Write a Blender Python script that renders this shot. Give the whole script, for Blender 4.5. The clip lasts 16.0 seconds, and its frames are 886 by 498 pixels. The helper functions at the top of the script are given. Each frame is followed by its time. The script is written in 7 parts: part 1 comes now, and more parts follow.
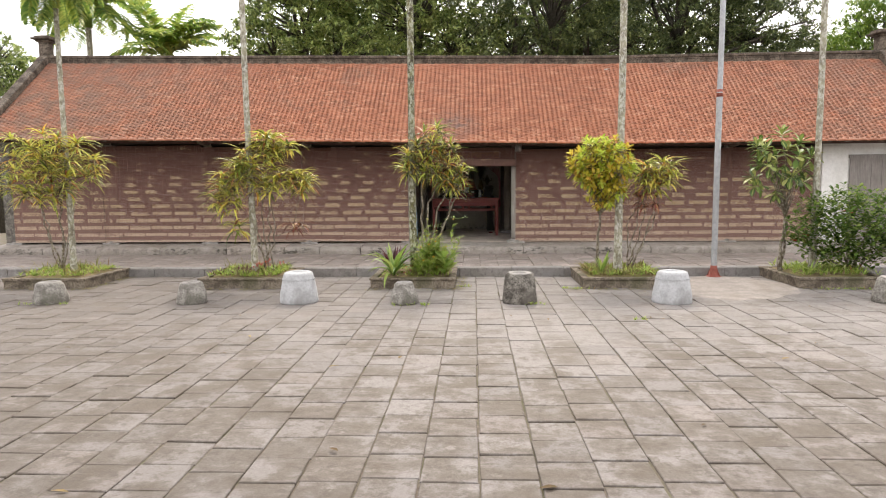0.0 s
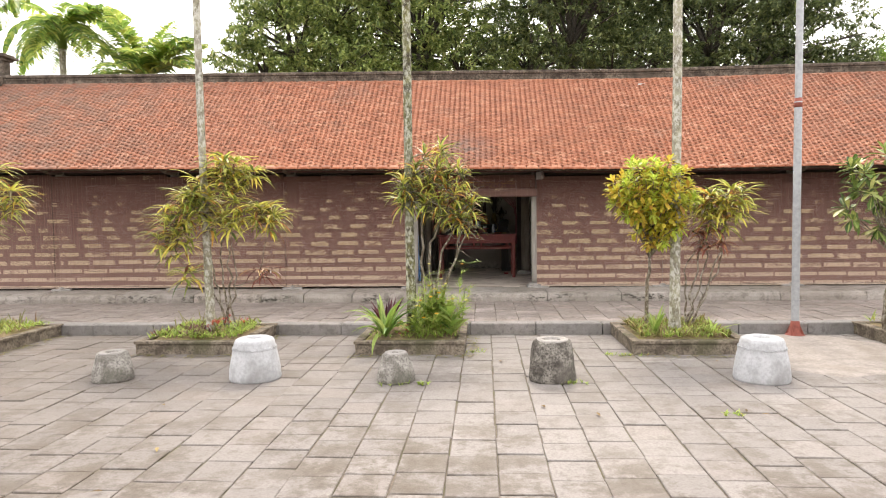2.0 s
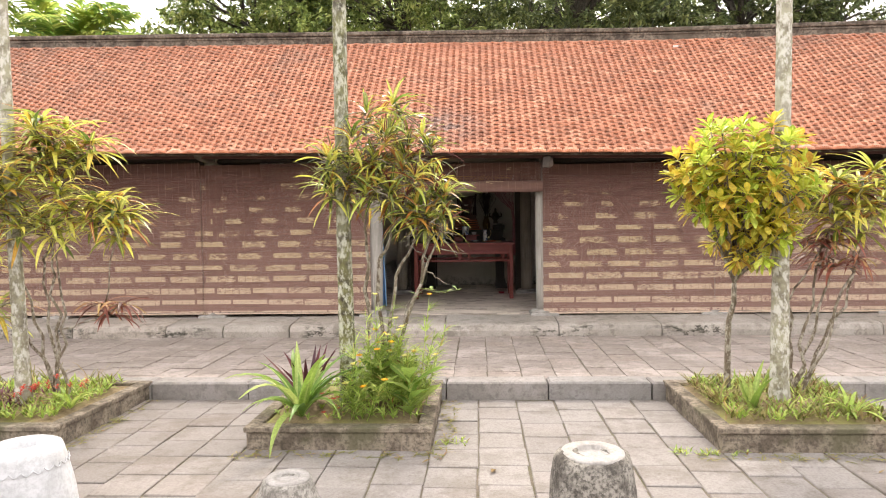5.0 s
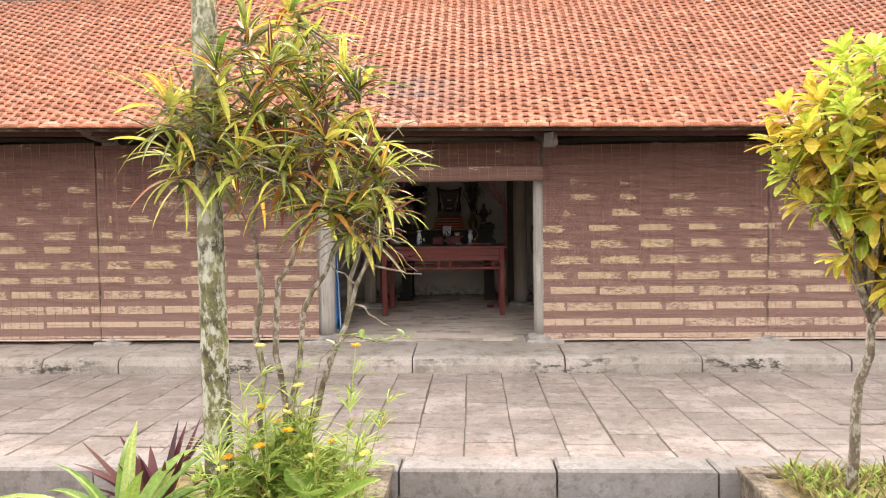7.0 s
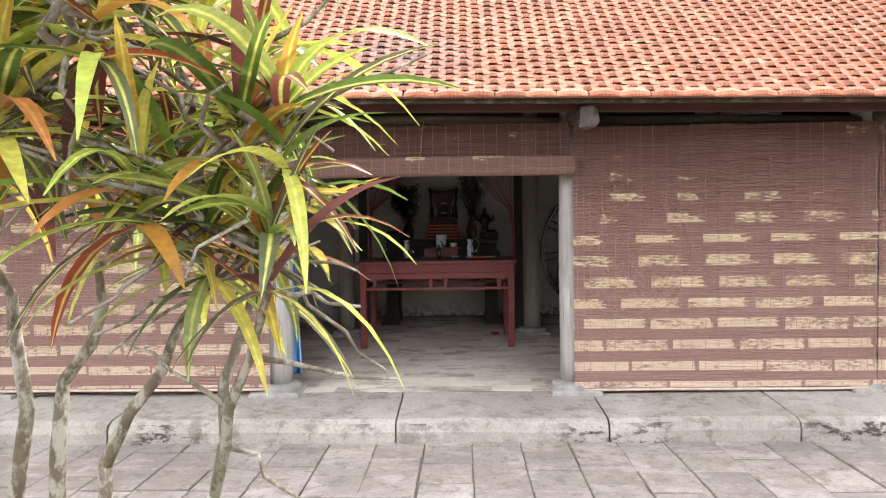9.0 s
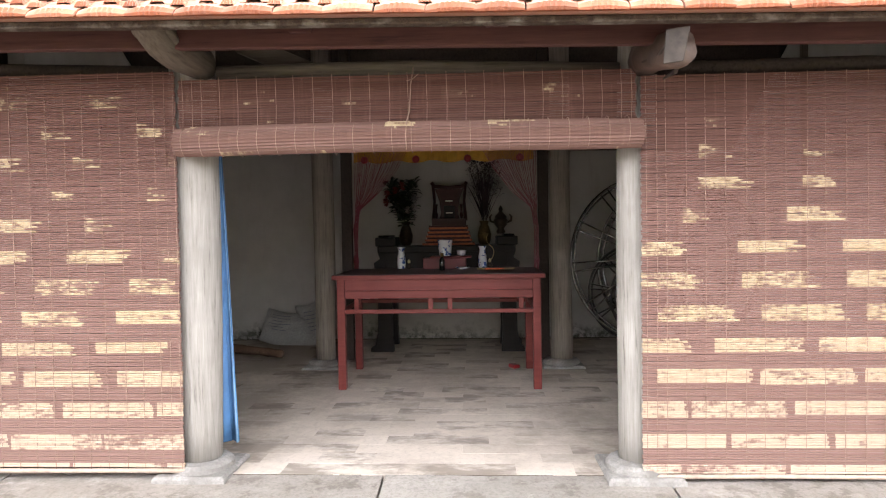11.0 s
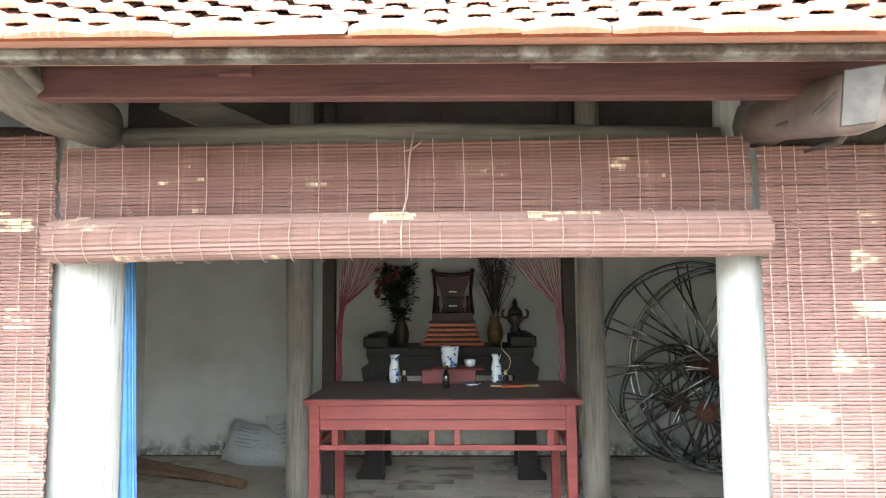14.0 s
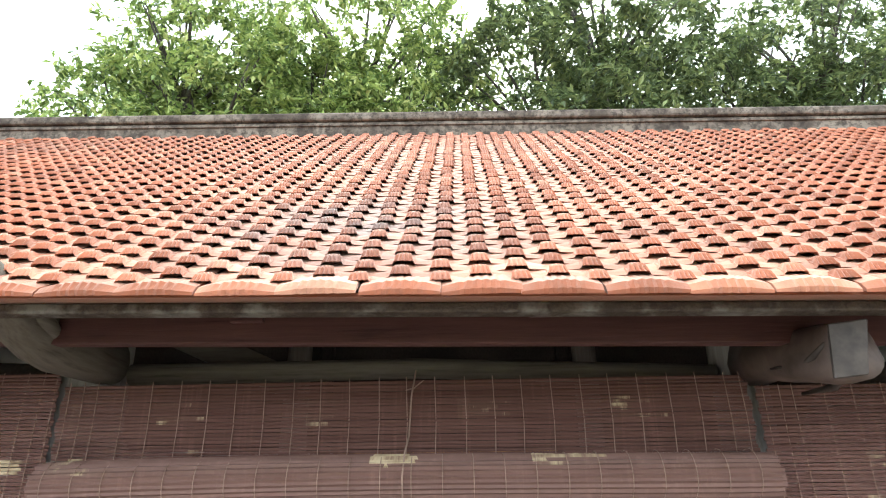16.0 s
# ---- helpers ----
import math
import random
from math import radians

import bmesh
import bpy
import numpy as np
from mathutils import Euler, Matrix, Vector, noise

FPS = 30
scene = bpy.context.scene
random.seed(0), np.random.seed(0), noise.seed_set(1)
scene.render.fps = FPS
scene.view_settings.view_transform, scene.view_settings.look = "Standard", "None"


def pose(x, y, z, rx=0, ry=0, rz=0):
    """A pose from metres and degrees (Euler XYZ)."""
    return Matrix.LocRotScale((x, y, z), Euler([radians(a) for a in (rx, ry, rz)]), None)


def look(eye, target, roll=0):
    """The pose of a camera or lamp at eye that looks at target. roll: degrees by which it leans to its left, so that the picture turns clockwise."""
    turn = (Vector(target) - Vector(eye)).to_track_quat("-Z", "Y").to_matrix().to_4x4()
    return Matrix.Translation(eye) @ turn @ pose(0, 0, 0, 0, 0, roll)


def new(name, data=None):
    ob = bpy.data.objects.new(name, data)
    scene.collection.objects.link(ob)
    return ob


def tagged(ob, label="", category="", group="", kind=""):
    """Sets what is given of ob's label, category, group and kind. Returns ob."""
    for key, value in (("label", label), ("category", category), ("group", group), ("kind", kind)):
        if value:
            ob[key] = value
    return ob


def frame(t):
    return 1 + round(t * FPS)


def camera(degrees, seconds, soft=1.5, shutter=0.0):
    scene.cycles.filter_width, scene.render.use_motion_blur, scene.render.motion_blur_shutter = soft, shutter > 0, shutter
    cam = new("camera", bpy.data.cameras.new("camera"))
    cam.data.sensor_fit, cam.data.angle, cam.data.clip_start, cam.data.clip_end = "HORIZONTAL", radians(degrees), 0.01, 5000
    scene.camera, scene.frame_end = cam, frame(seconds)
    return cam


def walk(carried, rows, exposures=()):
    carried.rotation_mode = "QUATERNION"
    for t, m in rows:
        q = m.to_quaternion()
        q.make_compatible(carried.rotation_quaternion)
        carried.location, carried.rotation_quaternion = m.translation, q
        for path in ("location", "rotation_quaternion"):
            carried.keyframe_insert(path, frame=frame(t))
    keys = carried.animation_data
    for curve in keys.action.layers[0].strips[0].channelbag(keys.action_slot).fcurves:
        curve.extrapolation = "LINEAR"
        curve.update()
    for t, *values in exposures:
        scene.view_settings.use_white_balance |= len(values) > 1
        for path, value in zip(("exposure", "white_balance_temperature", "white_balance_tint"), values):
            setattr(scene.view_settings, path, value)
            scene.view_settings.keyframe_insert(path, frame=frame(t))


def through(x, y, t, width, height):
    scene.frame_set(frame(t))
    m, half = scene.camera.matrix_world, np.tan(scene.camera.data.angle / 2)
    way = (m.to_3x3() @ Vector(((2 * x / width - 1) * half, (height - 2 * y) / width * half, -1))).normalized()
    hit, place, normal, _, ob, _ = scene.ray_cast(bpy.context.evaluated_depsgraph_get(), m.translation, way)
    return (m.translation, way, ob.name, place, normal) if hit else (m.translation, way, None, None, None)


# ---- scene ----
cam = camera(69.1, 16.0, soft=1.1)
PATH = [
    (0, (0.229, 0.663, 1.478), (0.132, 2.651, 1.274), -0.5),
    (0.5, (0.201, 1.162, 1.479), (0.11, 3.151, 1.294), -0.4),
    (1, (0.193, 1.691, 1.469), (0.063, 3.684, 1.357), -0.6),
    (1.5, (0.187, 2.204, 1.5), (0.05, 4.197, 1.394), -0.8),
    (2, (0.188, 2.723, 1.507), (0.058, 4.716, 1.403), -0.8),
    (2.5, (0.182, 3.234, 1.469), (0.052, 5.227, 1.369), -0.9),
    (3, (0.194, 3.737, 1.419), (0.069, 5.731, 1.326), -0.8),
    (3.2, (0.203, 3.928, 1.425), (0.079, 5.922, 1.342), -1.0),
    (5.3, (0.317, 5.89, 1.446), (0.205, 7.885, 1.363), -0.9),
    (5.5, (0.356, 6.086, 1.444), (0.246, 8.081, 1.362), -1.0),
    (6, (0.383, 6.574, 1.418), (0.28, 8.569, 1.331), -0.9),
    (6.5, (0.38, 7.022, 1.433), (0.283, 9.017, 1.34), -0.9),
    (7, (0.392, 7.489, 1.442), (0.3, 9.485, 1.354), -0.8),
    (7.5, (0.334, 7.913, 1.47), (0.25, 9.909, 1.377), -0.8),
    (8, (0.322, 8.324, 1.483), (0.248, 10.32, 1.389), -0.9),
    (8.5, (0.313, 8.724, 1.476), (0.245, 10.721, 1.389), -1.0),
    (9, (0.291, 9.083, 1.467), (0.228, 11.08, 1.395), -0.9),
    (9.2, (0.252, 9.218, 1.473), (0.21, 11.216, 1.402), -1.1),
    (11.5, (0.302, 10.983, 1.442), (0.197, 12.98, 1.39), -0.8),
    (12, (0.25, 11.305, 1.523), (0.151, 13.302, 1.473), -0.6),
    (12.5, (0.243, 11.503, 1.594), (0.149, 13.5, 1.544), -0.7),
    (13, (0.251, 11.616, 1.623), (0.153, 13.614, 1.577), -0.7),
    (13.5, (0.217, 11.64, 1.653), (0.127, 13.638, 1.65), -0.5),
    (14, (0.195, 11.635, 1.687), (0.113, 13.627, 1.841), -0.5),
    (14.5, (0.178, 11.624, 1.72), (0.107, 13.595, 2.049), -0.6),
    (15, (0.183, 11.612, 1.74), (0.114, 13.55, 2.227), -0.6),
    (15.5, (0.183, 11.591, 1.768), (0.121, 13.486, 2.405), -0.5),
    (16, (0.177, 11.575, 1.783), (0.122, 13.424, 2.544), -0.7),
]
EXPOSURES = [(0, 0.85, 6950, 12), (1.0, 1.0, 7000, 12), (3.2, 1.32, 7050, 13), (5.3, 1.52, 7150, 14), (7.0, 1.65, 7200, 16), (9.2, 1.92, 6400, 11), (11.5, 2.75, 6600, 13), (12.5, 3.3, 6450, 10), (13.0, 3.5, 6300, 7), (13.5, 3.66, 6150, 4), (14.0, 3.92, 5800, -1), (14.5, 3.85, 5650, -5), (15.0, 2.95, 5750, -2), (15.5, 2.45, 5850, -2), (16.0, 1.98, 5950, 1)]
walk(cam, [(t, look(eye, target, roll)) for t, eye, target, roll in PATH], EXPOSURES)

# ---- light: bright hazy sky, veiled high sun ----
world = bpy.data.worlds.new("sky")
scene.world = world
world.use_nodes = True
wn, wl = world.node_tree.nodes, world.node_tree.links
wn.clear()
SUN_EL, SUN_ROT = radians(48), radians(4)
sky = wn.new("ShaderNodeTexSky")
sky.sky_type, sky.sun_disc, sky.sun_elevation, sky.sun_rotation = "NISHITA", False, SUN_EL, SUN_ROT
sky.air_density, sky.dust_density, sky.ozone_density = 1.0, 4.0, 1.0
veil = wn.new("ShaderNodeMix")
veil.data_type = "RGBA"
veil.inputs["Factor"].default_value = 0.8
wl.new(sky.outputs["Color"], veil.inputs["A"])
veil.inputs["B"].default_value = (10.0, 10.2, 10.6, 1)
bg = wn.new("ShaderNodeBackground")
bg.inputs["Strength"].default_value = 0.145
wl.new(veil.outputs["Result"], bg.inputs["Color"])
out = wn.new("ShaderNodeOutputWorld")
wl.new(bg.outputs["Background"], out.inputs["Surface"])

sun = new("sun", bpy.data.lights.new("sun", "SUN"))
sun.data.energy, sun.data.angle, sun.data.color = 1.7, radians(16), (1.0, 0.95, 0.86)
sun.matrix_world = look((0.5, 8.4, 9.35), (0, 0, 0))

# ---- materials ----


class Nodes:
    """Short hand for a node material."""

    def __init__(self, name, rough=0.7, metal=0.0, spec=0.5):
        self.mat = bpy.data.materials.new(name)
        self.mat.use_nodes = True
        self.n, self.l = self.mat.node_tree.nodes, self.mat.node_tree.links
        self.b = self.n["Principled BSDF"]
        self.b.inputs["Roughness"].default_value = rough
        self.b.inputs["Metallic"].default_value = metal
        self.b.inputs["Specular IOR Level"].default_value = spec
        self.co = self.n.new("ShaderNodeTexCoord").outputs["Object"]

    def world_co(self):
        self.co = self.n.new("ShaderNodeNewGeometry").outputs["Position"]
        return self

    def scaled(self, sx, sy, sz, co=None):
        m = self.n.new("ShaderNodeMapping")
        m.inputs["Scale"].default_value = (sx, sy, sz)
        self.l.new(co or self.co, m.inputs["Vector"])
        return m.outputs["Vector"]

    def noise(self, scale, detail=5, rough=0.6, co=None):
        t = self.n.new("ShaderNodeTexNoise")
        t.inputs["Scale"].default_value, t.inputs["Detail"].default_value, t.inputs["Roughness"].default_value = scale, detail, rough
        self.l.new(co or self.co, t.inputs["Vector"])
        return t.outputs["Fac"]

    def ramp(self, fac, *stops):
        r = self.n.new("ShaderNodeValToRGB")
        e = r.color_ramp.elements
        while len(e) < len(stops):
            e.new(0.5)
        for el, (p, c) in zip(e, stops):
            el.position = p
            el.color = (*c, 1) if isinstance(c, tuple) else (c, c, c, 1)
        self.l.new(fac, r.inputs["Fac"])
        return r.outputs["Color"]

    def mix(self, fac, a, b, mode="MIX"):
        m = self.n.new("ShaderNodeMix")
        m.data_type, m.blend_type = "RGBA", mode
        for key, v in (("Factor", fac), ("A", a), ("B", b)):
            if isinstance(v, (int, float)):
                m.inputs[key].default_value = v if key == "Factor" else (v, v, v, 1)
            elif isinstance(v, tuple):
                m.inputs[key].default_value = (*v, 1)
            else:
                self.l.new(v, m.inputs[key])
        return m.outputs["Result"]

    def math(self, op, a, b=0.0):
        m = self.n.new("ShaderNodeMath")
        m.operation = op
        for i, v in enumerate((a, b)):
            if isinstance(v, (int, float)):
                m.inputs[i].default_value = v
            else:
                self.l.new(v, m.inputs[i])
        return m.outputs["Value"]

    def axis(self, k, co=None):
        s = self.n.new("ShaderNodeSeparateXYZ")
        self.l.new(co or self.co, s.inputs["Vector"])
        return s.outputs[k]

    def island(self):
        return self.n.new("ShaderNodeNewGeometry").outputs["Random Per Island"]

    def piece(self):
        return self.n.new("ShaderNodeObjectInfo").outputs["Random"]

    def across(self):
        a = self.n.new("ShaderNodeAttribute")
        a.attribute_name = "across"
        return a.outputs["Fac"]

    def either(self):
        """A random value for a piece, alike for joined and for single ones."""
        return self.math("FRACT", self.math("ADD", self.island(), self.piece()))

    def bump(self, height, strength=0.3, distance=0.01):
        b = self.n.new("ShaderNodeBump")
        b.inputs["Strength"].default_value, b.inputs["Distance"].default_value = strength, distance
        self.l.new(height, b.inputs["Height"])
        self.l.new(b.outputs["Normal"], self.b.inputs["Normal"])
        return self

    def done(self, color, rough=None):
        if isinstance(color, tuple):
            self.b.inputs["Base Color"].default_value = (*color, 1)
        else:
            self.l.new(color, self.b.inputs["Base Color"])
        if rough is not None:
            self.l.new(rough, self.b.inputs["Roughness"])
        return self.mat


def paving(name, light, dark, stain, spread=0.5, grain=3.4, black=False, swept=False):
    """Worn paving: each piece has its own tone and its own brown stains, which gather in some parts of the ground; the
    west is also darkened as painted tree shade.
    """
    m = Nodes(name, 0.75, spec=0.3).world_co()
    r = m.either()
    pos = m.co
    own = m.n.new("ShaderNodeCombineXYZ")
    m.l.new(m.math("MULTIPLY", r, 37.0), own.inputs[0])
    m.l.new(m.math("MULTIPLY", r, 53.0), own.inputs[2])
    add = m.n.new("ShaderNodeVectorMath")
    add.operation = "ADD"
    m.l.new(pos, add.inputs[0])
    m.l.new(own.outputs[0], add.inputs[1])
    local = add.outputs["Vector"]
    base = m.mix(r, light, dark)
    warm = m.ramp(m.math("FRACT", m.math("MULTIPLY", r, 9.7)), (0.70, 0.0), (0.95, 0.22))
    base = m.mix(warm, base, (light[0] * 1.02, light[1] * 0.86, light[2] * 0.76))
    area = m.ramp(m.noise(0.55, 4, 0.6), (0.36, 0.45), (0.54, 1.0))
    # stains gather westwards, where tree shade is painted in too
    west_stain_shade = m.ramp(m.math("DIVIDE", m.math("ADD", m.axis(0), 0.2), -4.0), (0.0, 0.0), (1.0, 1.0))
    area = m.math("MAXIMUM", area, west_stain_shade)
    if swept:
        # the strip before the planters is kept clean
        near = m.math("DIVIDE", m.math("ADD", m.math("SUBTRACT", m.axis(1), 4.6), m.math("MULTIPLY", m.noise(0.8, 3), 1.2)), 4.0)
        area = m.math("MULTIPLY", area, m.ramp(near, (0.0, 1.0), (1.0, 0.30)))
        dusty = m.math("MULTIPLY", m.ramp(near, (0.0, 0.0), (0.8, 0.25)), m.math("SUBTRACT", 1.0, west_stain_shade))
        base = m.mix(dusty, base, (0.300, 0.277, 0.262))
    own_stain = m.noise(grain, 7, 0.68, local)
    shared = m.noise(grain * 0.8, 7, 0.70)
    both = m.math("ADD", m.math("MULTIPLY", own_stain, 0.45), m.math("MULTIPLY", shared, 0.55))
    blotch = m.ramp(m.math("ADD", both, m.math("MULTIPLY", area, 0.09)), (0.515, 0.0), (0.57, 0.65), (0.655, 1.0))
    amount = m.math("MULTIPLY", m.math("MULTIPLY", m.ramp(area, (0.1, 0.3), (0.6, 1.0)), blotch), spread)
    c = m.mix(amount, base, stain)
    # film of the stain colour that paints the tree shade in the west
    c = m.mix(m.math("MULTIPLY", west_stain_shade, 0.46 * spread), c, stain)
    rim = m.ramp(m.noise(grain * 4, 6, 0.75, local), (0.52, 0.0), (0.60, 0.6))
    c = m.mix(m.math("MULTIPLY", rim, area), c, tuple(0.6 * a + 0.1 * b for a, b in zip(stain, light)))
    pale = m.ramp(m.noise(grain * 2.2, 6, 0.7, local), (0.60, 0.0), (0.70, 0.55))
    c = m.mix(pale, c, tuple(min(1, v * 1.22) for v in light))
    dust = m.ramp(m.noise(1.0, 6, 0.72, m.scaled(2.1, 5.5, 1)), (0.54, 0.0), (0.68, 0.5))
    c = m.mix(dust, c, (light[0] * 1.12, light[1] * 1.10, light[2] * 1.12))
    fine = m.noise(60, 6, 0.75)
    c = m.mix(m.ramp(fine, (0.36, 0.35), (0.55, 0.0)), c, tuple(v * 0.7 for v in stain))
    if black:
        # black lichen in long patches on the upright faces
        n = m.n.new("ShaderNodeNewGeometry").outputs["Normal"]
        front = m.ramp(m.math("MULTIPLY", m.axis(1, n), -1.0), (0.5, 0.0), (0.8, 1.0))
        spots = m.math("MULTIPLY", m.ramp(m.noise(0.9, 3, 0.5), (0.48, 0.0), (0.56, 1.0)), m.ramp(m.noise(1.0, 6, 0.75, m.scaled(7, 1, 16)), (0.50, 0.0), (0.58, 0.9)))
        c = m.mix(m.math("MULTIPLY", front, spots), c, (0.028, 0.027, 0.018))
    m.bump(fine, 0.35, 0.006)
    return m.done(c, m.ramp(amount, (0, 0.8), (1, 0.6)))


COURT = paving("courtyard_stone", (0.238, 0.217, 0.206), (0.182, 0.165, 0.157), (0.092, 0.072, 0.054), 0.95, 3.0, swept=True)
WALKWAY = paving("walkway_brick", (0.388, 0.334, 0.306), (0.28, 0.240, 0.220), (0.165, 0.136, 0.116), 0.6)
KERB = paving("kerb_stone", (0.315, 0.298, 0.291), (0.255, 0.240, 0.235), (0.165, 0.152, 0.138), 0.5)
STEP = paving("step_stone", (0.43, 0.39, 0.355), (0.35, 0.318, 0.288), (0.16, 0.135, 0.11), 0.38, 1.7, True)


def dusty_floor():
    m = Nodes("dusty_floor_brick", 0.85, spec=0.2).world_co()
    r = m.either()
    c = m.mix(r, (0.575, 0.495, 0.425), (0.665, 0.58, 0.50))
    # pale before the table, darker along the west side
    west_tone = m.ramp(m.math("DIVIDE", m.math("SUBTRACT", -0.7, m.axis(0)), 0.9), (0.0, 0.0), (1.0, 0.16))
    worn = m.ramp(m.math("ADD", m.noise(1.3, 6, 0.7), west_tone), (0.44, 0.0), (0.64, 0.75))
    c = m.mix(worn, c, (0.33, 0.278, 0.226))
    some = m.ramp(m.math("FRACT", m.math("MULTIPLY", r, 7.9)), (0.52, 0.0), (0.74, 1.0))
    dark = m.math("MULTIPLY", some, m.ramp(m.noise(1.0, 5, 0.65, m.scaled(4, 7, 1)), (0.42, 0.0), (0.58, 0.75)))
    c = m.mix(dark, c, (0.225, 0.185, 0.155))
    f = m.noise(45, 5, 0.7)
    c = m.mix(m.ramp(f, (0.32, 0.3), (0.5, 0.0)), c, (0.30, 0.26, 0.22))
    m.bump(f, 0.3, 0.004)
    return m.done(c)


FLOOR = dusty_floor()


def plain(name, color, rough=0.6, metal=0.0, var=0.25, scale=12.0, bump=0.15, spec=0.5):
    m = Nodes(name, rough, metal, spec)
    f = m.noise(scale, 5, 0.6)
    c = m.mix(m.ramp(f, (0.3, 0.0), (0.75, 1.0)), tuple(v * (1 - var) for v in color), tuple(min(1, v * (1 + var)) for v in color))
    if bump:
        m.bump(f, bump, 0.004)
    return m.done(c)


def earth(name, a, b, c3):
    m = Nodes(name, 0.95, spec=0.2)
    c = m.mix(m.ramp(m.noise(30, 6, 0.7), (0.3, 0.0), (0.7, 1.0)), a, b)
    c = m.mix(m.ramp(m.noise(4, 4), (0.45, 0.0), (0.65, 0.8)), c, c3)
    m.bump(m.noise(45, 6, 0.7), 0.6, 0.02)
    return m.done(c)


SAND_BED = earth("joint_earth", (0.115, 0.094, 0.075), (0.19, 0.16, 0.13), (0.11, 0.11, 0.06))
SOIL = earth("planter_soil", (0.14, 0.10, 0.06), (0.32, 0.245, 0.15), (0.22, 0.22, 0.07))


def concrete(name, pale, grime, moss, amount=0.6, scale=6.0):
    m = Nodes(name, 0.9, spec=0.25)
    n1, n2, n3 = m.noise(scale, 7, 0.65), m.noise(scale * 6, 6, 0.7), m.noise(scale * 0.35, 4)
    c = m.mix(m.ramp(n1, (0.42, 0.0), (0.6, 1.0)), pale, grime)
    c = m.mix(m.math("MULTIPLY", m.ramp(n2, (0.45, 0.0), (0.6, 1.0)), amount), c, tuple(v * 0.45 for v in grime))
    c = m.mix(m.ramp(n3, (0.52, 0.0), (0.66, 0.75)), c, moss)
    m.bump(n2, 0.5, 0.008)
    return m.done(c)


PLANTER = concrete("planter_concrete", (0.27, 0.225, 0.175), (0.115, 0.092, 0.07), (0.085, 0.082, 0.045), 0.7)
RIDGE = concrete("ridge_mortar", (0.195, 0.160, 0.128), (0.062, 0.047, 0.037), (0.10, 0.08, 0.062), 0.8, 5.0)
OLD_STONE = concrete("weathered_stone", (0.36, 0.34, 0.31), (0.19, 0.175, 0.155), (0.13, 0.125, 0.10), 0.7, 9)
DARK_STONE = concrete("blackened_stone", (0.27, 0.25, 0.22), (0.085, 0.075, 0.065), (0.14, 0.125, 0.11), 0.8, 9)
WHITEWASH = concrete("whitewashed_stone", (0.50, 0.505, 0.52), (0.42, 0.425, 0.435), (0.26, 0.255, 0.25), 0.3, 6)


def lime_plaster():
    """Old whitewash, streaked grey, with black mould along its foot."""
    m = Nodes("old_lime_plaster", 0.9, spec=0.2).world_co()
    c = m.mix(m.ramp(m.noise(1.4, 6, 0.65), (0.4, 0.0), (0.66, 1.0)), (0.66, 0.64, 0.60), (0.55, 0.53, 0.495))
    c = m.mix(m.ramp(m.noise(1.0, 5, 0.65, m.scaled(5, 5, 0.8)), (0.55, 0.0), (0.72, 0.45)), c, (0.46, 0.43, 0.38))
    rise = m.math("ADD", m.math("SUBTRACT", m.axis(2), 0.285), m.math("MULTIPLY", m.math("SUBTRACT", m.noise(2.6, 5, 0.7), 0.5), 0.55))
    spots = m.ramp(m.noise(13, 6, 0.75), (0.42, 0.0), (0.56, 1.0))
    mould = m.math("MULTIPLY", m.ramp(rise, (0.02, 1.0), (0.17, 0.0)), spots)
    c = m.mix(m.math("MULTIPLY", mould, 0.85), c, (0.085, 0.082, 0.06))
    m.bump(m.noise(22, 6, 0.7), 0.35, 0.006)
    return m.done(c)


PLASTER = lime_plaster()
WALL_WHITE = concrete("white_wall_paint", (0.78, 0.77, 0.75), (0.70, 0.69, 0.66), (0.58, 0.56, 0.52), 0.15, 3.0)


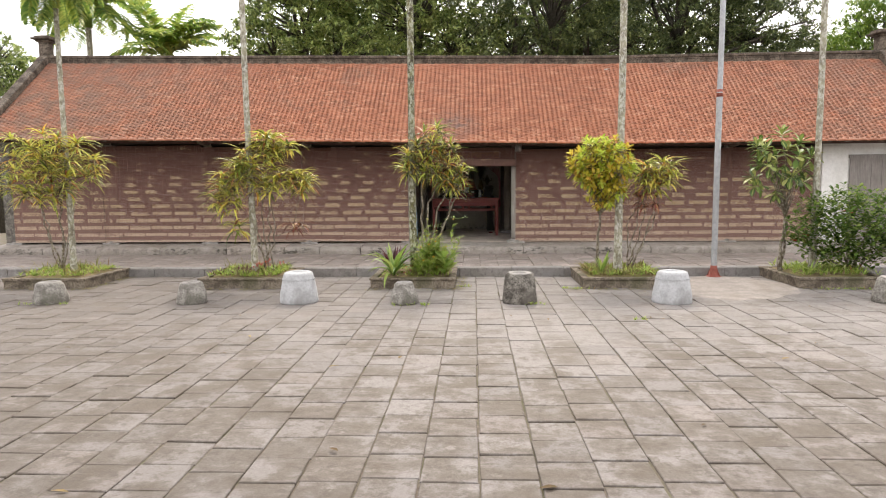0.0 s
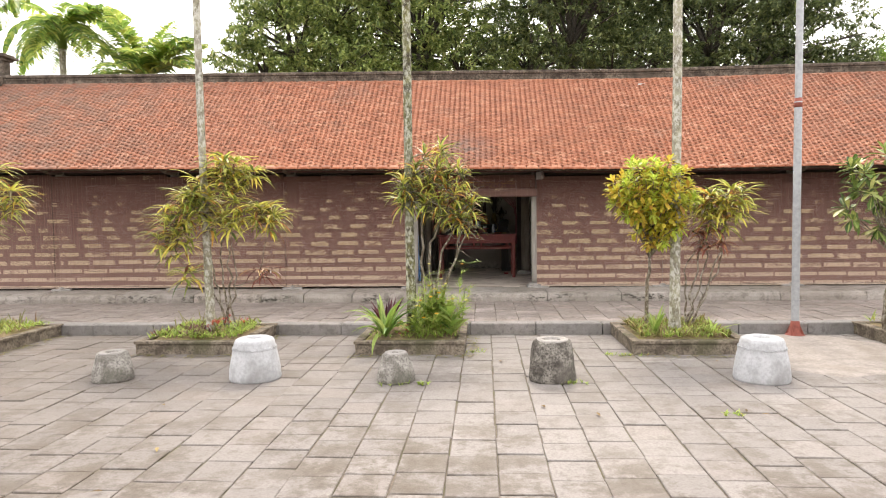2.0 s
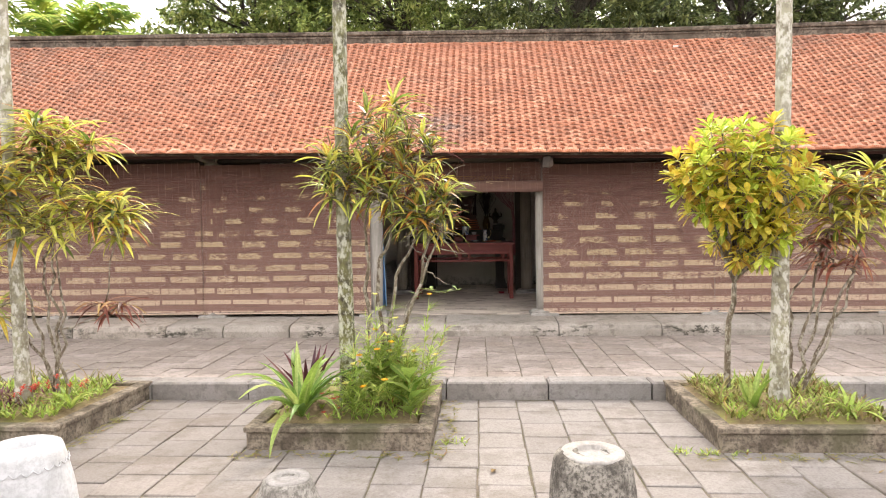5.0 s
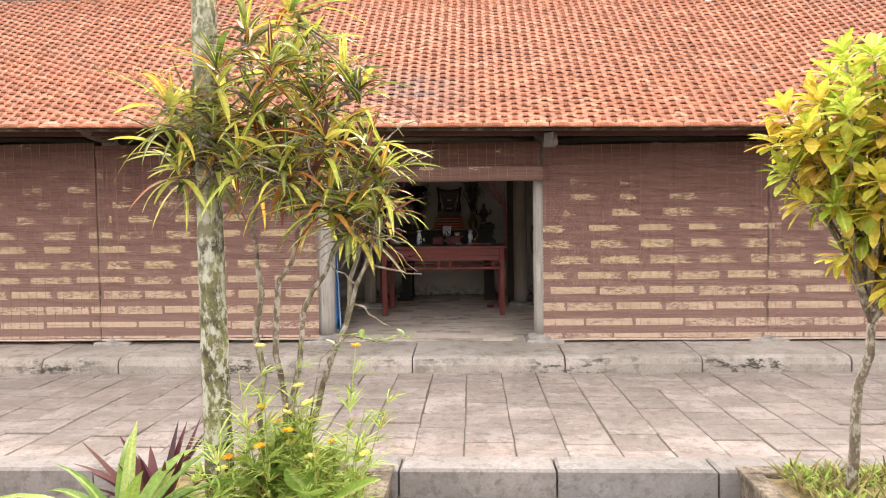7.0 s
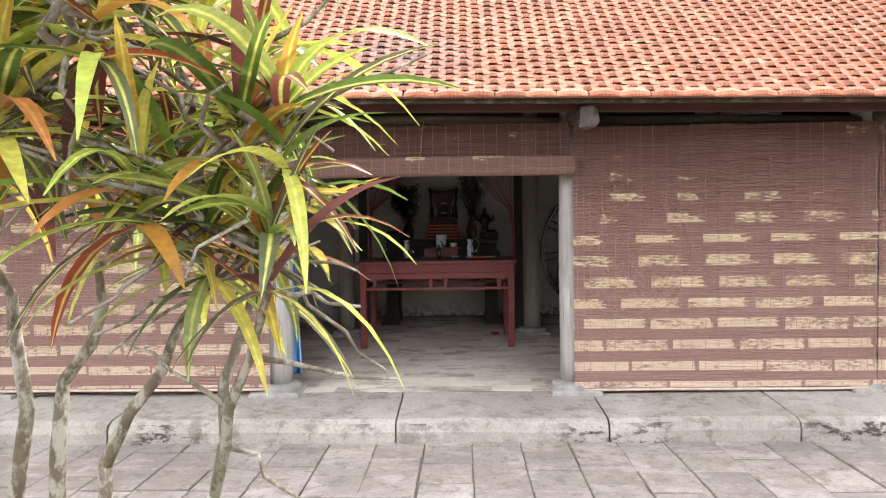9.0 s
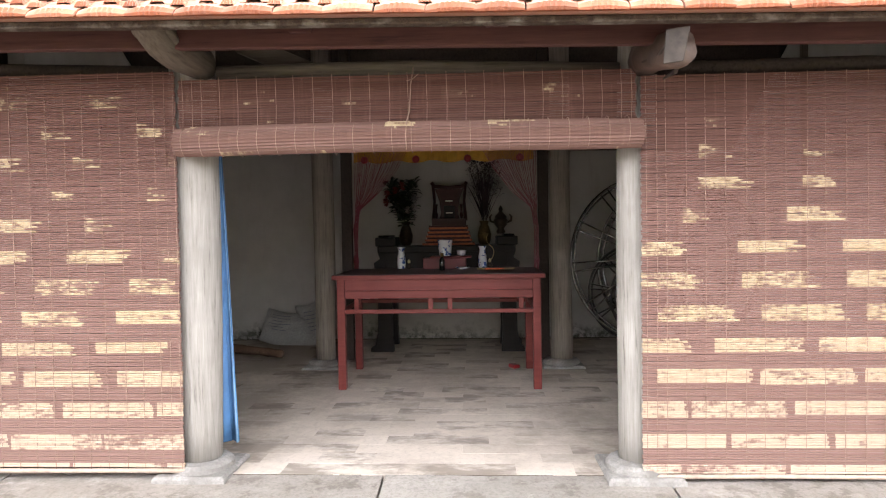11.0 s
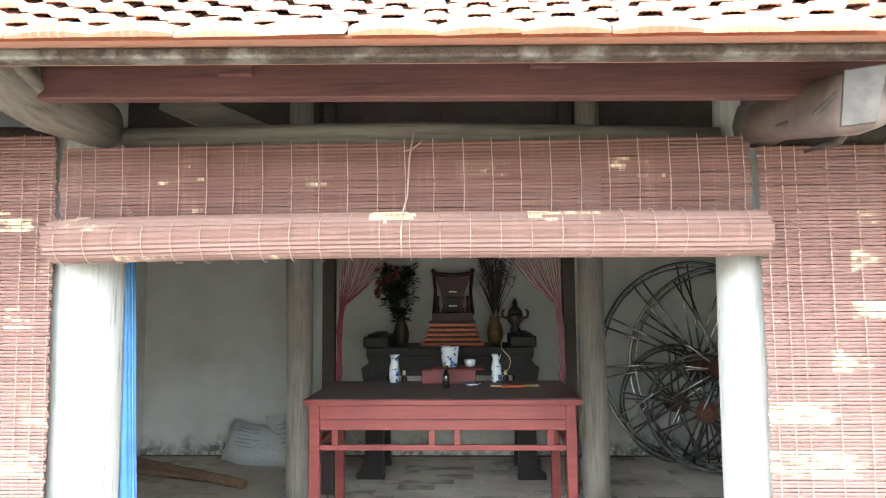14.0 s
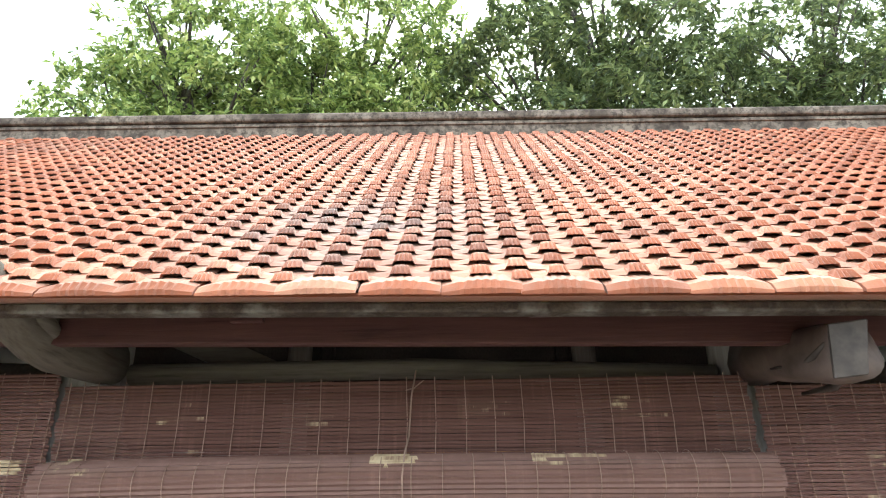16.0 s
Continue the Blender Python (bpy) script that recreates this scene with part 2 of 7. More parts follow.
def roof_clay():
    m = Nodes("roof_clay", 0.78, spec=0.12).world_co()
    r = m.either()
    c = m.ramp(r, (0.0, (0.23, 0.071, 0.035)), (0.35, (0.30, 0.094, 0.046)), (0.65, (0.355, 0.118, 0.061)), (0.92, (0.40, 0.150, 0.082)), (1.0, (0.45, 0.21, 0.13)))
    n = m.noise(30, 6, 0.7)
    c = m.mix(m.ramp(n, (0.45, 0.0), (0.75, 0.55)), c, (0.16, 0.085, 0.06))
    # pale dust on what faces up, with sky glare painted into its tone
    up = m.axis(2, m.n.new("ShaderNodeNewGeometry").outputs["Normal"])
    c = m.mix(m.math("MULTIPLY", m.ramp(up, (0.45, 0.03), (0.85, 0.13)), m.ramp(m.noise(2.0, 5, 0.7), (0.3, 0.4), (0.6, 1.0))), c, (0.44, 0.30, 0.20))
    # lichen and soot in broad patches, thickest towards both ends and above the doorway
    soot = m.ramp(m.noise(0.55, 5, 0.7), (0.56, 0.0), (0.72, 0.7))
    gx = m.ramp(m.math("DIVIDE", m.math("SUBTRACT", m.axis(0), 4.0), 5.0), (0.0, 0.0), (1.0, 0.75))
    gx = m.math("MAXIMUM", gx, m.ramp(m.math("DIVIDE", m.math("SUBTRACT", -3.2, m.axis(0)), 5.0), (0.0, 0.0), (1.0, 0.85)))
    soot = m.math("MAXIMUM", soot, m.math("MULTIPLY", gx, m.ramp(m.noise(3.0, 5), (0.35, 0.2), (0.6, 1.0))))
    c = m.mix(soot, c, (0.17, 0.105, 0.08))
    d = m.n.new("ShaderNodeVectorMath")
    d.operation = "DISTANCE"
    m.l.new(m.co, d.inputs[0])
    d.inputs[1].default_value = (-0.15, 13.35, 2.6)
    spot = m.math("MULTIPLY", m.ramp(d.outputs["Value"], (0.1, 0.75), (0.62, 0.0)), m.ramp(m.noise(7, 5), (0.35, 0.2), (0.6, 1.0)))
    c = m.mix(spot, c, (0.13, 0.105, 0.10))
    m.bump(n, 0.4, 0.004)
    # dust on the old clay, which brightens it at flat angles
    m.b.inputs["Sheen Weight"].default_value, m.b.inputs["Sheen Roughness"].default_value = 0.30, 0.48
    m.b.inputs["Sheen Tint"].default_value = (1.0, 0.90, 0.80, 1)
    return m.done(c)


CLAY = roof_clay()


PITCH = 0.0107


def blind_paint(name, seed, more=0.0, rubbed=0.0, faded=0.0):
    """Bamboo slats in worn red-brown paint. In rows the paint has gone in long pale bars, each slat for itself: few and ragged near the top, almost unbroken near the foot."""
    m = Nodes(name, 0.66, spec=0.35).world_co()
    x, z = m.axis(0), m.axis(2)
    si = m.math("FLOOR", m.math("DIVIDE", z, PITCH))
    zs = m.math("MULTIPLY", si, PITCH)
    by_slat = m.n.new("ShaderNodeCombineXYZ")
    m.l.new(x, by_slat.inputs[0])
    m.l.new(zs, by_slat.inputs[2])
    sl = by_slat.outputs[0]
    row = m.math("DIVIDE", m.math("ADD", zs, 0.045), 0.146)
    ri, rf = m.math("FLOOR", row), m.math("FRACT", row)

    def chance(*terms):
        t = seed
        for k, v in terms:
            t = m.math("ADD", m.math("MULTIPLY", v, k), t)
        return m.math("FRACT", m.math("ABSOLUTE", m.math("MULTIPLY", m.math("SINE", t), 437.58)))

    bay = m.math("FLOOR", m.math("DIVIDE", m.math("ADD", x, 9.3), 2.07))
    col = m.math("ADD", m.math("DIVIDE", x, 0.46), chance((12.99, ri), (4.13, bay)))
    ci, cf = m.math("FLOOR", col), m.math("FRACT", col)
    rnd, rnd2, jit = chance((78.2, ci), (37.7, ri)), chance((21.7, ci), (61.3, ri)), chance((9.17, si), (3.3, ci))
    low = m.ramp(m.math("DIVIDE", m.math("SUBTRACT", z, 0.28), 1.9), (0.0, 0.97), (0.16, 0.96), (0.32, 0.84), (0.52, 0.66), (0.74, 0.40), (0.92, 0.14))
    low = m.math("ADD", low, more)
    if rubbed:
        low = m.math("ADD", low, m.ramp(m.math("ABSOLUTE", x), (0.05, rubbed), (0.12, 0.0)))
    band = m.math("MULTIPLY", m.math("GREATER_THAN", rf, m.math("ADD", m.math("MULTIPLY", rnd2, 0.14), 0.20)), m.math("LESS_THAN", rf, 0.74))
    loose = m.math("SUBTRACT", 1.02, low)
    end = m.math("ADD", low, m.math("MULTIPLY", m.math("SUBTRACT", rnd, 0.5), m.math("MULTIPLY", loose, 0.9)))
    end = m.math("SUBTRACT", end, m.math("MULTIPLY", m.math("MULTIPLY", jit, loose), 0.5))
    run = m.math("LESS_THAN", cf, end)
    fibre = m.noise(1.0, 5, 0.72, m.scaled(17, 1, 310, sl))
    patchy = m.noise(1.0, 3, 0.6, m.scaled(7, 1, 22))
    wear = m.math("ADD", m.math("MULTIPLY", fibre, 0.62), m.math("MULTIPLY", patchy, 0.38))
    wear = m.math("ADD", wear, m.math("MULTIPLY", m.math("SUBTRACT", low, 0.5), 0.13))
    wear = m.math("ADD", wear, m.math("MULTIPLY", m.math("SUBTRACT", rnd2, 0.5), 0.10))
    keep = m.ramp(wear, (0.445, 0.06), (0.53, 0.90))
    bare = m.math("MULTIPLY", m.math("MULTIPLY", band, run), keep)
    speck = m.ramp(m.noise(1.0, 4, 0.7, m.scaled(11, 1, 260, sl)), (0.70, 0.0), (0.74, 0.55))
    bare = m.math("MINIMUM", m.math("ADD", bare, speck), 1.0)
    tone = m.noise(1.0, 4, 0.6, m.scaled(1.4, 1, 240, sl))
    paint = m.mix(m.ramp(tone, (0.3, 0.0), (0.7, 1.0)), (0.082, 0.032, 0.024), (0.156, 0.075, 0.058))
    run_down = m.ramp(m.noise(1.0, 5, 0.7, m.scaled(38, 38, 0.9)), (0.54, 0.0), (0.68, 0.40))
    paint = m.mix(run_down, paint, (0.225, 0.115, 0.088))
    # paint bleached towards the foot; its darker top also paints in eave shade
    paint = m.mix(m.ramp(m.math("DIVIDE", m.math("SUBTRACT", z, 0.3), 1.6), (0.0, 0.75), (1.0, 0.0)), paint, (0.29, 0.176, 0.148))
    if faded:
        paint = m.mix(faded, paint, (0.33, 0.225, 0.185))
    pale = m.mix(m.ramp(fibre, (0.40, 0.0), (0.62, 1.0)), (0.36, 0.255, 0.150), (0.54, 0.425, 0.272))
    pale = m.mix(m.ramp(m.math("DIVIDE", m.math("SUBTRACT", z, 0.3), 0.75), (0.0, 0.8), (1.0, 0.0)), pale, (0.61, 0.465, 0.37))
    c = m.mix(bare, paint, pale)
    return m.done(c)


WORN_TOP = concrete("pale_worn_stone", (0.36, 0.34, 0.32), (0.28, 0.262, 0.245), (0.21, 0.195, 0.18), 0.3, 12)
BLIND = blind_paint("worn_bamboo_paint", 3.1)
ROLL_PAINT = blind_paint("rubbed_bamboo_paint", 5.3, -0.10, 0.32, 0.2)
CORD = plain("blind_cord", (0.30, 0.20, 0.155), 0.9, bump=0)


def wood(name, a, b, axis=2, rough=0.8, scale=3.0, crack=0.5):
    m = Nodes(name, rough, spec=0.3)
    s = [22.0, 22.0, 22.0]
    s[axis] = 1.3
    g = m.noise(scale, 7, 0.65, m.scaled(*s))
    c = m.mix(m.ramp(g, (0.3, 0.0), (0.72, 1.0)), a, b)
    c = m.mix(m.ramp(g, (0.30, crack), (0.40, 0.0)), c, tuple(v * 0.3 for v in a))
    c = m.mix(m.ramp(m.noise(2.2, 4), (0.4, 0.0), (0.7, 0.45)), c, tuple(v * 0.6 for v in a))
    m.bump(g, 0.35, 0.006)
    return m.done(c)


POST_WOOD = wood("weathered_post_wood", (0.255, 0.232, 0.207), (0.43, 0.405, 0.372), crack=0.6)
DARK_POST = wood("dull_column_wood", (0.20, 0.172, 0.142), (0.36, 0.318, 0.268))
BEAM_WOOD = wood("grey_beam_wood", (0.10, 0.083, 0.066), (0.20, 0.172, 0.138), 0)
RED_BOARD = wood("red_brown_board", (0.068, 0.026, 0.022), (0.115, 0.048, 0.039), 0, 0.6)
BRACKET_WOOD = wood("weathered_bracket_wood", (0.085, 0.068, 0.050), (0.17, 0.143, 0.112), 1)
RAFTER = wood("dark_rafter_wood", (0.045, 0.035, 0.030), (0.09, 0.07, 0.06), 1)
LACQUER = wood("red_table_lacquer", (0.165, 0.034, 0.030), (0.245, 0.058, 0.050), 0, 0.42, 2.0, 0.0)
TABLETOP = wood("dark_table_top", (0.085, 0.055, 0.050), (0.15, 0.105, 0.098), 0, 0.42, 2.0, 0.0)
PLANK = wood("brown_plank_wood", (0.12, 0.07, 0.045), (0.24, 0.15, 0.095), 0)
SHUTTER = wood("grey_shutter_wood", (0.20, 0.18, 0.165), (0.33, 0.30, 0.28))
LATH = concrete("lichen_lath", (0.085, 0.062, 0.045), (0.05, 0.034, 0.025), (0.20, 0.18, 0.15), 0.4, 30)


# ---- mesh helpers ----


class Mesh:
    """A list of points and faces that becomes one mesh."""

    def __init__(self):
        self.v, self.f, self.w = [], [], []

    def add(self, verts, faces, m=None):
        k = len(self.v)
        self.v.extend(tuple(m @ Vector(p)) if m is not None else tuple(p) for p in verts)
        self.f.extend(tuple(k + i for i in f) for f in faces)
        return self

    def box(self, x0, x1, y0, y1, z0, z1, m=None):
        return self.add([(x, y, z) for z in (z0, z1) for y in (y0, y1) for x in (x0, x1)],
                        [(0, 2, 3, 1), (4, 5, 7, 6), (0, 1, 5, 4), (2, 6, 7, 3), (0, 4, 6, 2), (1, 3, 7, 5)], m)

    def slab(self, x0, x1, y0, y1, z0, z1, e=0.006, m=None):
        """A box with bevelled upper edges."""
        ring = lambda a, b, c, d, z: [(a, c, z), (b, c, z), (b, d, z), (a, d, z)]
        v = ring(x0, x1, y0, y1, z0) + ring(x0, x1, y0, y1, z1 - e) + ring(x0 + e, x1 - e, y0 + e, y1 - e, z1)
        f = [(4 * k + i, 4 * k + (i + 1) % 4, 4 * k + 4 + (i + 1) % 4, 4 * k + 4 + i) for k in (0, 1) for i in range(4)]
        return self.add(v, f + [(8, 9, 10, 11), (3, 2, 1, 0)], m)

    def long_box(self, x0, x1, y0, y1, z0, z1, step=0.6):
        """A beam along x that follows the sag of the roof."""
        n = max(1, int((x1 - x0) / step))
        k = len(self.v)
        for i in range(n + 1):
            x = x0 + (x1 - x0) * i / n
            self.v += [(x, y, z + sag(x)) for y, z in ((y0, z0), (y1, z0), (y1, z1), (y0, z1))]
        for i in range(n):
            for j in range(4):
                a, b = k + 4 * i + j, k + 4 * i + (j + 1) % 4
                self.f.append((a, a + 4, b + 4, b))
        self.f += [(k, k + 1, k + 2, k + 3), (k + 4 * n + 3, k + 4 * n + 2, k + 4 * n + 1, k + 4 * n)]
        return self

    def tube(self, points, radii, n=8, caps=True, squash=None):
        """A round tube through points, with a radius at each."""
        k = len(self.v)
        pts = [Vector(p) for p in points]
        side = None
        for i, (p, r) in enumerate(zip(pts, radii)):
            d = (pts[min(i + 1, len(pts) - 1)] - pts[max(i - 1, 0)]).normalized()
            if side is None:
                side = d.orthogonal().normalized()
            side = (side - d * side.dot(d)).normalized()
            up = d.cross(side)
            for j in range(n):
                a = 2 * math.pi * j / n
                self.v.append(tuple(p + side * math.cos(a) * r + up * math.sin(a) * r * (squash or 1)))
        for i in range(len(pts) - 1):
            for j in range(n):
                a, b = k + i * n + j, k + i * n + (j + 1) % n
                self.f.append((a, b, b + n, a + n))
        if caps:
            self.f.append(tuple(k + j for j in reversed(range(n))))
            self.f.append(tuple(k + (len(pts) - 1) * n + j for j in range(n)))
        return self

    def lathe(self, profile, n=24, m=None):
        """A body of revolution about z from (radius, height) pairs, closed at both ends."""
        v = [(r * math.cos(2 * math.pi * j / n), r * math.sin(2 * math.pi * j / n), z) for r, z in profile for j in range(n)]
        f = [(i * n + j, i * n + (j + 1) % n, (i + 1) * n + (j + 1) % n, (i + 1) * n + j) for i in range(len(profile) - 1) for j in range(n)]
        f += [tuple(reversed(range(n))), tuple((len(profile) - 1) * n + j for j in range(n))]
        return self.add(v, f, m)

    def data(self, name, mat, smooth=False):
        me = bpy.data.meshes.new(name)
        me.from_pydata(self.v, [], self.f)
        me.materials.append(mat)
        if self.w:
            me.attributes.new("across", "FLOAT", "POINT").data.foreach_set("value", self.w)
        if smooth:
            me.shade_smooth()
        me.update()
        return me


def thing(name, label, category, group="", at=(0, 0, 0)):
    ob = tagged(new(name), label, category, group)
    ob.empty_display_size = 0.1
    ob.location = at
    return ob


def part(name, mesh, mat, parent, label="", smooth=False, bevel=0.0):
    ob = new(name, mesh.data(name, mat, smooth))
    ob.parent = parent
    if label:
        ob["label"] = label
    if bevel:
        b = ob.modifiers.new("edge", "BEVEL")
        b.width, b.segments, b.limit_method, b.angle_limit = bevel, 2, "ANGLE", radians(35)
    return ob


def setting(name, mesh, mat, label="", category="", smooth=False, bevel=0.0):
    ob = part(name, mesh, mat, None, "", smooth, bevel)
    return tagged(ob, label, category, kind="structure")


def solo(name, mesh, mat, label, category, group="", smooth=False, bevel=0.0):
    ob = part(name, mesh, mat, None, "", smooth, bevel)
    return tagged(ob, label, category, group)


def wobble(ob, amount, scale, seed=0.0):
    """Uneven, hand-made surfaces: pushes the points of a mesh about by smooth noise."""
    for v in ob.data.vertices:
        v.co += noise.noise_vector(v.co * scale + Vector((seed, seed * 1.7, 0))) * amount
    ob.data.update()
    return ob


# ---- plan, in metres ----
GROUND, WALK_Z, FLOOR_Z = 0.0, 0.115, 0.285
KERB_Y, STEP_Y, BLIND_Y, POST_Y = 10.80, 13.06, 13.56, 13.70
BAYS = [-9.32, -7.26, -5.18, -3.12, -1.0, 1.06, 3.13, 5.20, 6.95]
END_L, END_R = -9.5, 8.95
EAVE_Y, EAVE_Z, RIDGE_Y, RIDGE_Z = 12.95, 2.248, 15.24, 4.11
BACK_Y = 17.55


def sag(x):
    """The old roof is not level: it sinks from its west end to the doorway and runs on level."""
    return -0.018 * min(x, 3.0) + 0.002 * max(0.0, x - 3.0)



# ---- large structure ----
setting("ground", Mesh().add([(-400, -400, -0.010), (400, -400, -0.010), (400, 400, -0.010), (-400, 400, -0.010)], [(0, 1, 2, 3)]), SAND_BED, "bare earth under and round the paved courtyard", "ground")
walk_bed = setting("pavement", Mesh().box(-14, 14, KERB_Y + 0.19, STEP_Y + 0.02, -0.02, WALK_Z - 0.009), SAND_BED, "raised walkway paved with square clay bricks", "walkway")
floor = setting("floor", Mesh().box(END_L, END_R, STEP_Y + 0.58, BACK_Y + 0.2, -0.02, FLOOR_Z - 0.003), SAND_BED, "worn brick floor inside the temple house", "floor")

# unseen wall added behind the camera to block low sky light
sky_block = setting("wall_courtyard", Mesh().box(-22, 22, -4.3, -4.0, -0.05, 4.4), OLD_STONE, "unseen weathered wall added to keep low sky light off the house front", "wall", bevel=0.02)

# back wall, gable walls, ceiling boards
setting("wall_north", Mesh().box(END_L, END_R, BACK_Y, BACK_Y + 0.2, 0, 2.35), PLASTER, "old lime-plastered back wall", "wall")
for nm, x, fy in (("wall_west", END_L, 13.56), ("wall_east", END_R - 0.2, 13.72)):
    g = Mesh().add([(x, fy, 0), (x, BACK_Y + 0.2, 0), (x, BACK_Y + 0.2, 2.3), (x, RIDGE_Y, 4.05), (x, fy, 2.5),
                    (x + 0.2, fy, 0), (x + 0.2, BACK_Y + 0.2, 0), (x + 0.2, BACK_Y + 0.2, 2.3), (x + 0.2, RIDGE_Y, 4.05), (x + 0.2, fy, 2.5)],
                   [(0, 1, 2, 3, 4), (9, 8, 7, 6, 5), (0, 5, 6, 1), (1, 6, 7, 2), (2, 7, 8, 3), (3, 8, 9, 4), (4, 9, 5, 0)])
    # dark stone here paints the shade at the end of the house
    setting(nm, g, DARK_STONE, "gable end wall in dark stone that stands in for shade", "wall")
for x in (-2.95, 3.05):
    g = Mesh().add([(x, 15.0, 0.2), (x, BACK_Y, 0.2), (x, BACK_Y, 2.3), (x, 15.0, 3.9), (x + 0.12, 15.0, 0.2), (x + 0.12, BACK_Y, 0.2), (x + 0.12, BACK_Y, 2.3), (x + 0.12, 15.0, 3.9)],
                   [(0, 1, 2, 3), (7, 6, 5, 4), (0, 4, 5, 1), (1, 5, 6, 2), (2, 6, 7, 3), (3, 7, 4, 0)])
    setting("wall_partition", g, PLASTER, "plastered partition wall inside the house", "wall")
slope = math.atan2(RIDGE_Z - EAVE_Z, RIDGE_Y - EAVE_Y)
SL = math.hypot(RIDGE_Z - EAVE_Z, RIDGE_Y - EAVE_Y)
cs, sn = math.cos(slope), math.sin(slope)


def roof_at(x, s, h=0.0):
    """The point s metres up the front slope, h above its deck."""
    return (x, EAVE_Y + s * cs - h * sn, EAVE_Z + s * sn + h * cs - 0.012 + sag(x))


d = 0.012
deck = Mesh()
NX = 24
for i in range(NX + 1):
    x = END_L + (END_R - END_L) * i / NX
    deck.v += [roof_at(x, 0.03, 0), roof_at(x, SL, 0), roof_at(x, SL, -d), roof_at(x, 0.03, -d)]
deck.f = [(4 * i + j, 4 * i + (j + 1) % 4, 4 * i + 4 + (j + 1) % 4, 4 * i + 4 + j) for i in range(NX) for j in range(4)]
setting("roof_deck", deck, RAFTER, "dark boarding under the roof tiles", "roof")
yb, zb = 17.95, 2.05
back = Mesh().add([(x, y, z) for dz in (-0.05, 0.0) for x, y, z in ((END_L, RIDGE_Y, RIDGE_Z + dz + sag(END_L)), (END_R, RIDGE_Y, RIDGE_Z + dz + sag(END_R)), (END_R, yb, zb + dz + sag(END_R)), (END_L, yb, zb + dz + sag(END_L)))],
                  [(0, 1, 2, 3), (7, 6, 5, 4), (0, 4, 5, 1), (2, 6, 7, 3), (1, 5, 6, 2), (3, 7, 4, 0)])
lining = Mesh()
lining.v, lining.f = [(x, y, z - 0.07) for x, y, z in back.v], list(back.f)
setting("ceiling", lining, RAFTER, "dark boarding under the rear roof slope", "ceiling")
setting("roof_back", back, CLAY, "rear slope of the clay roof", "roof")

# ridge of mortar with a moulded top, and gable copings
ridge = thing("roof_ridge", "long mortar roof ridge blackened by lichen", "ridge")
tagged(ridge, kind="structure")
part("ridge_body", Mesh().long_box(END_L, END_R, RIDGE_Y - 0.03, RIDGE_Y + 0.16, 3.98, 4.205), RIDGE, ridge, bevel=0.008)
part("ridge_band", Mesh().long_box(END_L, END_R, RIDGE_Y - 0.042, RIDGE_Y - 0.028, 4.168, 4.190), RIDGE, ridge, bevel=0.004)
part("ridge_cap", Mesh().long_box(END_L - 0.04, END_R + 0.04, RIDGE_Y - 0.055, RIDGE_Y + 0.19, 4.205, 4.268), RIDGE, ridge, bevel=0.015)
for nm, x in (("gable_coping", END_L - 0.12), ("gable_coping", END_R - 0.06)):
    co = Mesh()
    w = 0.2
    pts = [(EAVE_Y - 0.05, EAVE_Z - 0.05), (RIDGE_Y, RIDGE_Z + 0.06), (yb, zb)]
    v = [(x + dx, y, z + dz + sag(x)) for dx in (0, w) for dz in (-0.12, 0.14) for y, z in pts]
    co.add(v, [(0, 1, 4, 3), (1, 2, 5, 4), (6, 9, 10, 7), (7, 10, 11, 8), (3, 4, 10, 9), (4, 5, 11, 10), (0, 6, 7, 1), (1, 7, 8, 2), (0, 3, 9, 6), (2, 8, 11, 5)])
    setting(nm, co, RIDGE, "sloping gable coping of dark mortar", "coping", bevel=0.015)
    fin = thing("ridge_finial", "square mortar finial with a stepped cap", "finial", at=(x + 0.1, RIDGE_Y + 0.06, 4.2 + sag(x)))
    part("shaft", Mesh().box(-0.11, 0.11, -0.11, 0.11, -0.1, 0.38), RIDGE, fin, bevel=0.015)
    part("cap", Mesh().box(-0.15, 0.15, -0.15, 0.15, 0.36, 0.41).box(-0.22, 0.22, -0.22, 0.22, 0.41, 0.455).box(-0.17, 0.17, -0.17, 0.17, 0.455, 0.50), RIDGE, fin, bevel=0.015)

# fascia board, edge lath, rail and rafters
setting("fascia_board", Mesh().long_box(END_L + 0.05, END_R - 0.05, 13.235, 13.275, 2.20, 2.36), RED_BOARD, "red-brown fascia board under the eave", "board", bevel=0.004)
setting("eave_lath", Mesh().long_box(END_L, END_R, 12.985, 13.03, 2.210, 2.236), LATH, "lichen-stained lath along the roof edge", "lath", bevel=0.006)
setting("under_tile_strip", Mesh().long_box(END_L, END_R, 12.952, 13.10, 2.237, 2.247), CLAY, "flat clay strip under the lowest tiles", "tiles")
# outside the door bay the rails take darker wood to paint eave shade
for a, b in zip(BAYS[:-1], BAYS[1:]):
    setting("blind_rail", Mesh().tube([(a + 0.08, 13.665, 2.200 + sag(a)), ((a + b) / 2, 13.665, 2.205 + sag(a)), (b - 0.08, 13.665, 2.202 + sag(b))], [0.036, 0.034, 0.036], 10), BEAM_WOOD if a == BAYS[4] else RAFTER, "round wooden rail that carries the blinds", "rail", smooth=True)
raf = Mesh()
x = END_L + 0.3
while x < END_R - 0.2:
    raf.add([(x + dx, roof_at(x, s, h)[1], roof_at(x, s, h)[2]) for h in (-0.075, -d - 0.002) for s in (0.12, SL) for dx in (-0.03, 0.03)],
            [(0, 2, 3, 1), (4, 5, 7, 6), (0, 1, 5, 4), (2, 6, 7, 3), (0, 4, 6, 2), (1, 3, 7, 5)])
    x += 0.33
tagged(setting("rafters", raf, RAFTER, "dark wooden rafters under the roof", "rafters"))
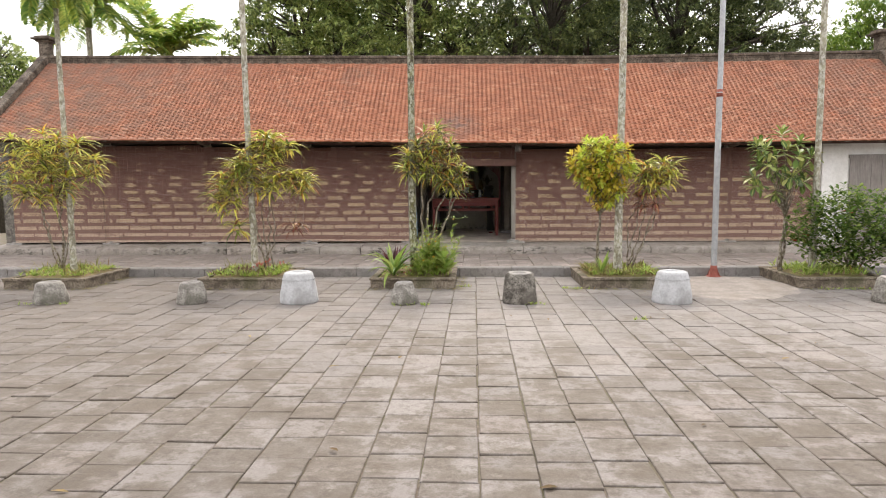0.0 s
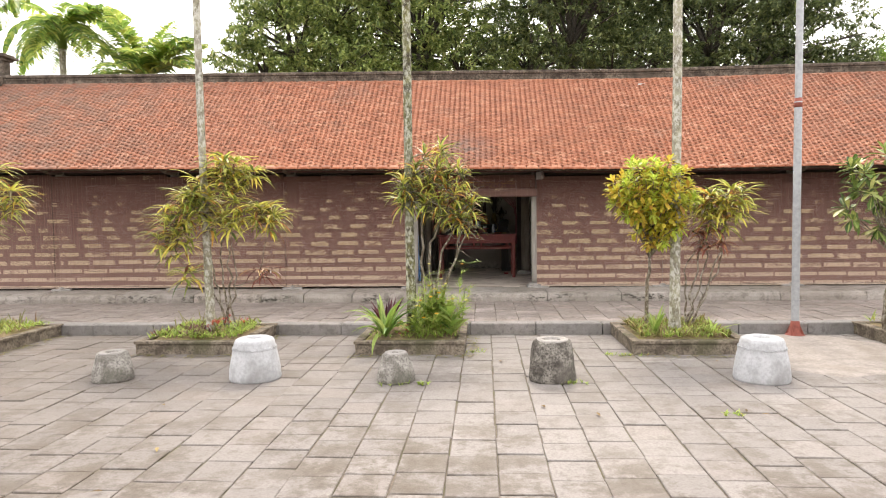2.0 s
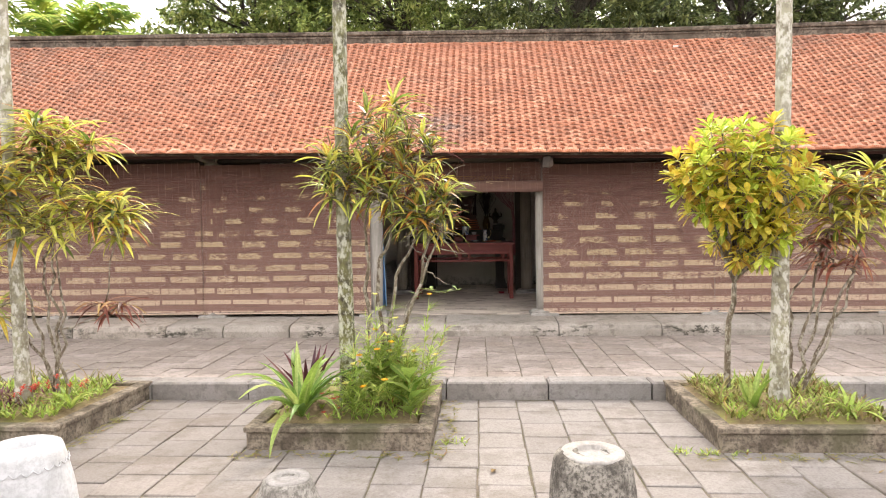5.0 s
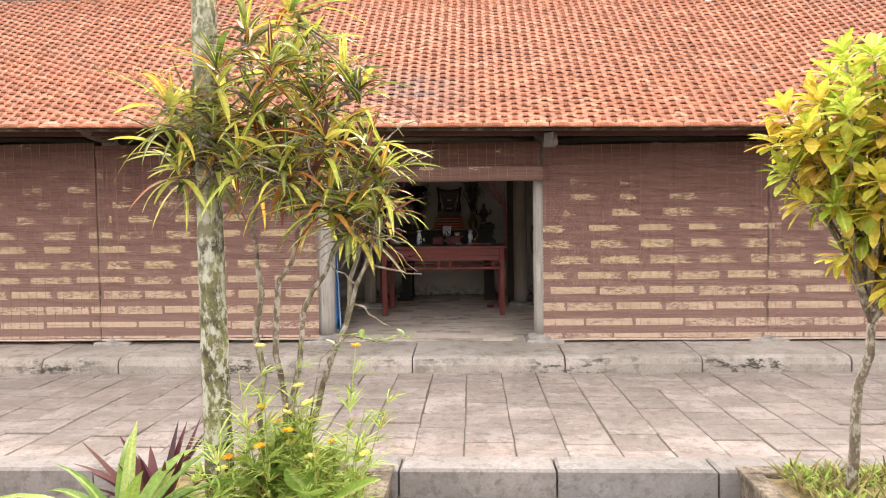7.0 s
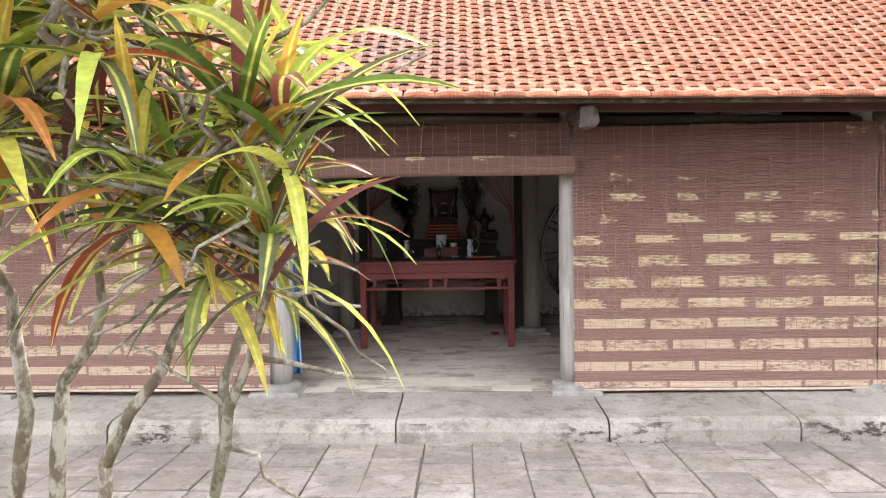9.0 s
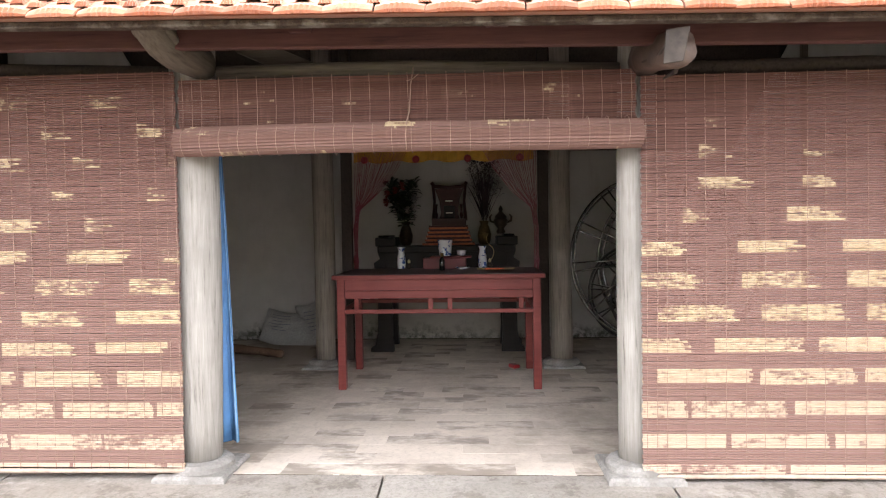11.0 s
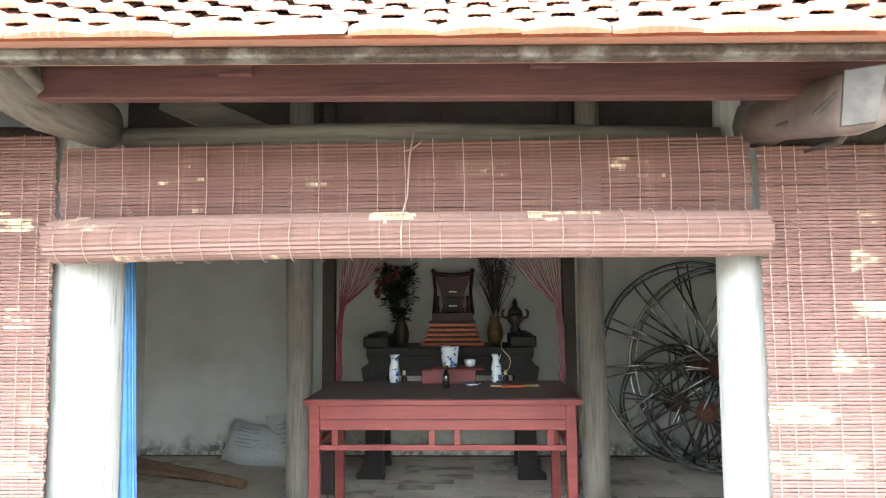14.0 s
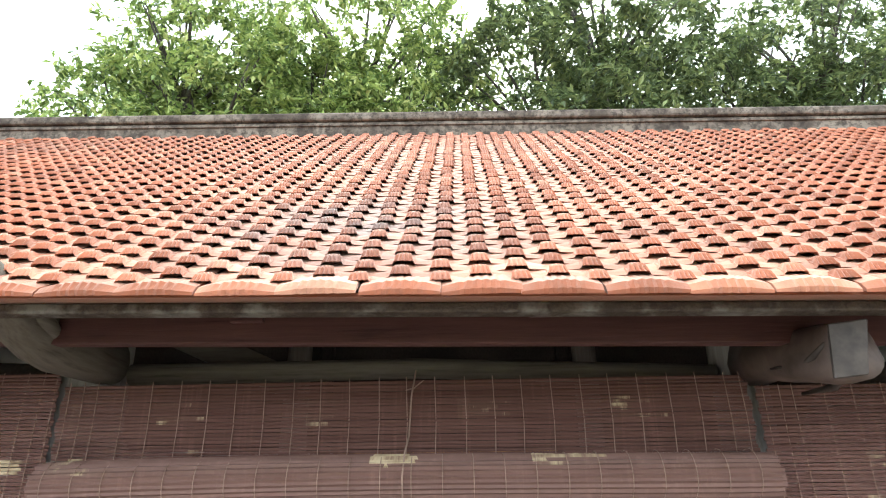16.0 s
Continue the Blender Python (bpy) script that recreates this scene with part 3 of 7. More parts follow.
setting("eave_purlin", Mesh().tube([(END_L + 0.2, 13.72, 2.62 + sag(END_L)), (0, 13.72, 2.60), (END_R - 0.2, 13.72, 2.62 + sag(END_R))], [0.07, 0.07, 0.07], 12), RAFTER, "round purlin above the posts", "beam", smooth=True)

# step of long stones, worn round at the front
step_joints = [-9.6, -8.4, -7.3, -6.0, -4.65, -3.5, -2.79, -1.99, -0.15, 1.18, 2.35, 3.6, 4.8, 6.1, 7.4, 8.8]
stone_step = thing("stone_step", "worn stone step along the temple front, stained black at its foot", "step")
tagged(stone_step, kind="structure")
for i, (a, b) in enumerate(zip(step_joints[:-1], step_joints[1:])):
    e = 0.02
    prof = [(STEP_Y - 0.01, -0.02), (STEP_Y - 0.012, 0.18), (STEP_Y + 0.004, 0.232), (STEP_Y + 0.045, 0.252), (STEP_Y + 0.57, FLOOR_Z - 0.002), (STEP_Y + 0.57, -0.02)]
    m = Mesh()
    n = max(3, int((b - a) / 0.12))
    for k in range(n + 1):
        xx = a + 0.006 + (b - a - 0.012) * k / n
        dip = 0.012 if k in (0, n) else 0.0
        for y, z in prof:
            m.v.append((xx, y + (dip if y < STEP_Y + 0.05 else 0), z - (dip * 0.6 if 0.2 < z < 0.27 else 0)))
    for k in range(n):
        for j in range(6):
            p, q = k * 6 + j, k * 6 + (j + 1) % 6
            m.f.append((p, p + 6, q + 6, q))
    m.f += [tuple(range(6)), tuple(n * 6 + j for j in reversed(range(6)))]
    wobble(part("step_stone", m, STEP, stone_step), 0.008, 3.0, i)

# kerb stones
kerb = thing("kerb", "kerb of long dressed grey stones", "kerb")
tagged(kerb, kind="structure")
x = -0.01 - 0.826 * 15
i = 0
while x < 12.5:
    k = part("kerb_stone", Mesh().slab(x + 0.006, x + 0.82, KERB_Y, KERB_Y + 0.2, -0.02, 0.14, 0.014), KERB, kerb)
    k.rotation_euler.x = 0
    wobble(k, 0.006, 2.2, i * 3.7)
    x += 0.826
    i += 1

# ---- front posts with plinths ----


def post(x, y, r, top, mat, label, square=False):
    p = thing("column", label, "column", "columns of the house", (x, y, FLOOR_Z))
    sh = Mesh()
    zs = [0.03 + (top - FLOOR_Z - 0.03) * k / 10 for k in range(11)]
    sh.tube([(0.004 * math.sin(3 * z + x), 0, z) for z in zs], [r * (1.0 + 0.06 * math.sin(1.7 * z + x)) for z in zs], 18)
    part("shaft", sh, mat, p, smooth=True)
    pl = part("plinth", Mesh().slab(-0.175, 0.175, -0.175, 0.175, -0.03, 0.022, 0.012).lathe([(0.155, 0.02), (0.152, 0.042), (0.135, 0.058), (r + 0.008, 0.066)], 20), WORN_TOP, p, "square worn stone plinth")
    return p


for i, x in enumerate(BAYS):
    post(x + 0.008 * (i == 5) - 0.060 * (i == 4), POST_Y, 0.105 if i != 5 else 0.09, 2.56 + sag(x), POST_WOOD, "weathered grey wooden column on a stone plinth")
for x in (-3.1, -1.0, 1.03, 3.12):
    post(x, 16.12, 0.088, 3.42, DARK_POST, "dark inner wooden column on a stone plinth")

# ---- bamboo blinds ----


def slat(w, seed):
    """One flat bamboo strip, about x, with rounded edges."""
    m = Mesh()
    prof = [(-0.0020, -0.0046), (-0.0034, 0.0), (-0.0020, 0.0046), (0.0015, 0.0046), (0.0015, -0.0046)]
    rnd = random.Random(seed)
    n = 6
    for k in range(n + 1):
        dy, dz = rnd.uniform(-0.0009, 0.0009), rnd.uniform(-0.0007, 0.0007)
        for y, z in prof:
            m.v.append((w * k / n, y + dy, z + dz))
    for k in range(n):
        for j in range(4):
            p, q = k * 5 + j, k * 5 + j + 1
            m.f.append((p, p + 5, q + 5, q))
    return m


def cords(parent, a, b, z0, z1, y):
    """The vertical strings that bind the slats."""
    data = Mesh().tube([(0, y, z0), (0.004, y - 0.001, (z0 + z1) / 2), (0, y, z1)], [0.0015] * 3, 5).data("cord", CORD)
    x, k = a + 0.02, 0
    while x < b - 0.01:
        o = new("cord", data)
        o.parent, o.location = parent, (x, 0, 0)
        o.rotation_euler.y = 0.002 * math.sin(k * 2.3)
        x += 0.045 if (k < 2 or x > b - 0.15) else 0.088 + 0.004 * math.sin(k * 1.9)
        k += 1


def blind(a, b, z0, z1, label, single=False, seed=0):
    y = BLIND_Y + (0.004 if seed % 2 else 0.0)
    bl = thing("bamboo_blind", label, "blind", "bamboo blinds along the front", (a, y, z0))
    w = b - a
    n = int((z1 - z0 - 0.03) / PITCH)
    if single:
        kinds = [slat(w, seed * 10 + k).data("slat", BLIND) for k in range(5)]
        for k in range(n):
            o = new("slat", kinds[k % 5])
            o.parent = bl
            o.location = (0.003 * math.sin(k * 1.7), 0.0015 * math.sin(k * 2.1) + 0.004 * math.sin(k * 0.12 + seed), 0.035 + k * PITCH)
            o.rotation_euler.x = 0.12 * math.sin(k * 3.3)
    else:
        m = Mesh()
        for k in range(n):
            m.add(slat(w, seed * 10 + k).v, slat(w, 0).f, pose(0.003 * math.sin(k * 1.7), 0.0015 * math.sin(k * 2.1), 0.035 + k * PITCH))
        tagged(part("slats", m, BLIND, bl), kind="stuff")
    cords(bl, 0, w, 0.02, z1 - z0, -0.005)
    part("batten", Mesh().tube([(0.0, 0, 0.012), (w * 0.3, 0, 0.016), (w * 0.7, 0, 0.012), (w, 0, 0.015)], [0.011] * 4, 8), PALE_BAMBOO, bl, "pale split bamboo batten", smooth=True)
    return bl


PALE_BAMBOO = plain("pale_bamboo", (0.50, 0.38, 0.30), 0.6, scale=20)
OLD = "closed bamboo blind in worn red-brown paint, peeling in pale rows"
FOOT = FLOOR_Z + 0.028
for i, (a, b) in enumerate(zip(BAYS[:-1], BAYS[1:])):
    if i == 4:
        continue
    a2 = a - (-0.02 if i == 0 else 0.11) if i < 4 else a - 0.005
    b2 = b - (0.088 if i == 3 else 0.115) if i < 4 else b - 0.01
    blind(a2, b2, FOOT - (0.02 if i >= 5 else 0.0), 2.172 + sag((a + b) / 2), OLD, i in (3, 5), i)

# the doorway's blind, rolled up to a thick bundle
door_blind = thing("bamboo_blind", "bamboo blind rolled up above the doorway, tied with string", "blind", "bamboo blinds along the front", (-1.075, BLIND_Y + 0.008, 1.895))
kinds = [slat(2.11, 90 + k).data("slat", BLIND) for k in range(4)]
for k in range(23):
    o = new("slat", kinds[k % 4])
    o.parent = door_blind
    o.location = (0.004 * math.sin(k), 0.004 * math.sin(k * 0.4), 0.03 + k * PITCH)
cords(door_blind, 0, 2.11, 0.0, 0.28, -0.005)
roll = Mesh()
N, SEG = 54, 16
for k in range(SEG + 1):
    u = k / SEG
    x = 0.015 + 2.105 * u
    cz = -0.018 - 0.012 * (1 - u) + 0.006 * math.sin(4 * u)
    for j in range(N):
        a = 2 * math.pi * j / N
        r = 0.066 + (0.0024 if j % 2 else -0.0024) + 0.004 * math.sin(a + 3 * u)
        if k in (0, SEG):
            r *= 0.96
        roll.v.append((x + 0.006 * math.sin(j * 1.3) * (k in (0, SEG)), -0.045 + r * math.cos(a), cz + r * math.sin(a)))
for k in range(SEG):
    for j in range(N):
        p, q = k * N + j, k * N + (j + 1) % N
        roll.f.append((p, p + N, q + N, q))
roll.f += [tuple(range(N)), tuple(SEG * N + j for j in reversed(range(N)))]
roll_part = part("roll", roll, ROLL_PAINT, door_blind, "thick roll of bamboo slats")
x = 0.05
while x < 2.10:
    u = x / 2.12
    cz = -0.018 - 0.012 * (1 - u)
    part("wrap_cord", Mesh().tube([(x + 0.006 * math.sin(a * 0.5), -0.045 + 0.0700 * math.cos(a), cz + 0.0700 * math.sin(a)) for a in [2 * math.pi * j / 20 for j in range(21)]], [0.0013] * 21, 5, caps=False), CORD, roll_part)
    x += 0.087
tie = Mesh().tube([(1.105, -0.012, 0.30), (1.092, -0.016, 0.22), (1.085, -0.02, 0.10), (1.078, -0.075, 0.05), (1.075, -0.118, -0.02), (1.075, -0.09, -0.085)], [0.0028] * 6, 6)
tie.tube([(1.10, -0.014, 0.245), (1.13, -0.03, 0.265)], [0.0025, 0.0015], 5).tube([(1.10, -0.014, 0.245), (1.075, -0.03, 0.235)], [0.0025, 0.0015], 5)
part("tie_string", tie, CORD, roll_part, "knotted string", smooth=True)

# white end wall with a grey wooden shutter
ww = setting("wall_south", Mesh().box(6.94, END_R, 13.52, 13.66, FLOOR_Z - 0.02, 2.42).box(6.94, 7.42, 13.5, 13.52, FLOOR_Z - 0.02, 2.12), WALL_WHITE, "white-painted end wall beside the blinds", "wall")
sh = thing("shutter", "grey unpainted wooden shutter in the white wall", "shutter", at=(7.45, 13.5, FLOOR_Z + 0.02))
for k in range(6):
    part("board", Mesh().box(k * 0.2 + 0.002, k * 0.2 + 0.198, -0.015, 0.012, 0, 1.58), SHUTTER, sh, bevel=0.003)
part("frame", Mesh().box(-0.03, 1.25, -0.02, 0.015, 1.58, 1.65), SHUTTER, sh, bevel=0.003)


# ---- courtyard things ----
def planter(x0, x1, label):
    y0, y1, h, w = 9.61, 10.83, 0.15, 0.085
    p = thing("planter", label, "planter", "planters along the kerb", (x0, y0, 0))
    W, D = x1 - x0, y1 - y0
    for nm, bx in (("front_wall", (0, W, 0, w)), ("back_wall", (0, W, D - w, D)), ("side_wall", (0, w, w, D - w)), ("side_wall", (W - w, W, w, D - w))):
        m = Mesh().box(*bx, -0.02, h - 0.035)
        e = 0.014
        ex = (bx[0] - (e if bx[0] == 0 else 0), bx[1] + (e if bx[1] == W else 0), bx[2] - (e if bx[2] == 0 else 0), bx[3] + (e if bx[3] == D else 0))
        side = part(nm, m, PLANTER, p, bevel=0.008)
        wobble(side, 0.004, 5, x0)
        wobble(part("rim", Mesh().box(*ex, h - 0.035, h), PLANTER, side, "projecting mossy rim", bevel=0.008), 0.004, 5, x0)
    s = Mesh()
    n = 14
    for i in range(n + 1):
        for j in range(n + 1):
            x, y = w + (W - 2 * w) * i / n, w + (D - 2 * w) * j / n
            edge = min(i, j, n - i, n - j) / n
            s.v.append((x, y, h - 0.022 + 0.07 * min(1, edge * 3.2) + 0.025 * noise.noise(Vector((x * 6 + x0, y * 6, 0)))))
    s.f = [(i * (n + 1) + j, (i + 1) * (n + 1) + j, (i + 1) * (n + 1) + j + 1, i * (n + 1) + j + 1) for i in range(n) for j in range(n)]
    part("soil", s, SOIL, p, "dry soil with leaf litter", smooth=True)
    return p


PL = [(-6.62, -5.40), (-3.72, -2.51), (-1.24, -0.05), (1.75, 2.95), (4.66, 5.88)]
for a, b in PL:
    planter(a, b, "low mossy concrete planter filled with soil")


def stone_base(x, y, r0, r1, h, mat, label, band=False, squash=1.0, turn=0.0):
    t = thing("stone_base", label, "stone base", "row of old stone bases", (x, y, 0))
    prof = [(r0 * 0.96, -0.01), (r0, 0.02), (r0 * 0.99, 0.06)]
    for k in range(1, 9):
        u = k / 8
        prof.append((r0 * 0.99 + (r1 - r0 * 0.99) * u ** 1.3, 0.06 + (h - 0.1) * u))
    prof += [(r1 * 0.94, h - 0.012), (r1 * 0.80, h), (r1 * 0.44, h + 0.002), (r1 * 0.40, h - 0.03), (r1 * 0.36, h - 0.055)]
    b = part("body", Mesh().lathe(prof, 32), mat, t, smooth=True)
    wobble(b, 0.014 if not band else 0.0025, 7, x)
    if not band:
        part("worn_top", Mesh().lathe([(r1 * 0.84, h - 0.012), (r1 * 0.80, h + 0.006), (r1 * 0.62, h + 0.010), (r1 * 0.45, h + 0.006), (r1 * 0.44, h - 0.02)], 28), WORN_TOP, t, "pale worn upper rim", smooth=True)
    if band:
        for j in range(26):
            a0, a1 = 2 * math.pi * j / 26, 2 * math.pi * (j + 1) / 26
            pts = []
            for q in range(7):
                a = a0 + (a1 - a0) * q / 6
                z = h * 0.80 - 0.022 * math.sin(math.pi * q / 6)
                rad = r1 + (r0 - r1) * max(0.0, 1 - ((z - 0.06) / (h - 0.1)) ** 1.3) + 0.004
                pts.append((rad * math.cos(a), rad * math.sin(a), z))
            part("petal", Mesh().tube(pts, [0.003] * 7, 5), mat, t, smooth=True)
    t.scale = (1, squash, 1)
    t.rotation_euler.z = turn
    return t


stone_base(-5.20, 8.56, 0.205, 0.165, 0.26, OLD_STONE, "squat grey stone column base with a round socket")
stone_base(-3.34, 8.54, 0.185, 0.145, 0.26, OLD_STONE, "small grey rough-hewn stone column base")
stone_base(-1.985, 8.60, 0.240, 0.185, 0.385, WHITEWASH, "tall whitewashed stone base with a carved lotus band", True)
stone_base(-0.64, 8.54, 0.175, 0.125, 0.255, OLD_STONE, "small grey stone base tapering to the top")
stone_base(0.79, 8.59, 0.215, 0.180, 0.365, DARK_STONE, "dark streaked stone base with a pale worn top")
stone_base(2.655, 8.60, 0.238, 0.185, 0.385, WHITEWASH, "tall whitewashed stone base with a carved lotus band", True)
stone_base(5.28, 8.60, 0.215, 0.17, 0.30, OLD_STONE, "grey weathered stone column base")

POLE = plain("grey_pole_paint", (0.36, 0.37, 0.385), 0.6, 0.0, 0.2, 20, 0.05)
RUST = plain("red_rust_paint", (0.26, 0.075, 0.055), 0.8, 0.0, 0.3, 25)
fp = thing("flagpole", "tall grey metal flagpole on a rusty red foot", "flagpole", at=(3.92, 10.70, 0))
part("lower_pole", Mesh().tube([(0, 0, 0.1 + 0.27 * k) for k in range(11)], [0.044] * 11, 16, caps=False), POLE, fp, smooth=True)
part("upper_pole", Mesh().tube([(0.002 * k, 0, 2.80 + 0.62 * k) for k in range(11)], [0.040 - 0.0004 * k for k in range(11)], 16, caps=False), POLE, fp, smooth=True)
part("joint_sleeve", Mesh().tube([(0, 0, 2.73), (0, 0, 2.84)], [0.046, 0.042], 16), RUST, fp, smooth=True)
foot = part("foot", Mesh().lathe([(0.12, 0), (0.11, 0.012), (0.07, 0.03), (0.055, 0.12), (0.047, 0.18)], 16), RUST, fp, smooth=True)
for k in range(4):
    part("gusset", Mesh().add([(0.03, -0.004, 0.01), (0.11, -0.004, 0.01), (0.045, -0.004, 0.15), (0.03, 0.004, 0.01), (0.11, 0.004, 0.01), (0.045, 0.004, 0.15)], [(0, 1, 2), (5, 4, 3), (0, 3, 4, 1), (1, 4, 5, 2), (2, 5, 3, 0)], pose(0, 0, 0, 0, 0, 45 + 90 * k)), RUST, foot)


# ---- table ----
def altar_table():
    x0, x1, y0, y1, h = -0.715, 0.775, 15.27, 16.03, 0.845
    W, D = x1 - x0, y1 - y0
    t = thing("altar_table", "long red-lacquered wooden table with a dark top and open fretwork", "table", at=(x0, y0, FLOOR_Z))
    part("tabletop", Mesh().box(-0.03, W + 0.03, -0.03, D + 0.03, h - 0.032, h), LACQUER, t, bevel=0.005)
    part("top_panel", Mesh().box(-0.012, W + 0.012, -0.012, D + 0.012, h, h + 0.003), TABLETOP, t, "dark worn tabletop panel")
    for x in (0, W - 0.058):
        for y in (0, D - 0.058):
            part("leg", Mesh().box(x, x + 0.058, y, y + 0.058, 0, h - 0.032), LACQUER, t, bevel=0.004)
    for y in (0.012, D - 0.04):
        part("apron", Mesh().box(0.058, W - 0.058, y, y + 0.026, h - 0.115, h - 0.032), LACQUER, t, bevel=0.003)
        part("apron_lower", Mesh().box(0.058, W - 0.058, y + 0.004, y + 0.024, h - 0.175, h - 0.117), LACQUER, t, bevel=0.003)
        part("stretcher", Mesh().box(0.058, W - 0.058, y, y + 0.026, h - 0.285, h - 0.255), LACQUER, t, bevel=0.003)
        for x in (0.125, W * 0.45, W * 0.545, W - 0.16):
            part("fret_bar", Mesh().box(x, x + 0.035, y + 0.003, y + 0.023, h - 0.255, h - 0.175), LACQUER, t, bevel=0.002)
    for x in (0.016, W - 0.042):
        part("side_apron", Mesh().box(x, x + 0.026, 0.058, D - 0.058, h - 0.175, h - 0.032), LACQUER, t, bevel=0.003)
        part("side_stretcher", Mesh().box(x, x + 0.026, 0.058, D - 0.058, h - 0.285, h - 0.255), LACQUER, t, bevel=0.003)
    return t


altar_table()

# ---- plants ----


def leaf_mat(name, stops, rib=None, rough=0.45, through=0.25, rib_at=(0.10, 0.30)):
    """Leaves that differ one from the next; rib: the colour of a stripe along the middle."""
    m = Nodes(name, rough, spec=0.35)
    r = m.either()
    c = m.ramp(r, *stops)
    if rib:
        amount = m.math("MULTIPLY", m.ramp(m.across(), (rib_at[0], 1.0), (rib_at[1], 0.0)), m.ramp(m.math("FRACT", m.math("MULTIPLY", r, 7.3)), (0.2, 0.0), (0.5, 0.9)))
        c = m.mix(amount, c, rib)
    c = m.mix(m.ramp(m.noise(60, 3), (0.35, 0.35), (0.65, 0.0)), c, (0.03, 0.04, 0.012))
    m.done(c)
    t = m.n.new("ShaderNodeBsdfTranslucent")
    m.l.new(c, t.inputs["Color"])
    mx = m.n.new("ShaderNodeMixShader")
    mx.inputs["Fac"].default_value = through
    m.l.new(m.b.outputs["BSDF"], mx.inputs[1])
    m.l.new(t.outputs["BSDF"], mx.inputs[2])
    o = m.n["Material Output"]
    m.l.new(mx.outputs["Shader"], o.inputs["Surface"])
    return m.mat


CROTON = leaf_mat("narrow_croton_leaf", [(0.0, (0.06, 0.10, 0.03)), (0.16, (0.17, 0.26, 0.05)), (0.30, (0.48, 0.54, 0.10)), (0.45, (0.78, 0.72, 0.15)), (0.54, (0.62, 0.34, 0.06)), (0.61, (0.38, 0.065, 0.045)), (0.72, (0.10, 0.05, 0.06)), (0.82, (0.17, 0.21, 0.10)), (1.0, (0.54, 0.58, 0.14))], (0.80, 0.78, 0.20), 0.36, 0.45)
YELLOW_CROTON = leaf_mat("yellow_croton_leaf", [(0.0, (0.08, 0.12, 0.03)), (0.14, (0.26, 0.34, 0.06)), (0.28, (0.62, 0.64, 0.12)), (0.48, (0.84, 0.76, 0.16)), (0.57, (0.70, 0.42, 0.07)), (0.63, (0.44, 0.09, 0.05)), (0.71, (0.13, 0.07, 0.06)), (0.80, (0.26, 0.30, 0.10)), (1.0, (0.66, 0.68, 0.16))], (0.84, 0.80, 0.22), 0.34, 0.48)
RED_CROTON = leaf_mat("red_croton_leaf", [(0.0, (0.10, 0.035, 0.03)), (0.4, (0.26, 0.07, 0.055)), (0.75, (0.42, 0.15, 0.11)), (1.0, (0.50, 0.36, 0.12))], None, 0.4, 0.35)
YOUNG_BROAD = leaf_mat("young_croton_leaf", [(0.0, (0.31, 0.45, 0.05)), (0.5, (0.53, 0.64, 0.09)), (1.0, (0.74, 0.76, 0.15))], (0.74, 0.80, 0.22), 0.40, 0.5)
BROAD = leaf_mat("broad_croton_leaf", [(0.0, (0.30, 0.38, 0.05)), (0.2, (0.56, 0.54, 0.07)), (0.5, (0.76, 0.66, 0.10)), (0.8, (0.78, 0.54, 0.09)), (1.0, (0.46, 0.25, 0.06))], (0.72, 0.68, 0.14), 0.45, 0.46)
GREEN_BROAD = leaf_mat("dark_croton_leaf", [(0.0, (0.05, 0.10, 0.03)), (0.4, (0.13, 0.22, 0.05)), (0.75, (0.32, 0.38, 0.11)), (1.0, (0.55, 0.54, 0.20))], (0.50, 0.52, 0.18))
PALM_LEAF = leaf_mat("palm_leaf", [(0.0, (0.14, 0.27, 0.07)), (0.5, (0.34, 0.48, 0.11)), (1.0, (0.64, 0.66, 0.18))], None, 0.36, 0.55)
TREE_LEAF = leaf_mat("tree_leaf", [(0.0, (0.08, 0.13, 0.04)), (0.45, (0.24, 0.32, 0.09)), (0.85, (0.44, 0.52, 0.16)), (1.0, (0.60, 0.64, 0.26))], None, 0.33, 0.36)
DARK_TREE = leaf_mat("dark_tree_leaf", [(0.0, (0.055, 0.078, 0.036)), (0.5, (0.135, 0.175, 0.07)), (0.9, (0.24, 0.285, 0.11)), (1.0, (0.40, 0.45, 0.17))], None, 0.34, 0.45)
PALE_TREE = leaf_mat("pale_tree_leaf", [(0.0, (0.098, 0.182, 0.028)), (0.6, (0.196, 0.308, 0.049)), (1.0, (0.336, 0.434, 0.07))], None, 0.45, 0.35)
HERB = leaf_mat("herb_leaf", [(0.0, (0.22, 0.33, 0.06)), (0.5, (0.38, 0.52, 0.10)), (0.92, (0.54, 0.62, 0.18)), (1.0, (0.40, 0.18, 0.06))], None, 0.55, 0.35)
DRY_HERB = leaf_mat("dry_grass", [(0.0, (0.12, 0.13, 0.03)), (0.5, (0.24, 0.23, 0.06)), (0.8, (0.35, 0.28, 0.12)), (1.0, (0.27, 0.15, 0.08))], None, 0.7, 0.25)
STRAP = leaf_mat("strap_leaf", [(0.0, (0.13, 0.25, 0.045)), (0.6, (0.26, 0.40, 0.075)), (1.0, (0.42, 0.50, 0.15))], (0.48, 0.58, 0.18), 0.4, 0.38)
PURPLE = leaf_mat("purple_leaf", [(0.0, (0.06, 0.014, 0.03)), (0.6, (0.13, 0.022, 0.04)), (1.0, (0.15, 0.06, 0.05))], None, 0.45, 0.2)
YELLOW_PETAL = leaf_mat("orange_petal", [(0.0, (0.75, 0.30, 0.01)), (1.0, (0.80, 0.48, 0.02))], None, 0.6, 0.2)
PALE_PETAL = leaf_mat("pale_yellow_petal", [(0.0, (0.72, 0.62, 0.14)), (1.0, (0.75, 0.70, 0.25))], None, 0.6, 0.2)
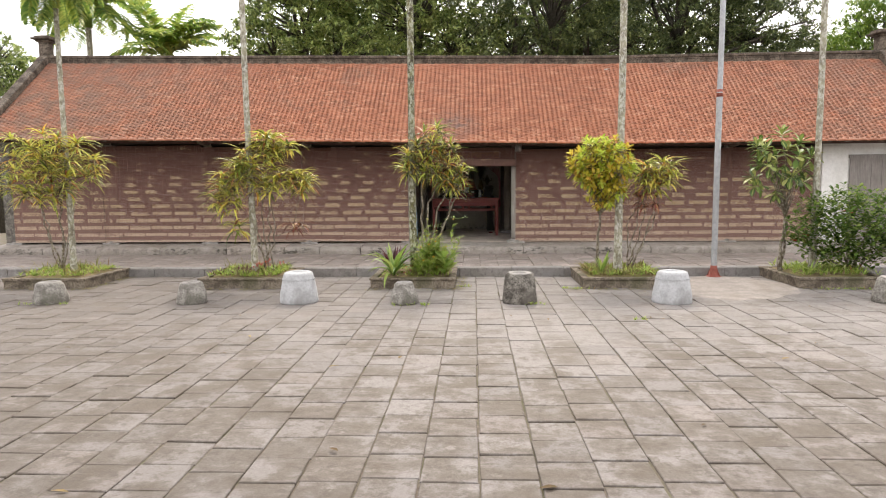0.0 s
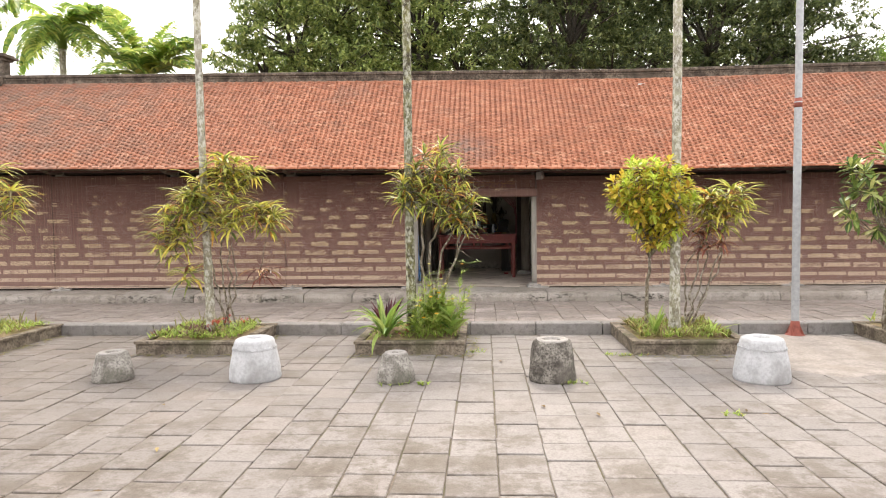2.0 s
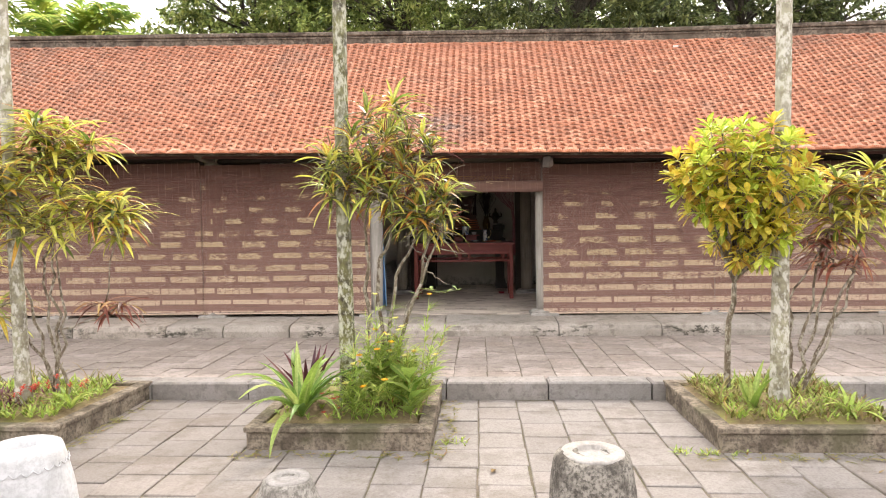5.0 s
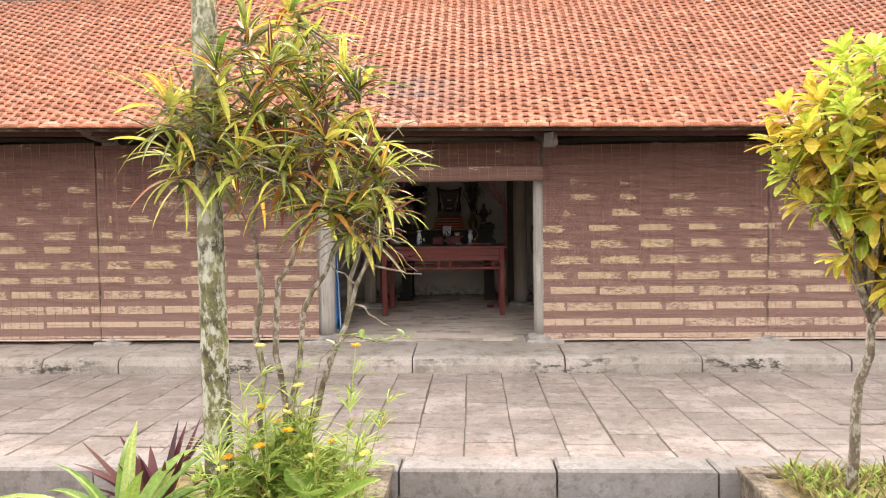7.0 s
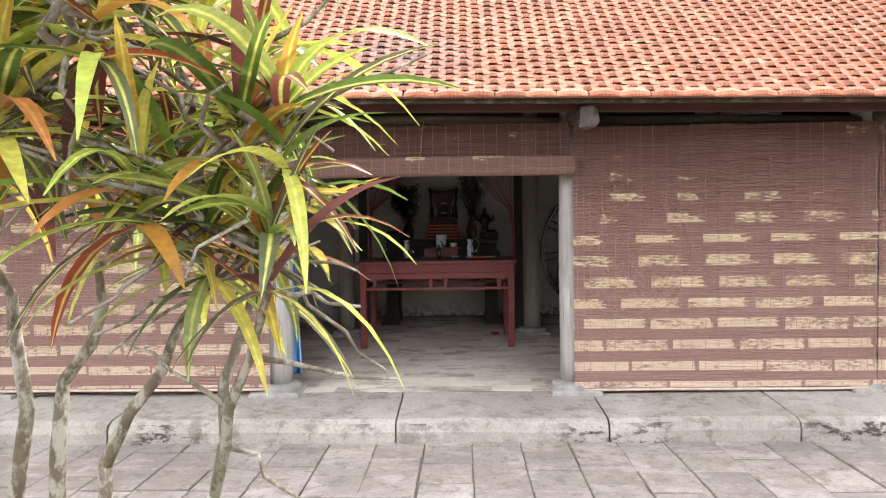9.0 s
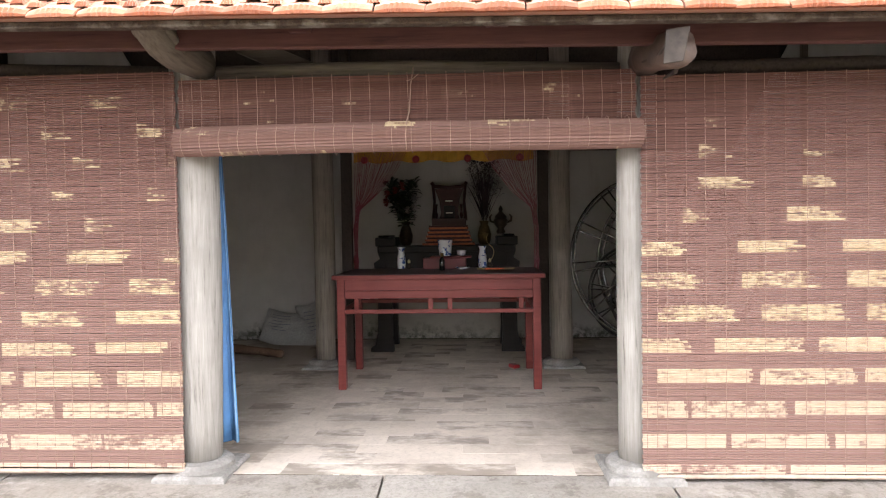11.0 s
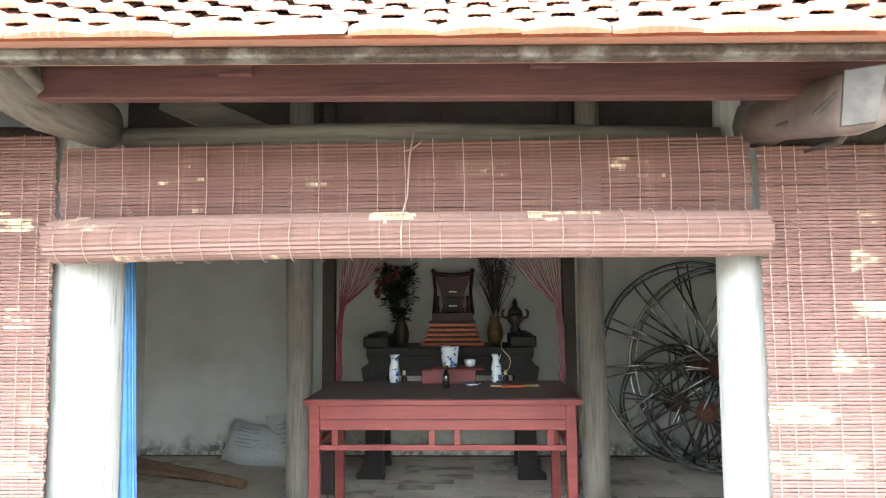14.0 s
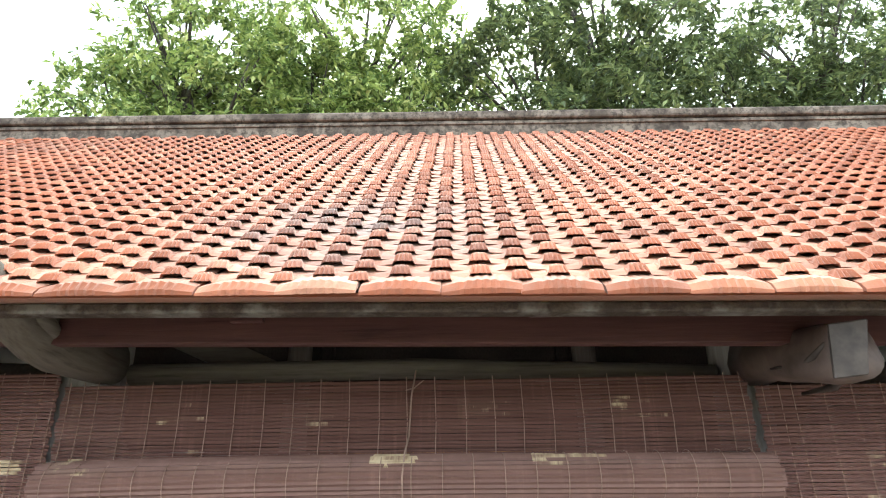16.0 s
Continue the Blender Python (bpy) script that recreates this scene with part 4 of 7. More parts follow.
RED_PETAL = leaf_mat("red_petal", [(0.0, (0.40, 0.02, 0.02)), (1.0, (0.55, 0.06, 0.03))], None, 0.6, 0.2)


def bark(name, pale, dark, moss, amount=0.8, spot=34):
    m = Nodes(name, 0.9, spec=0.2)
    n1, n2 = m.noise(11, 6, 0.7), m.noise(spot, 6, 0.7, m.scaled(1, 1, 0.55))
    c = m.mix(m.ramp(n1, (0.38, 0.0), (0.60, 1.0)), dark, moss)
    c = m.mix(m.math("MULTIPLY", m.ramp(n2, (0.47, 0.0), (0.58, 1.0)), amount), c, pale)
    c = m.mix(m.ramp(m.noise(5, 5, 0.65, m.scaled(1, 1, 0.35)), (0.5, 0.0), (0.66, 0.6)), c, tuple(0.5 * (a + b) for a, b in zip(pale, dark)))
    m.bump(n2, 0.4, 0.006)
    return m.done(c)


PALM_BARK = bark("areca_bark", (0.55, 0.535, 0.48), (0.15, 0.13, 0.10), (0.30, 0.285, 0.20), 0.8, 26)
MOSSY_BARK = bark("mossy_areca_bark", (0.50, 0.50, 0.42), (0.05, 0.042, 0.03), (0.17, 0.165, 0.07), 0.72, 30)
STEM = bark("croton_stem", (0.40, 0.37, 0.31), (0.10, 0.075, 0.055), (0.17, 0.14, 0.10))
TREE_BARK = bark("tree_bark", (0.11, 0.095, 0.08), (0.035, 0.03, 0.025), (0.06, 0.055, 0.04))


def strip_leaf(m, base, out_dir, up, length, width, droop, rnd, seg=6, twist=0.0, fold=0.25):
    """A long arching leaf with a fold along its middle. Goes into the mesh m."""
    base, d = Vector(base), Vector((*out_dir, 0)).normalized() if len(out_dir) == 2 else Vector(out_dir).normalized()
    d = (d + Vector((0, 0, up))).normalized()
    side = d.cross(Vector((0, 0, 1)))
    side = side.normalized() if side.length > 0.01 else Vector((1, 0, 0))
    p = base.copy()
    k = len(m.v)
    bend = droop / seg
    sway = rnd.uniform(-0.06, 0.06)
    for i in range(seg + 1):
        u = i / seg
        w = width * 0.5 * min(1, 0.35 + 3.2 * u) * (1 - u ** 2.6) + 0.0008
        nrm = side.cross(d).normalized()
        s2 = (side * math.cos(twist * u) + nrm * math.sin(twist * u))
        for a, h in ((-1, fold), (0, 0), (1, fold)):
            m.v.append(tuple(p + s2 * (a * w) + nrm * (h * w)))
            m.w.append(abs(a) * 1.0)
        p = p + d * (length / seg)
        d = (d + Vector((0, 0, -bend)) + side * sway).normalized()
    for i in range(seg):
        a = k + i * 3
        m.f += [(a, a + 1, a + 4, a + 3), (a + 1, a + 2, a + 5, a + 4)]


def rosette(m, at, n, length, width, rnd, up=(0.1, 1.0), droop=(0.9, 1.8), seg=6):
    a = rnd.uniform(0, 6.28)
    for k in range(n):
        a += 2.4 + rnd.uniform(-0.3, 0.3)
        strip_leaf(m, at, (math.cos(a), math.sin(a)), rnd.uniform(*up), length * rnd.uniform(0.6, 1.1), width * rnd.uniform(0.7, 1.2), rnd.uniform(*droop), rnd, seg, rnd.uniform(-0.5, 0.5))


def branch_to(m, base, tip, r0, r1, rnd, n=6):
    b, t = Vector(base), Vector(tip)
    pts = []
    for k in range(n + 1):
        u = k / n
        p = b.lerp(t, u)
        lean = (1 - u) * u * 1.2
        p.x -= (t.x - b.x) * lean * 0.5
        p.y -= (t.y - b.y) * lean * 0.5
        p += Vector((rnd.uniform(-1, 1), rnd.uniform(-1, 1), 0)) * 0.018 * (0 < k < n)
        pts.append(p)
    m.tube(pts, [r0 + (r1 - r0) * k / n for k in range(n + 1)], 7)


def crooked(m, base, tip, r0, r1, rnd, n=7, kink=0.035):
    """A gnarled stem that wanders on its way."""
    b, t = Vector(base), Vector(tip)
    pts = [b.lerp(t, k / n) + Vector((rnd.uniform(-1, 1), rnd.uniform(-1, 1), rnd.uniform(-0.4, 0.4))) * kink * (0 < k < n) for k in range(n + 1)]
    m.tube(pts, [(r0 + (r1 - r0) * k / n) * rnd.uniform(0.88, 1.15) for k in range(n + 1)], 7)
    return pts


def narrow_croton(x, y, z, tips, seed, label, length=0.34, width=0.030, leaves=15, single=0, thick=0.013, up=(0.1, 1.0), droop=(0.7, 1.6), red=(), stems=5, leaf=None):
    """A croton shrub of bare crooked stems that end in tufts of ribbon leaves; tips: the places of the tufts from the foot."""
    rnd = random.Random(seed)
    c = thing("croton_shrub", label, "shrub", "croton shrubs in the planters", (x, y, z))
    st = Mesh()
    mid = sum(tips, Vector()) / len(tips)
    tips_all = list(tips) + list(red)
    forks = []
    leaf = leaf or CROTON
    for k in range(stems):
        f = Vector((mid.x * 0.6 + 0.20 * (2 * k / (stems - 1) - 1) + rnd.uniform(-0.05, 0.05), mid.y * 0.6 + rnd.uniform(-0.14, 0.14), rnd.uniform(0.50, 0.70) * mid.z))
        pts = crooked(st, (0.072 * (k / (stems - 1) - 0.5), rnd.uniform(-0.04, 0.04), -0.06), f, thick, thick * 0.62, rnd)
        forks += [f, pts[5]]
        near = min(tips, key=lambda q: (q - f).length)
        crooked(st, f, near, thick * 0.62, thick * 0.28, rnd, 5, 0.025)
    for tip in sorted(tips_all, key=lambda q: q.z):
        f = min((q for q in forks if q.z < tip.z + 0.1), key=lambda q: (q - tip).length + 0.2 * q.z, default=forks[0])
        pts = crooked(st, f, tip, thick * 0.5, thick * 0.28, rnd, 5, 0.025)
        forks += [pts[2], pts[4]]
        if single:
            for q in range(4):
                e = pts[1 + q] + Vector((rnd.uniform(-0.24, 0.24), rnd.uniform(-0.16, 0.16), rnd.uniform(-0.22, 0.12)))
                crooked(st, pts[1 + q], e, thick * 0.26, thick * 0.10, rnd, 5, 0.022)
    part("stem", st, STEM, c, "thin pale crooked stems", smooth=True)
    m = Mesh()
    if single:
        kinds = []
        for k in range(16):
            q = Mesh()
            strip_leaf(q, (0, 0, 0), (1, 0), rnd.uniform(*up), length * rnd.uniform(0.55, 1.15), width * rnd.uniform(0.65, 1.2), rnd.uniform(*droop), rnd, 7, rnd.uniform(-0.7, 0.7))
            kinds.append(q.data("leaf", leaf, True))
        for tip in tips:
            rosette(m, tip, 5, length * 0.6, width * 0.7, rnd, (0.8, 2.6), (0.3, 0.9))
            rosette(m, tip - Vector((0, 0, 0.08)), 6, length * 0.95, width * 0.95, rnd, (-0.6, 0.4))
            a = rnd.uniform(0, 6.28)
            for k in range(leaves):
                a += 2.4
                o = new("leaf", rnd.choice(kinds))
                o.parent = c
                o.location = Vector(tip) + Vector((0, 0, rnd.uniform(-0.07, 0.02)))
                o.rotation_euler = (rnd.uniform(-0.2, 0.2), rnd.uniform(-0.2, 0.2), a + rnd.uniform(-0.3, 0.3))
    else:
        for tip in tips:
            rosette(m, Vector(tip), leaves, length, width, rnd, up, droop)
            rosette(m, Vector(tip) - Vector((0, 0, 0.07)), leaves // 2, length * 0.9, width, rnd, (-0.4, 0.5))
    if red:
        low = Mesh()
        for tip in red:
            rosette(low, tip, 16, length * 0.85, width * 0.8, rnd, (-0.2, 0.8), (0.9, 1.9))
        tagged(part("leaves", low, RED_CROTON, c, "drooping dark red ribbon leaves", smooth=True), kind="stuff")
    tagged(part("leaves", m, leaf, c, "ribbon leaves in green, yellow and dark red", smooth=True), kind="stuff")
    return c


def spread(rnd, n, cx, cy, cz, rx, ry, rz, gap=0.16):
    """n places in an ellipsoid, kept apart."""
    got = []
    for k in range(n * 40):
        p = Vector((rnd.uniform(-1, 1), rnd.uniform(-1, 1), rnd.uniform(-1, 1)))
        if p.length > 1:
            continue
        q = Vector((cx + p.x * rx, cy + p.y * ry, cz + p.z * rz))
        if all((q - o).length > gap for o in got):
            got.append(q)
        if len(got) == n:
            break
    return got


r = random.Random(11)
tips1 = spread(r, 42, 0.0, -0.22, 1.60, 0.80, 0.42, 0.56, 0.21)
narrow_croton(-6.16, 10.3, 0.18, tips1, 21, "wide croton shrub with drooping ribbon leaves of dark green and yellow", 0.38, leaves=19, leaf=YELLOW_CROTON)
tips2 = spread(r, 11, 0.16, -0.20, 1.90, 0.32, 0.26, 0.13, 0.13) + spread(r, 12, -0.06, -0.20, 1.60, 0.32, 0.30, 0.20, 0.16) + spread(r, 13, -0.50, -0.28, 1.22, 0.20, 0.22, 0.30, 0.15) + spread(r, 9, 0.60, -0.18, 1.36, 0.20, 0.2, 0.15, 0.13) + spread(r, 3, 0.28, -0.20, 1.40, 0.12, 0.2, 0.12, 0.12) + spread(r, 2, -0.36, -0.20, 0.66, 0.10, 0.1, 0.05, 0.1) + spread(r, 6, -0.30, -0.26, 1.46, 0.14, 0.2, 0.14, 0.13) + spread(r, 5, 0.06, -0.24, 1.28, 0.16, 0.2, 0.12, 0.13)
narrow_croton(-2.90, 10.24, 0.18, tips2, 22, "loose croton shrub with yellow-green ribbon leaves over bare stems", leaves=15, leaf=YELLOW_CROTON, red=spread(r, 3, 0.46, -0.05, 0.66, 0.10, 0.1, 0.08, 0.1))
tips3 = spread(r, 6, -0.20, -0.24, 1.64, 0.15, 0.2, 0.16, 0.15) + spread(r, 11, 0.12, -0.20, 1.88, 0.26, 0.24, 0.24, 0.18) + spread(r, 11, 0.30, -0.20, 1.54, 0.25, 0.22, 0.30, 0.19) + spread(r, 7, -0.02, -0.22, 1.56, 0.28, 0.2, 0.22, 0.18) + spread(r, 5, 0.40, -0.22, 1.36, 0.14, 0.2, 0.16, 0.14)
narrow_croton(-0.47, 10.25, 0.18, tips3, 23, "croton shrub with drooping ribbon leaves striped green, yellow and red", 0.285, 0.0265, 14, 1, 0.019, (0.05, 1.1), (0.7, 1.6), stems=4)
tips4 = spread(r, 16, 0.34, 0, 1.40, 0.34, 0.25, 0.26)
narrow_croton(2.52, 10.3, 0.18, tips4, 24, "small croton shrub with yellow and purple ribbon leaves", leaves=18, leaf=YELLOW_CROTON, red=spread(r, 6, 0.22, -0.05, 1.02, 0.20, 0.15, 0.14, 0.12))


def broad_leaf(m, base, d, length, width, rnd):
    base, d = Vector(base), Vector(d).normalized()
    side = d.cross(Vector((0, 0, 1)))
    side = side.normalized() if side.length > 0.05 else Vector((1, 0, 0))
    nrm = side.cross(d).normalized()
    k = len(m.v)
    for u, w in ((0, 0.10), (0.3, 0.62), (0.62, 1.0), (0.86, 0.62), (1.0, 0.05)):
        c = base + d * (length * u) - nrm * (length * 0.15 * u * u)
        for a in (-1, 0, 1):
            m.v.append(tuple(c + side * (a * w * width / 2) + nrm * (abs(a) * w * width * 0.14)))
            m.w.append(abs(a))
    for i in range(4):
        a = k + 3 * i
        m.f += [(a, a + 1, a + 4, a + 3), (a + 1, a + 2, a + 5, a + 4)]


def tuft(m, at, n, length, width, rnd, lift=(-0.1, 1.2)):
    a = rnd.uniform(0, 6.28)
    for k in range(n):
        a += 2.4
        up = lift[0] + (lift[1] - lift[0]) * k / n + rnd.uniform(-0.15, 0.15)
        broad_leaf(m, Vector(at) + Vector((0, 0, 0.10 * k / n)), (math.cos(a), math.sin(a), up), length * rnd.uniform(0.75, 1.15), width * rnd.uniform(0.8, 1.15), rnd)


def whorl(m, at, axis, n, length, width, rnd, open_lo=0.5, open_hi=1.35):
    """A rosette of broad leaves that opens along an axis: upright in its heart, spread flat at its rim."""
    ax = Vector(axis).normalized()
    e1 = ax.orthogonal().normalized()
    e2 = ax.cross(e1)
    a = rnd.uniform(0, 6.28)
    for k in range(n):
        a += 2.4 + rnd.uniform(-0.2, 0.2)
        u = k / n
        tilt = open_hi + (open_lo - open_hi) * u + rnd.uniform(-0.15, 0.15)
        d = ax * math.cos(tilt) + (e1 * math.cos(a) + e2 * math.sin(a)) * math.sin(tilt)
        broad_leaf(m, Vector(at) + ax * (0.05 * u), d, length * rnd.uniform(0.8, 1.15) * (1 - 0.3 * u), width * rnd.uniform(0.8, 1.15) * (1 - 0.25 * u), rnd)


def broad_croton(x, y, z, tips, trunk, mats, seed, label, length, width, leaves, stems=1):
    """A shrub on bare stems whose twigs end in rosettes; mats: one leaf for the young rosettes, one for the old."""
    rnd = random.Random(seed)
    c = thing("croton_shrub", label, "shrub", "croton shrubs in the planters", (x, y, z))
    st = Mesh()
    top = Vector(trunk)
    mid = sum(tips, Vector()) / len(tips)
    for s in range(stems):
        branch_to(st, (0.05 * s, 0.03 * s, -0.06), top + Vector((0.03 * s, 0.02 * s, 0)), 0.026 - 0.006 * s, 0.017, rnd)
    for t in tips:
        branch_to(st, top, t, 0.010, 0.005, rnd, 4)
    part("stem", st, STEM, c, "slender bare stems", smooth=True)
    ms = [Mesh() for q in mats]
    for t in tips:
        q = rnd.randrange(len(mats)) if t.z < mid.z + 0.12 else (0 if rnd.random() < 0.62 else len(mats) - 1)
        out = (Vector(t) - mid + Vector((0, 0, 0.12))).normalized() + Vector((0, 0, 0.45))
        whorl(ms[q], t, out, leaves, length, width, rnd)
        whorl(ms[-1], Vector(t) - out.normalized() * 0.06, out, leaves // 2, length, width, rnd, 1.2, 1.9)
    for m, q in zip(ms, mats):
        tagged(part("leaves", m, q, c, smooth=True), kind="stuff")
    return c


tb = spread(r, 88, -0.03, -0.34, 1.54, 0.45, 0.34, 0.36, 0.12) + spread(r, 22, 0.06, -0.28, 1.15, 0.24, 0.22, 0.22, 0.12)
broad_croton(2.09, 10.42, 0.18, tb, (0.0, -0.12, 0.80), (YOUNG_BROAD, BROAD), 31, "round croton shrub on one stem with broad yellow-green leaves", 0.125, 0.052, 12)
tc = spread(r, 20, -0.08, 0, 1.52, 0.50, 0.35, 0.42, 0.21)
broad_croton(4.72, 10.3, 0.18, tc, (0.05, 0, 0.75), (GREEN_BROAD,), 32, "open croton shrub with broad dark green and cream leaves", 0.21, 0.078, 10, 2)


def areca(x, y, z0, top, r, bark_mat, label, head=True, seed=0, lean=0.0, fronds=9, flen=1.5, lift=(0.5, 2.0), droop=(1.3, 2.2)):
    rnd = random.Random(seed)
    p = thing("areca_palm", label, "palm tree", "areca palms", (x, y, z0))
    pts, rad = [], []
    n = int((top - z0) / 0.035)
    for k in range(n + 1):
        u = k / n
        z = (top - z0) * u
        ring = 1.0 + (0.045 if k % 4 == 0 else 0.0)
        flare = 0.32 * math.exp(-z / 0.16)
        pts.append((lean * z + 0.005 * math.sin(z * 1.3 + seed), 0.005 * math.sin(z * 0.9 + seed), z - 0.05))
        rad.append(r * (1 + flare - 0.12 * u) * (1 - 0.15 * min(1.0, z / 1.8)) * ring)
    part("trunk", Mesh().tube(pts, rad, 18), bark_mat, p, "straight ringed trunk spotted with pale lichen", smooth=True)
    if head:
        base = Vector((pts[-1][0], pts[-1][1], pts[-1][2]))
        shaft = part("crownshaft", Mesh().tube([tuple(base - Vector((0, 0, 0.3))), tuple(base), tuple(base + Vector((0, 0, 0.3)))], [r * 1.0, r * 1.25, r * 0.5], 12), PALM_LEAF, p, "smooth green crownshaft", smooth=True)
        for k in range(fronds):
            a = k * 2.4 + rnd.uniform(-0.3, 0.3)
            m = Mesh()
            frond(m, base + Vector((0, 0, 0.1)), (math.cos(a), math.sin(a)), rnd.uniform(*lift), flen * rnd.uniform(0.85, 1.1), rnd.uniform(*droop), rnd)
            part("frond", m, PALM_LEAF, shaft, "arching feather frond", smooth=True)
    return p


def frond(m, base, out, up, length, droop, rnd):
    d = Vector((*out, up)).normalized()
    p = Vector(base)
    n = 26
    side = d.cross(Vector((0, 0, 1))).normalized()
    spine = []
    for k in range(n + 1):
        u = k / n
        spine.append(p.copy())
        if u > 0.14:
            ll = 0.42 * length / 1.5 * math.sin(math.pi * min(1, 0.18 + 0.82 * u)) ** 0.7 + 0.05
            for s in (-1, 1):
                q = (side * s + d * 0.55 + Vector((0, 0, 0.15))).normalized()
                strip_leaf(m, p, tuple(q), rnd.uniform(-0.1, 0.15), ll * rnd.uniform(0.85, 1.1), 0.095 * length / 1.5, rnd.uniform(0.8, 1.6), rnd, 3)
        p = p + d * (length / n)
        d = (d + Vector((0, 0, -droop / n))).normalized()
    k0 = len(m.v)
    m.tube(spine[::4], [0.014 - 0.002 * i for i in range(len(spine[::4]))], 5)
    m.w += [0.0] * (len(m.v) - k0)


areca(-5.88, 10.12, 0.15, 4.42, 0.046, PALM_BARK, "slim areca palm in a planter, its fronds hanging low", True, 1, 0.0, 16, 0.85, (-0.2, 1.2), (3.0, 5.0))
areca(-3.035, 10.03, 0.15, 8.6, 0.051, PALM_BARK, "slim grey areca palm trunk rising from a planter", True, 2, -0.012)
areca(-0.66, 10.06, 0.15, 8.9, 0.058, MOSSY_BARK, "areca palm trunk crusted with moss and lichen", True, 3, -0.004)
areca(2.325, 10.11, 0.15, 9.2, 0.060, PALM_BARK, "pale areca palm trunk rising from a planter", True, 4, 0.004)
areca(5.10, 10.12, 0.15, 8.8, 0.05, PALM_BARK, "slim areca palm trunk with mossy bark", True, 5, 0.0)
areca(-10.7, 19.0, 0.0, 6.3, 0.10, PALM_BARK, "areca palm standing behind the house", True, 6, 0.0, 20, 1.9, (0.3, 2.2), (2.0, 3.4))
back_palm = areca(-8.62, 19.2, 0.0, 5.0, 0.12, PALM_BARK, "areca palm behind the house with a spreading crown and orange fruit", True, 7, 0.0, 20, 2.0, (0.6, 3.4), (0.7, 2.0))
fruit = Mesh()
rf = random.Random(3)
for k in range(70):
    u = rf.random()
    fruit.lathe([(0.004, -0.035), (0.026, -0.012), (0.026, 0.012), (0.004, 0.035)], 6, pose(-0.12 + rf.uniform(-0.13, 0.13), -0.20 + rf.uniform(-0.06, 0.06), 4.85 - 0.55 * u))
tagged(part("fruit_cluster", fruit, plain("orange_areca_nut", (0.62, 0.24, 0.02), 0.5), back_palm, "hanging bunch of orange nuts", smooth=True), kind="stuff")


def leaf_cloud(rng, centres, per, spread_r, size):
    """Sprays of hanging leaves about the centres, as one mesh of bent blades."""
    k = len(centres)
    n = k * per
    axis = rng.normal(0, 1, (k, 3)) * np.array([1, 1, 0.5])
    axis /= np.linalg.norm(axis, axis=1)[:, None]
    c = np.repeat(np.array(centres), per, axis=0) + np.repeat(axis, per, axis=0) * rng.uniform(-1, 1, (n, 1)) * spread_r + rng.normal(0, 0.04, (n, 3))
    d = np.repeat(axis, per, axis=0) * 0.6 + rng.normal(0, 0.75, (n, 3))
    d[:, 2] = d[:, 2] * 0.6 - 0.45
    d /= np.linalg.norm(d, axis=1)[:, None]
    s = np.cross(d, rng.normal(0, 1, (n, 3)) * 0.35 + np.array([0, 0, 1.0]))
    s /= np.linalg.norm(s, axis=1)[:, None] + 1e-6
    L = size * rng.uniform(0.6, 1.25, (n, 1))
    mid = c + d * L * 0.5 + np.cross(s, d) * L * 0.08
    v = np.stack([c, mid - s * L * 0.2, c + d * L, mid + s * L * 0.2], axis=1).reshape(-1, 3)
    m = Mesh()
    m.v = v.tolist()
    m.f = [(4 * i, 4 * i + 1, 4 * i + 2, 4 * i + 3) for i in range(n)]
    return m


def tree(x, y, trunk_h, balls, seed, mat, label, clumps=900, per=30, size=0.145, r=0.17):
    """A broadleaf tree: tapered trunk, limbs to each mass of the crown, and clumps of leaves with gaps between."""
    rng, rnd = np.random.default_rng(seed), random.Random(seed)
    t = thing("tree", label, "tree", "trees behind the house", (x, y, 0))
    w = Mesh()
    w.tube([(0, 0, -0.1), (0.08, 0.03, trunk_h * 0.5), (-0.05, 0.0, trunk_h)], [r * 1.3, r, r * 0.75], 10)
    tot = sum(b[3] ** 2 for b in balls)
    cents = []
    for bx, by, bz, br in [(q[0], q[1], 5 + (q[2] - 5) * 0.80, q[3]) for q in balls]:
        branch_to(w, (-0.05, 0, trunk_h * 0.95), (bx, by, bz), r * 0.6, 0.03, rnd, 5)
        k = int(clumps * br * br / tot)
        for q in range(24):
            d = Vector(rng.normal(0, 1, 3)).normalized() * br * 0.85
            branch_to(w, (bx * 0.75, by * 0.75, trunk_h + (bz - trunk_h) * 0.7), (bx + d.x, by + d.y, bz + d.z * 0.8), 0.055, 0.012, rnd, 4)
        dirs = rng.normal(0, 1, (k, 3))
        dirs /= np.linalg.norm(dirs, axis=1)[:, None]
        rad = br * rng.uniform(0.45, 1.05, (k, 1)) ** 0.6
        cents += (np.array([bx, by, bz]) + dirs * rad * np.array([1, 1, 0.85])).tolist()
    part("trunk", w, TREE_BARK, t, "dark trunk with forking limbs", smooth=True)
    m = leaf_cloud(rng, cents, per, 0.20, size)
    tagged(part("crown", m, mat, t, "dense crown of small leaves"), kind="stuff")
    return t


DG = "tall broadleaf tree with a dense dark green crown"
tree(-4.9, 20.6, 4.5, [(0, 0, 6.8, 1.9), (-1.2, -0.3, 5.6, 1.3), (1.2, 0.2, 8.4, 1.9), (1.3, -0.5, 5.4, 1.4), (-0.6, 0.3, 8.6, 1.5), (0.6, 0, 10.3, 1.6)], 51, TREE_LEAF, DG, 1500)
tree(-1.6, 21.4, 4.8, [(0, 0, 7.2, 2.2), (-1.3, -0.6, 5.4, 1.5), (1.5, -0.5, 5.6, 1.6), (0.9, 0.3, 9.3, 2.0), (-1.2, 0.2, 9.6, 1.9), (0, 0, 11.2, 1.9)], 52, TREE_LEAF, DG, 1700)
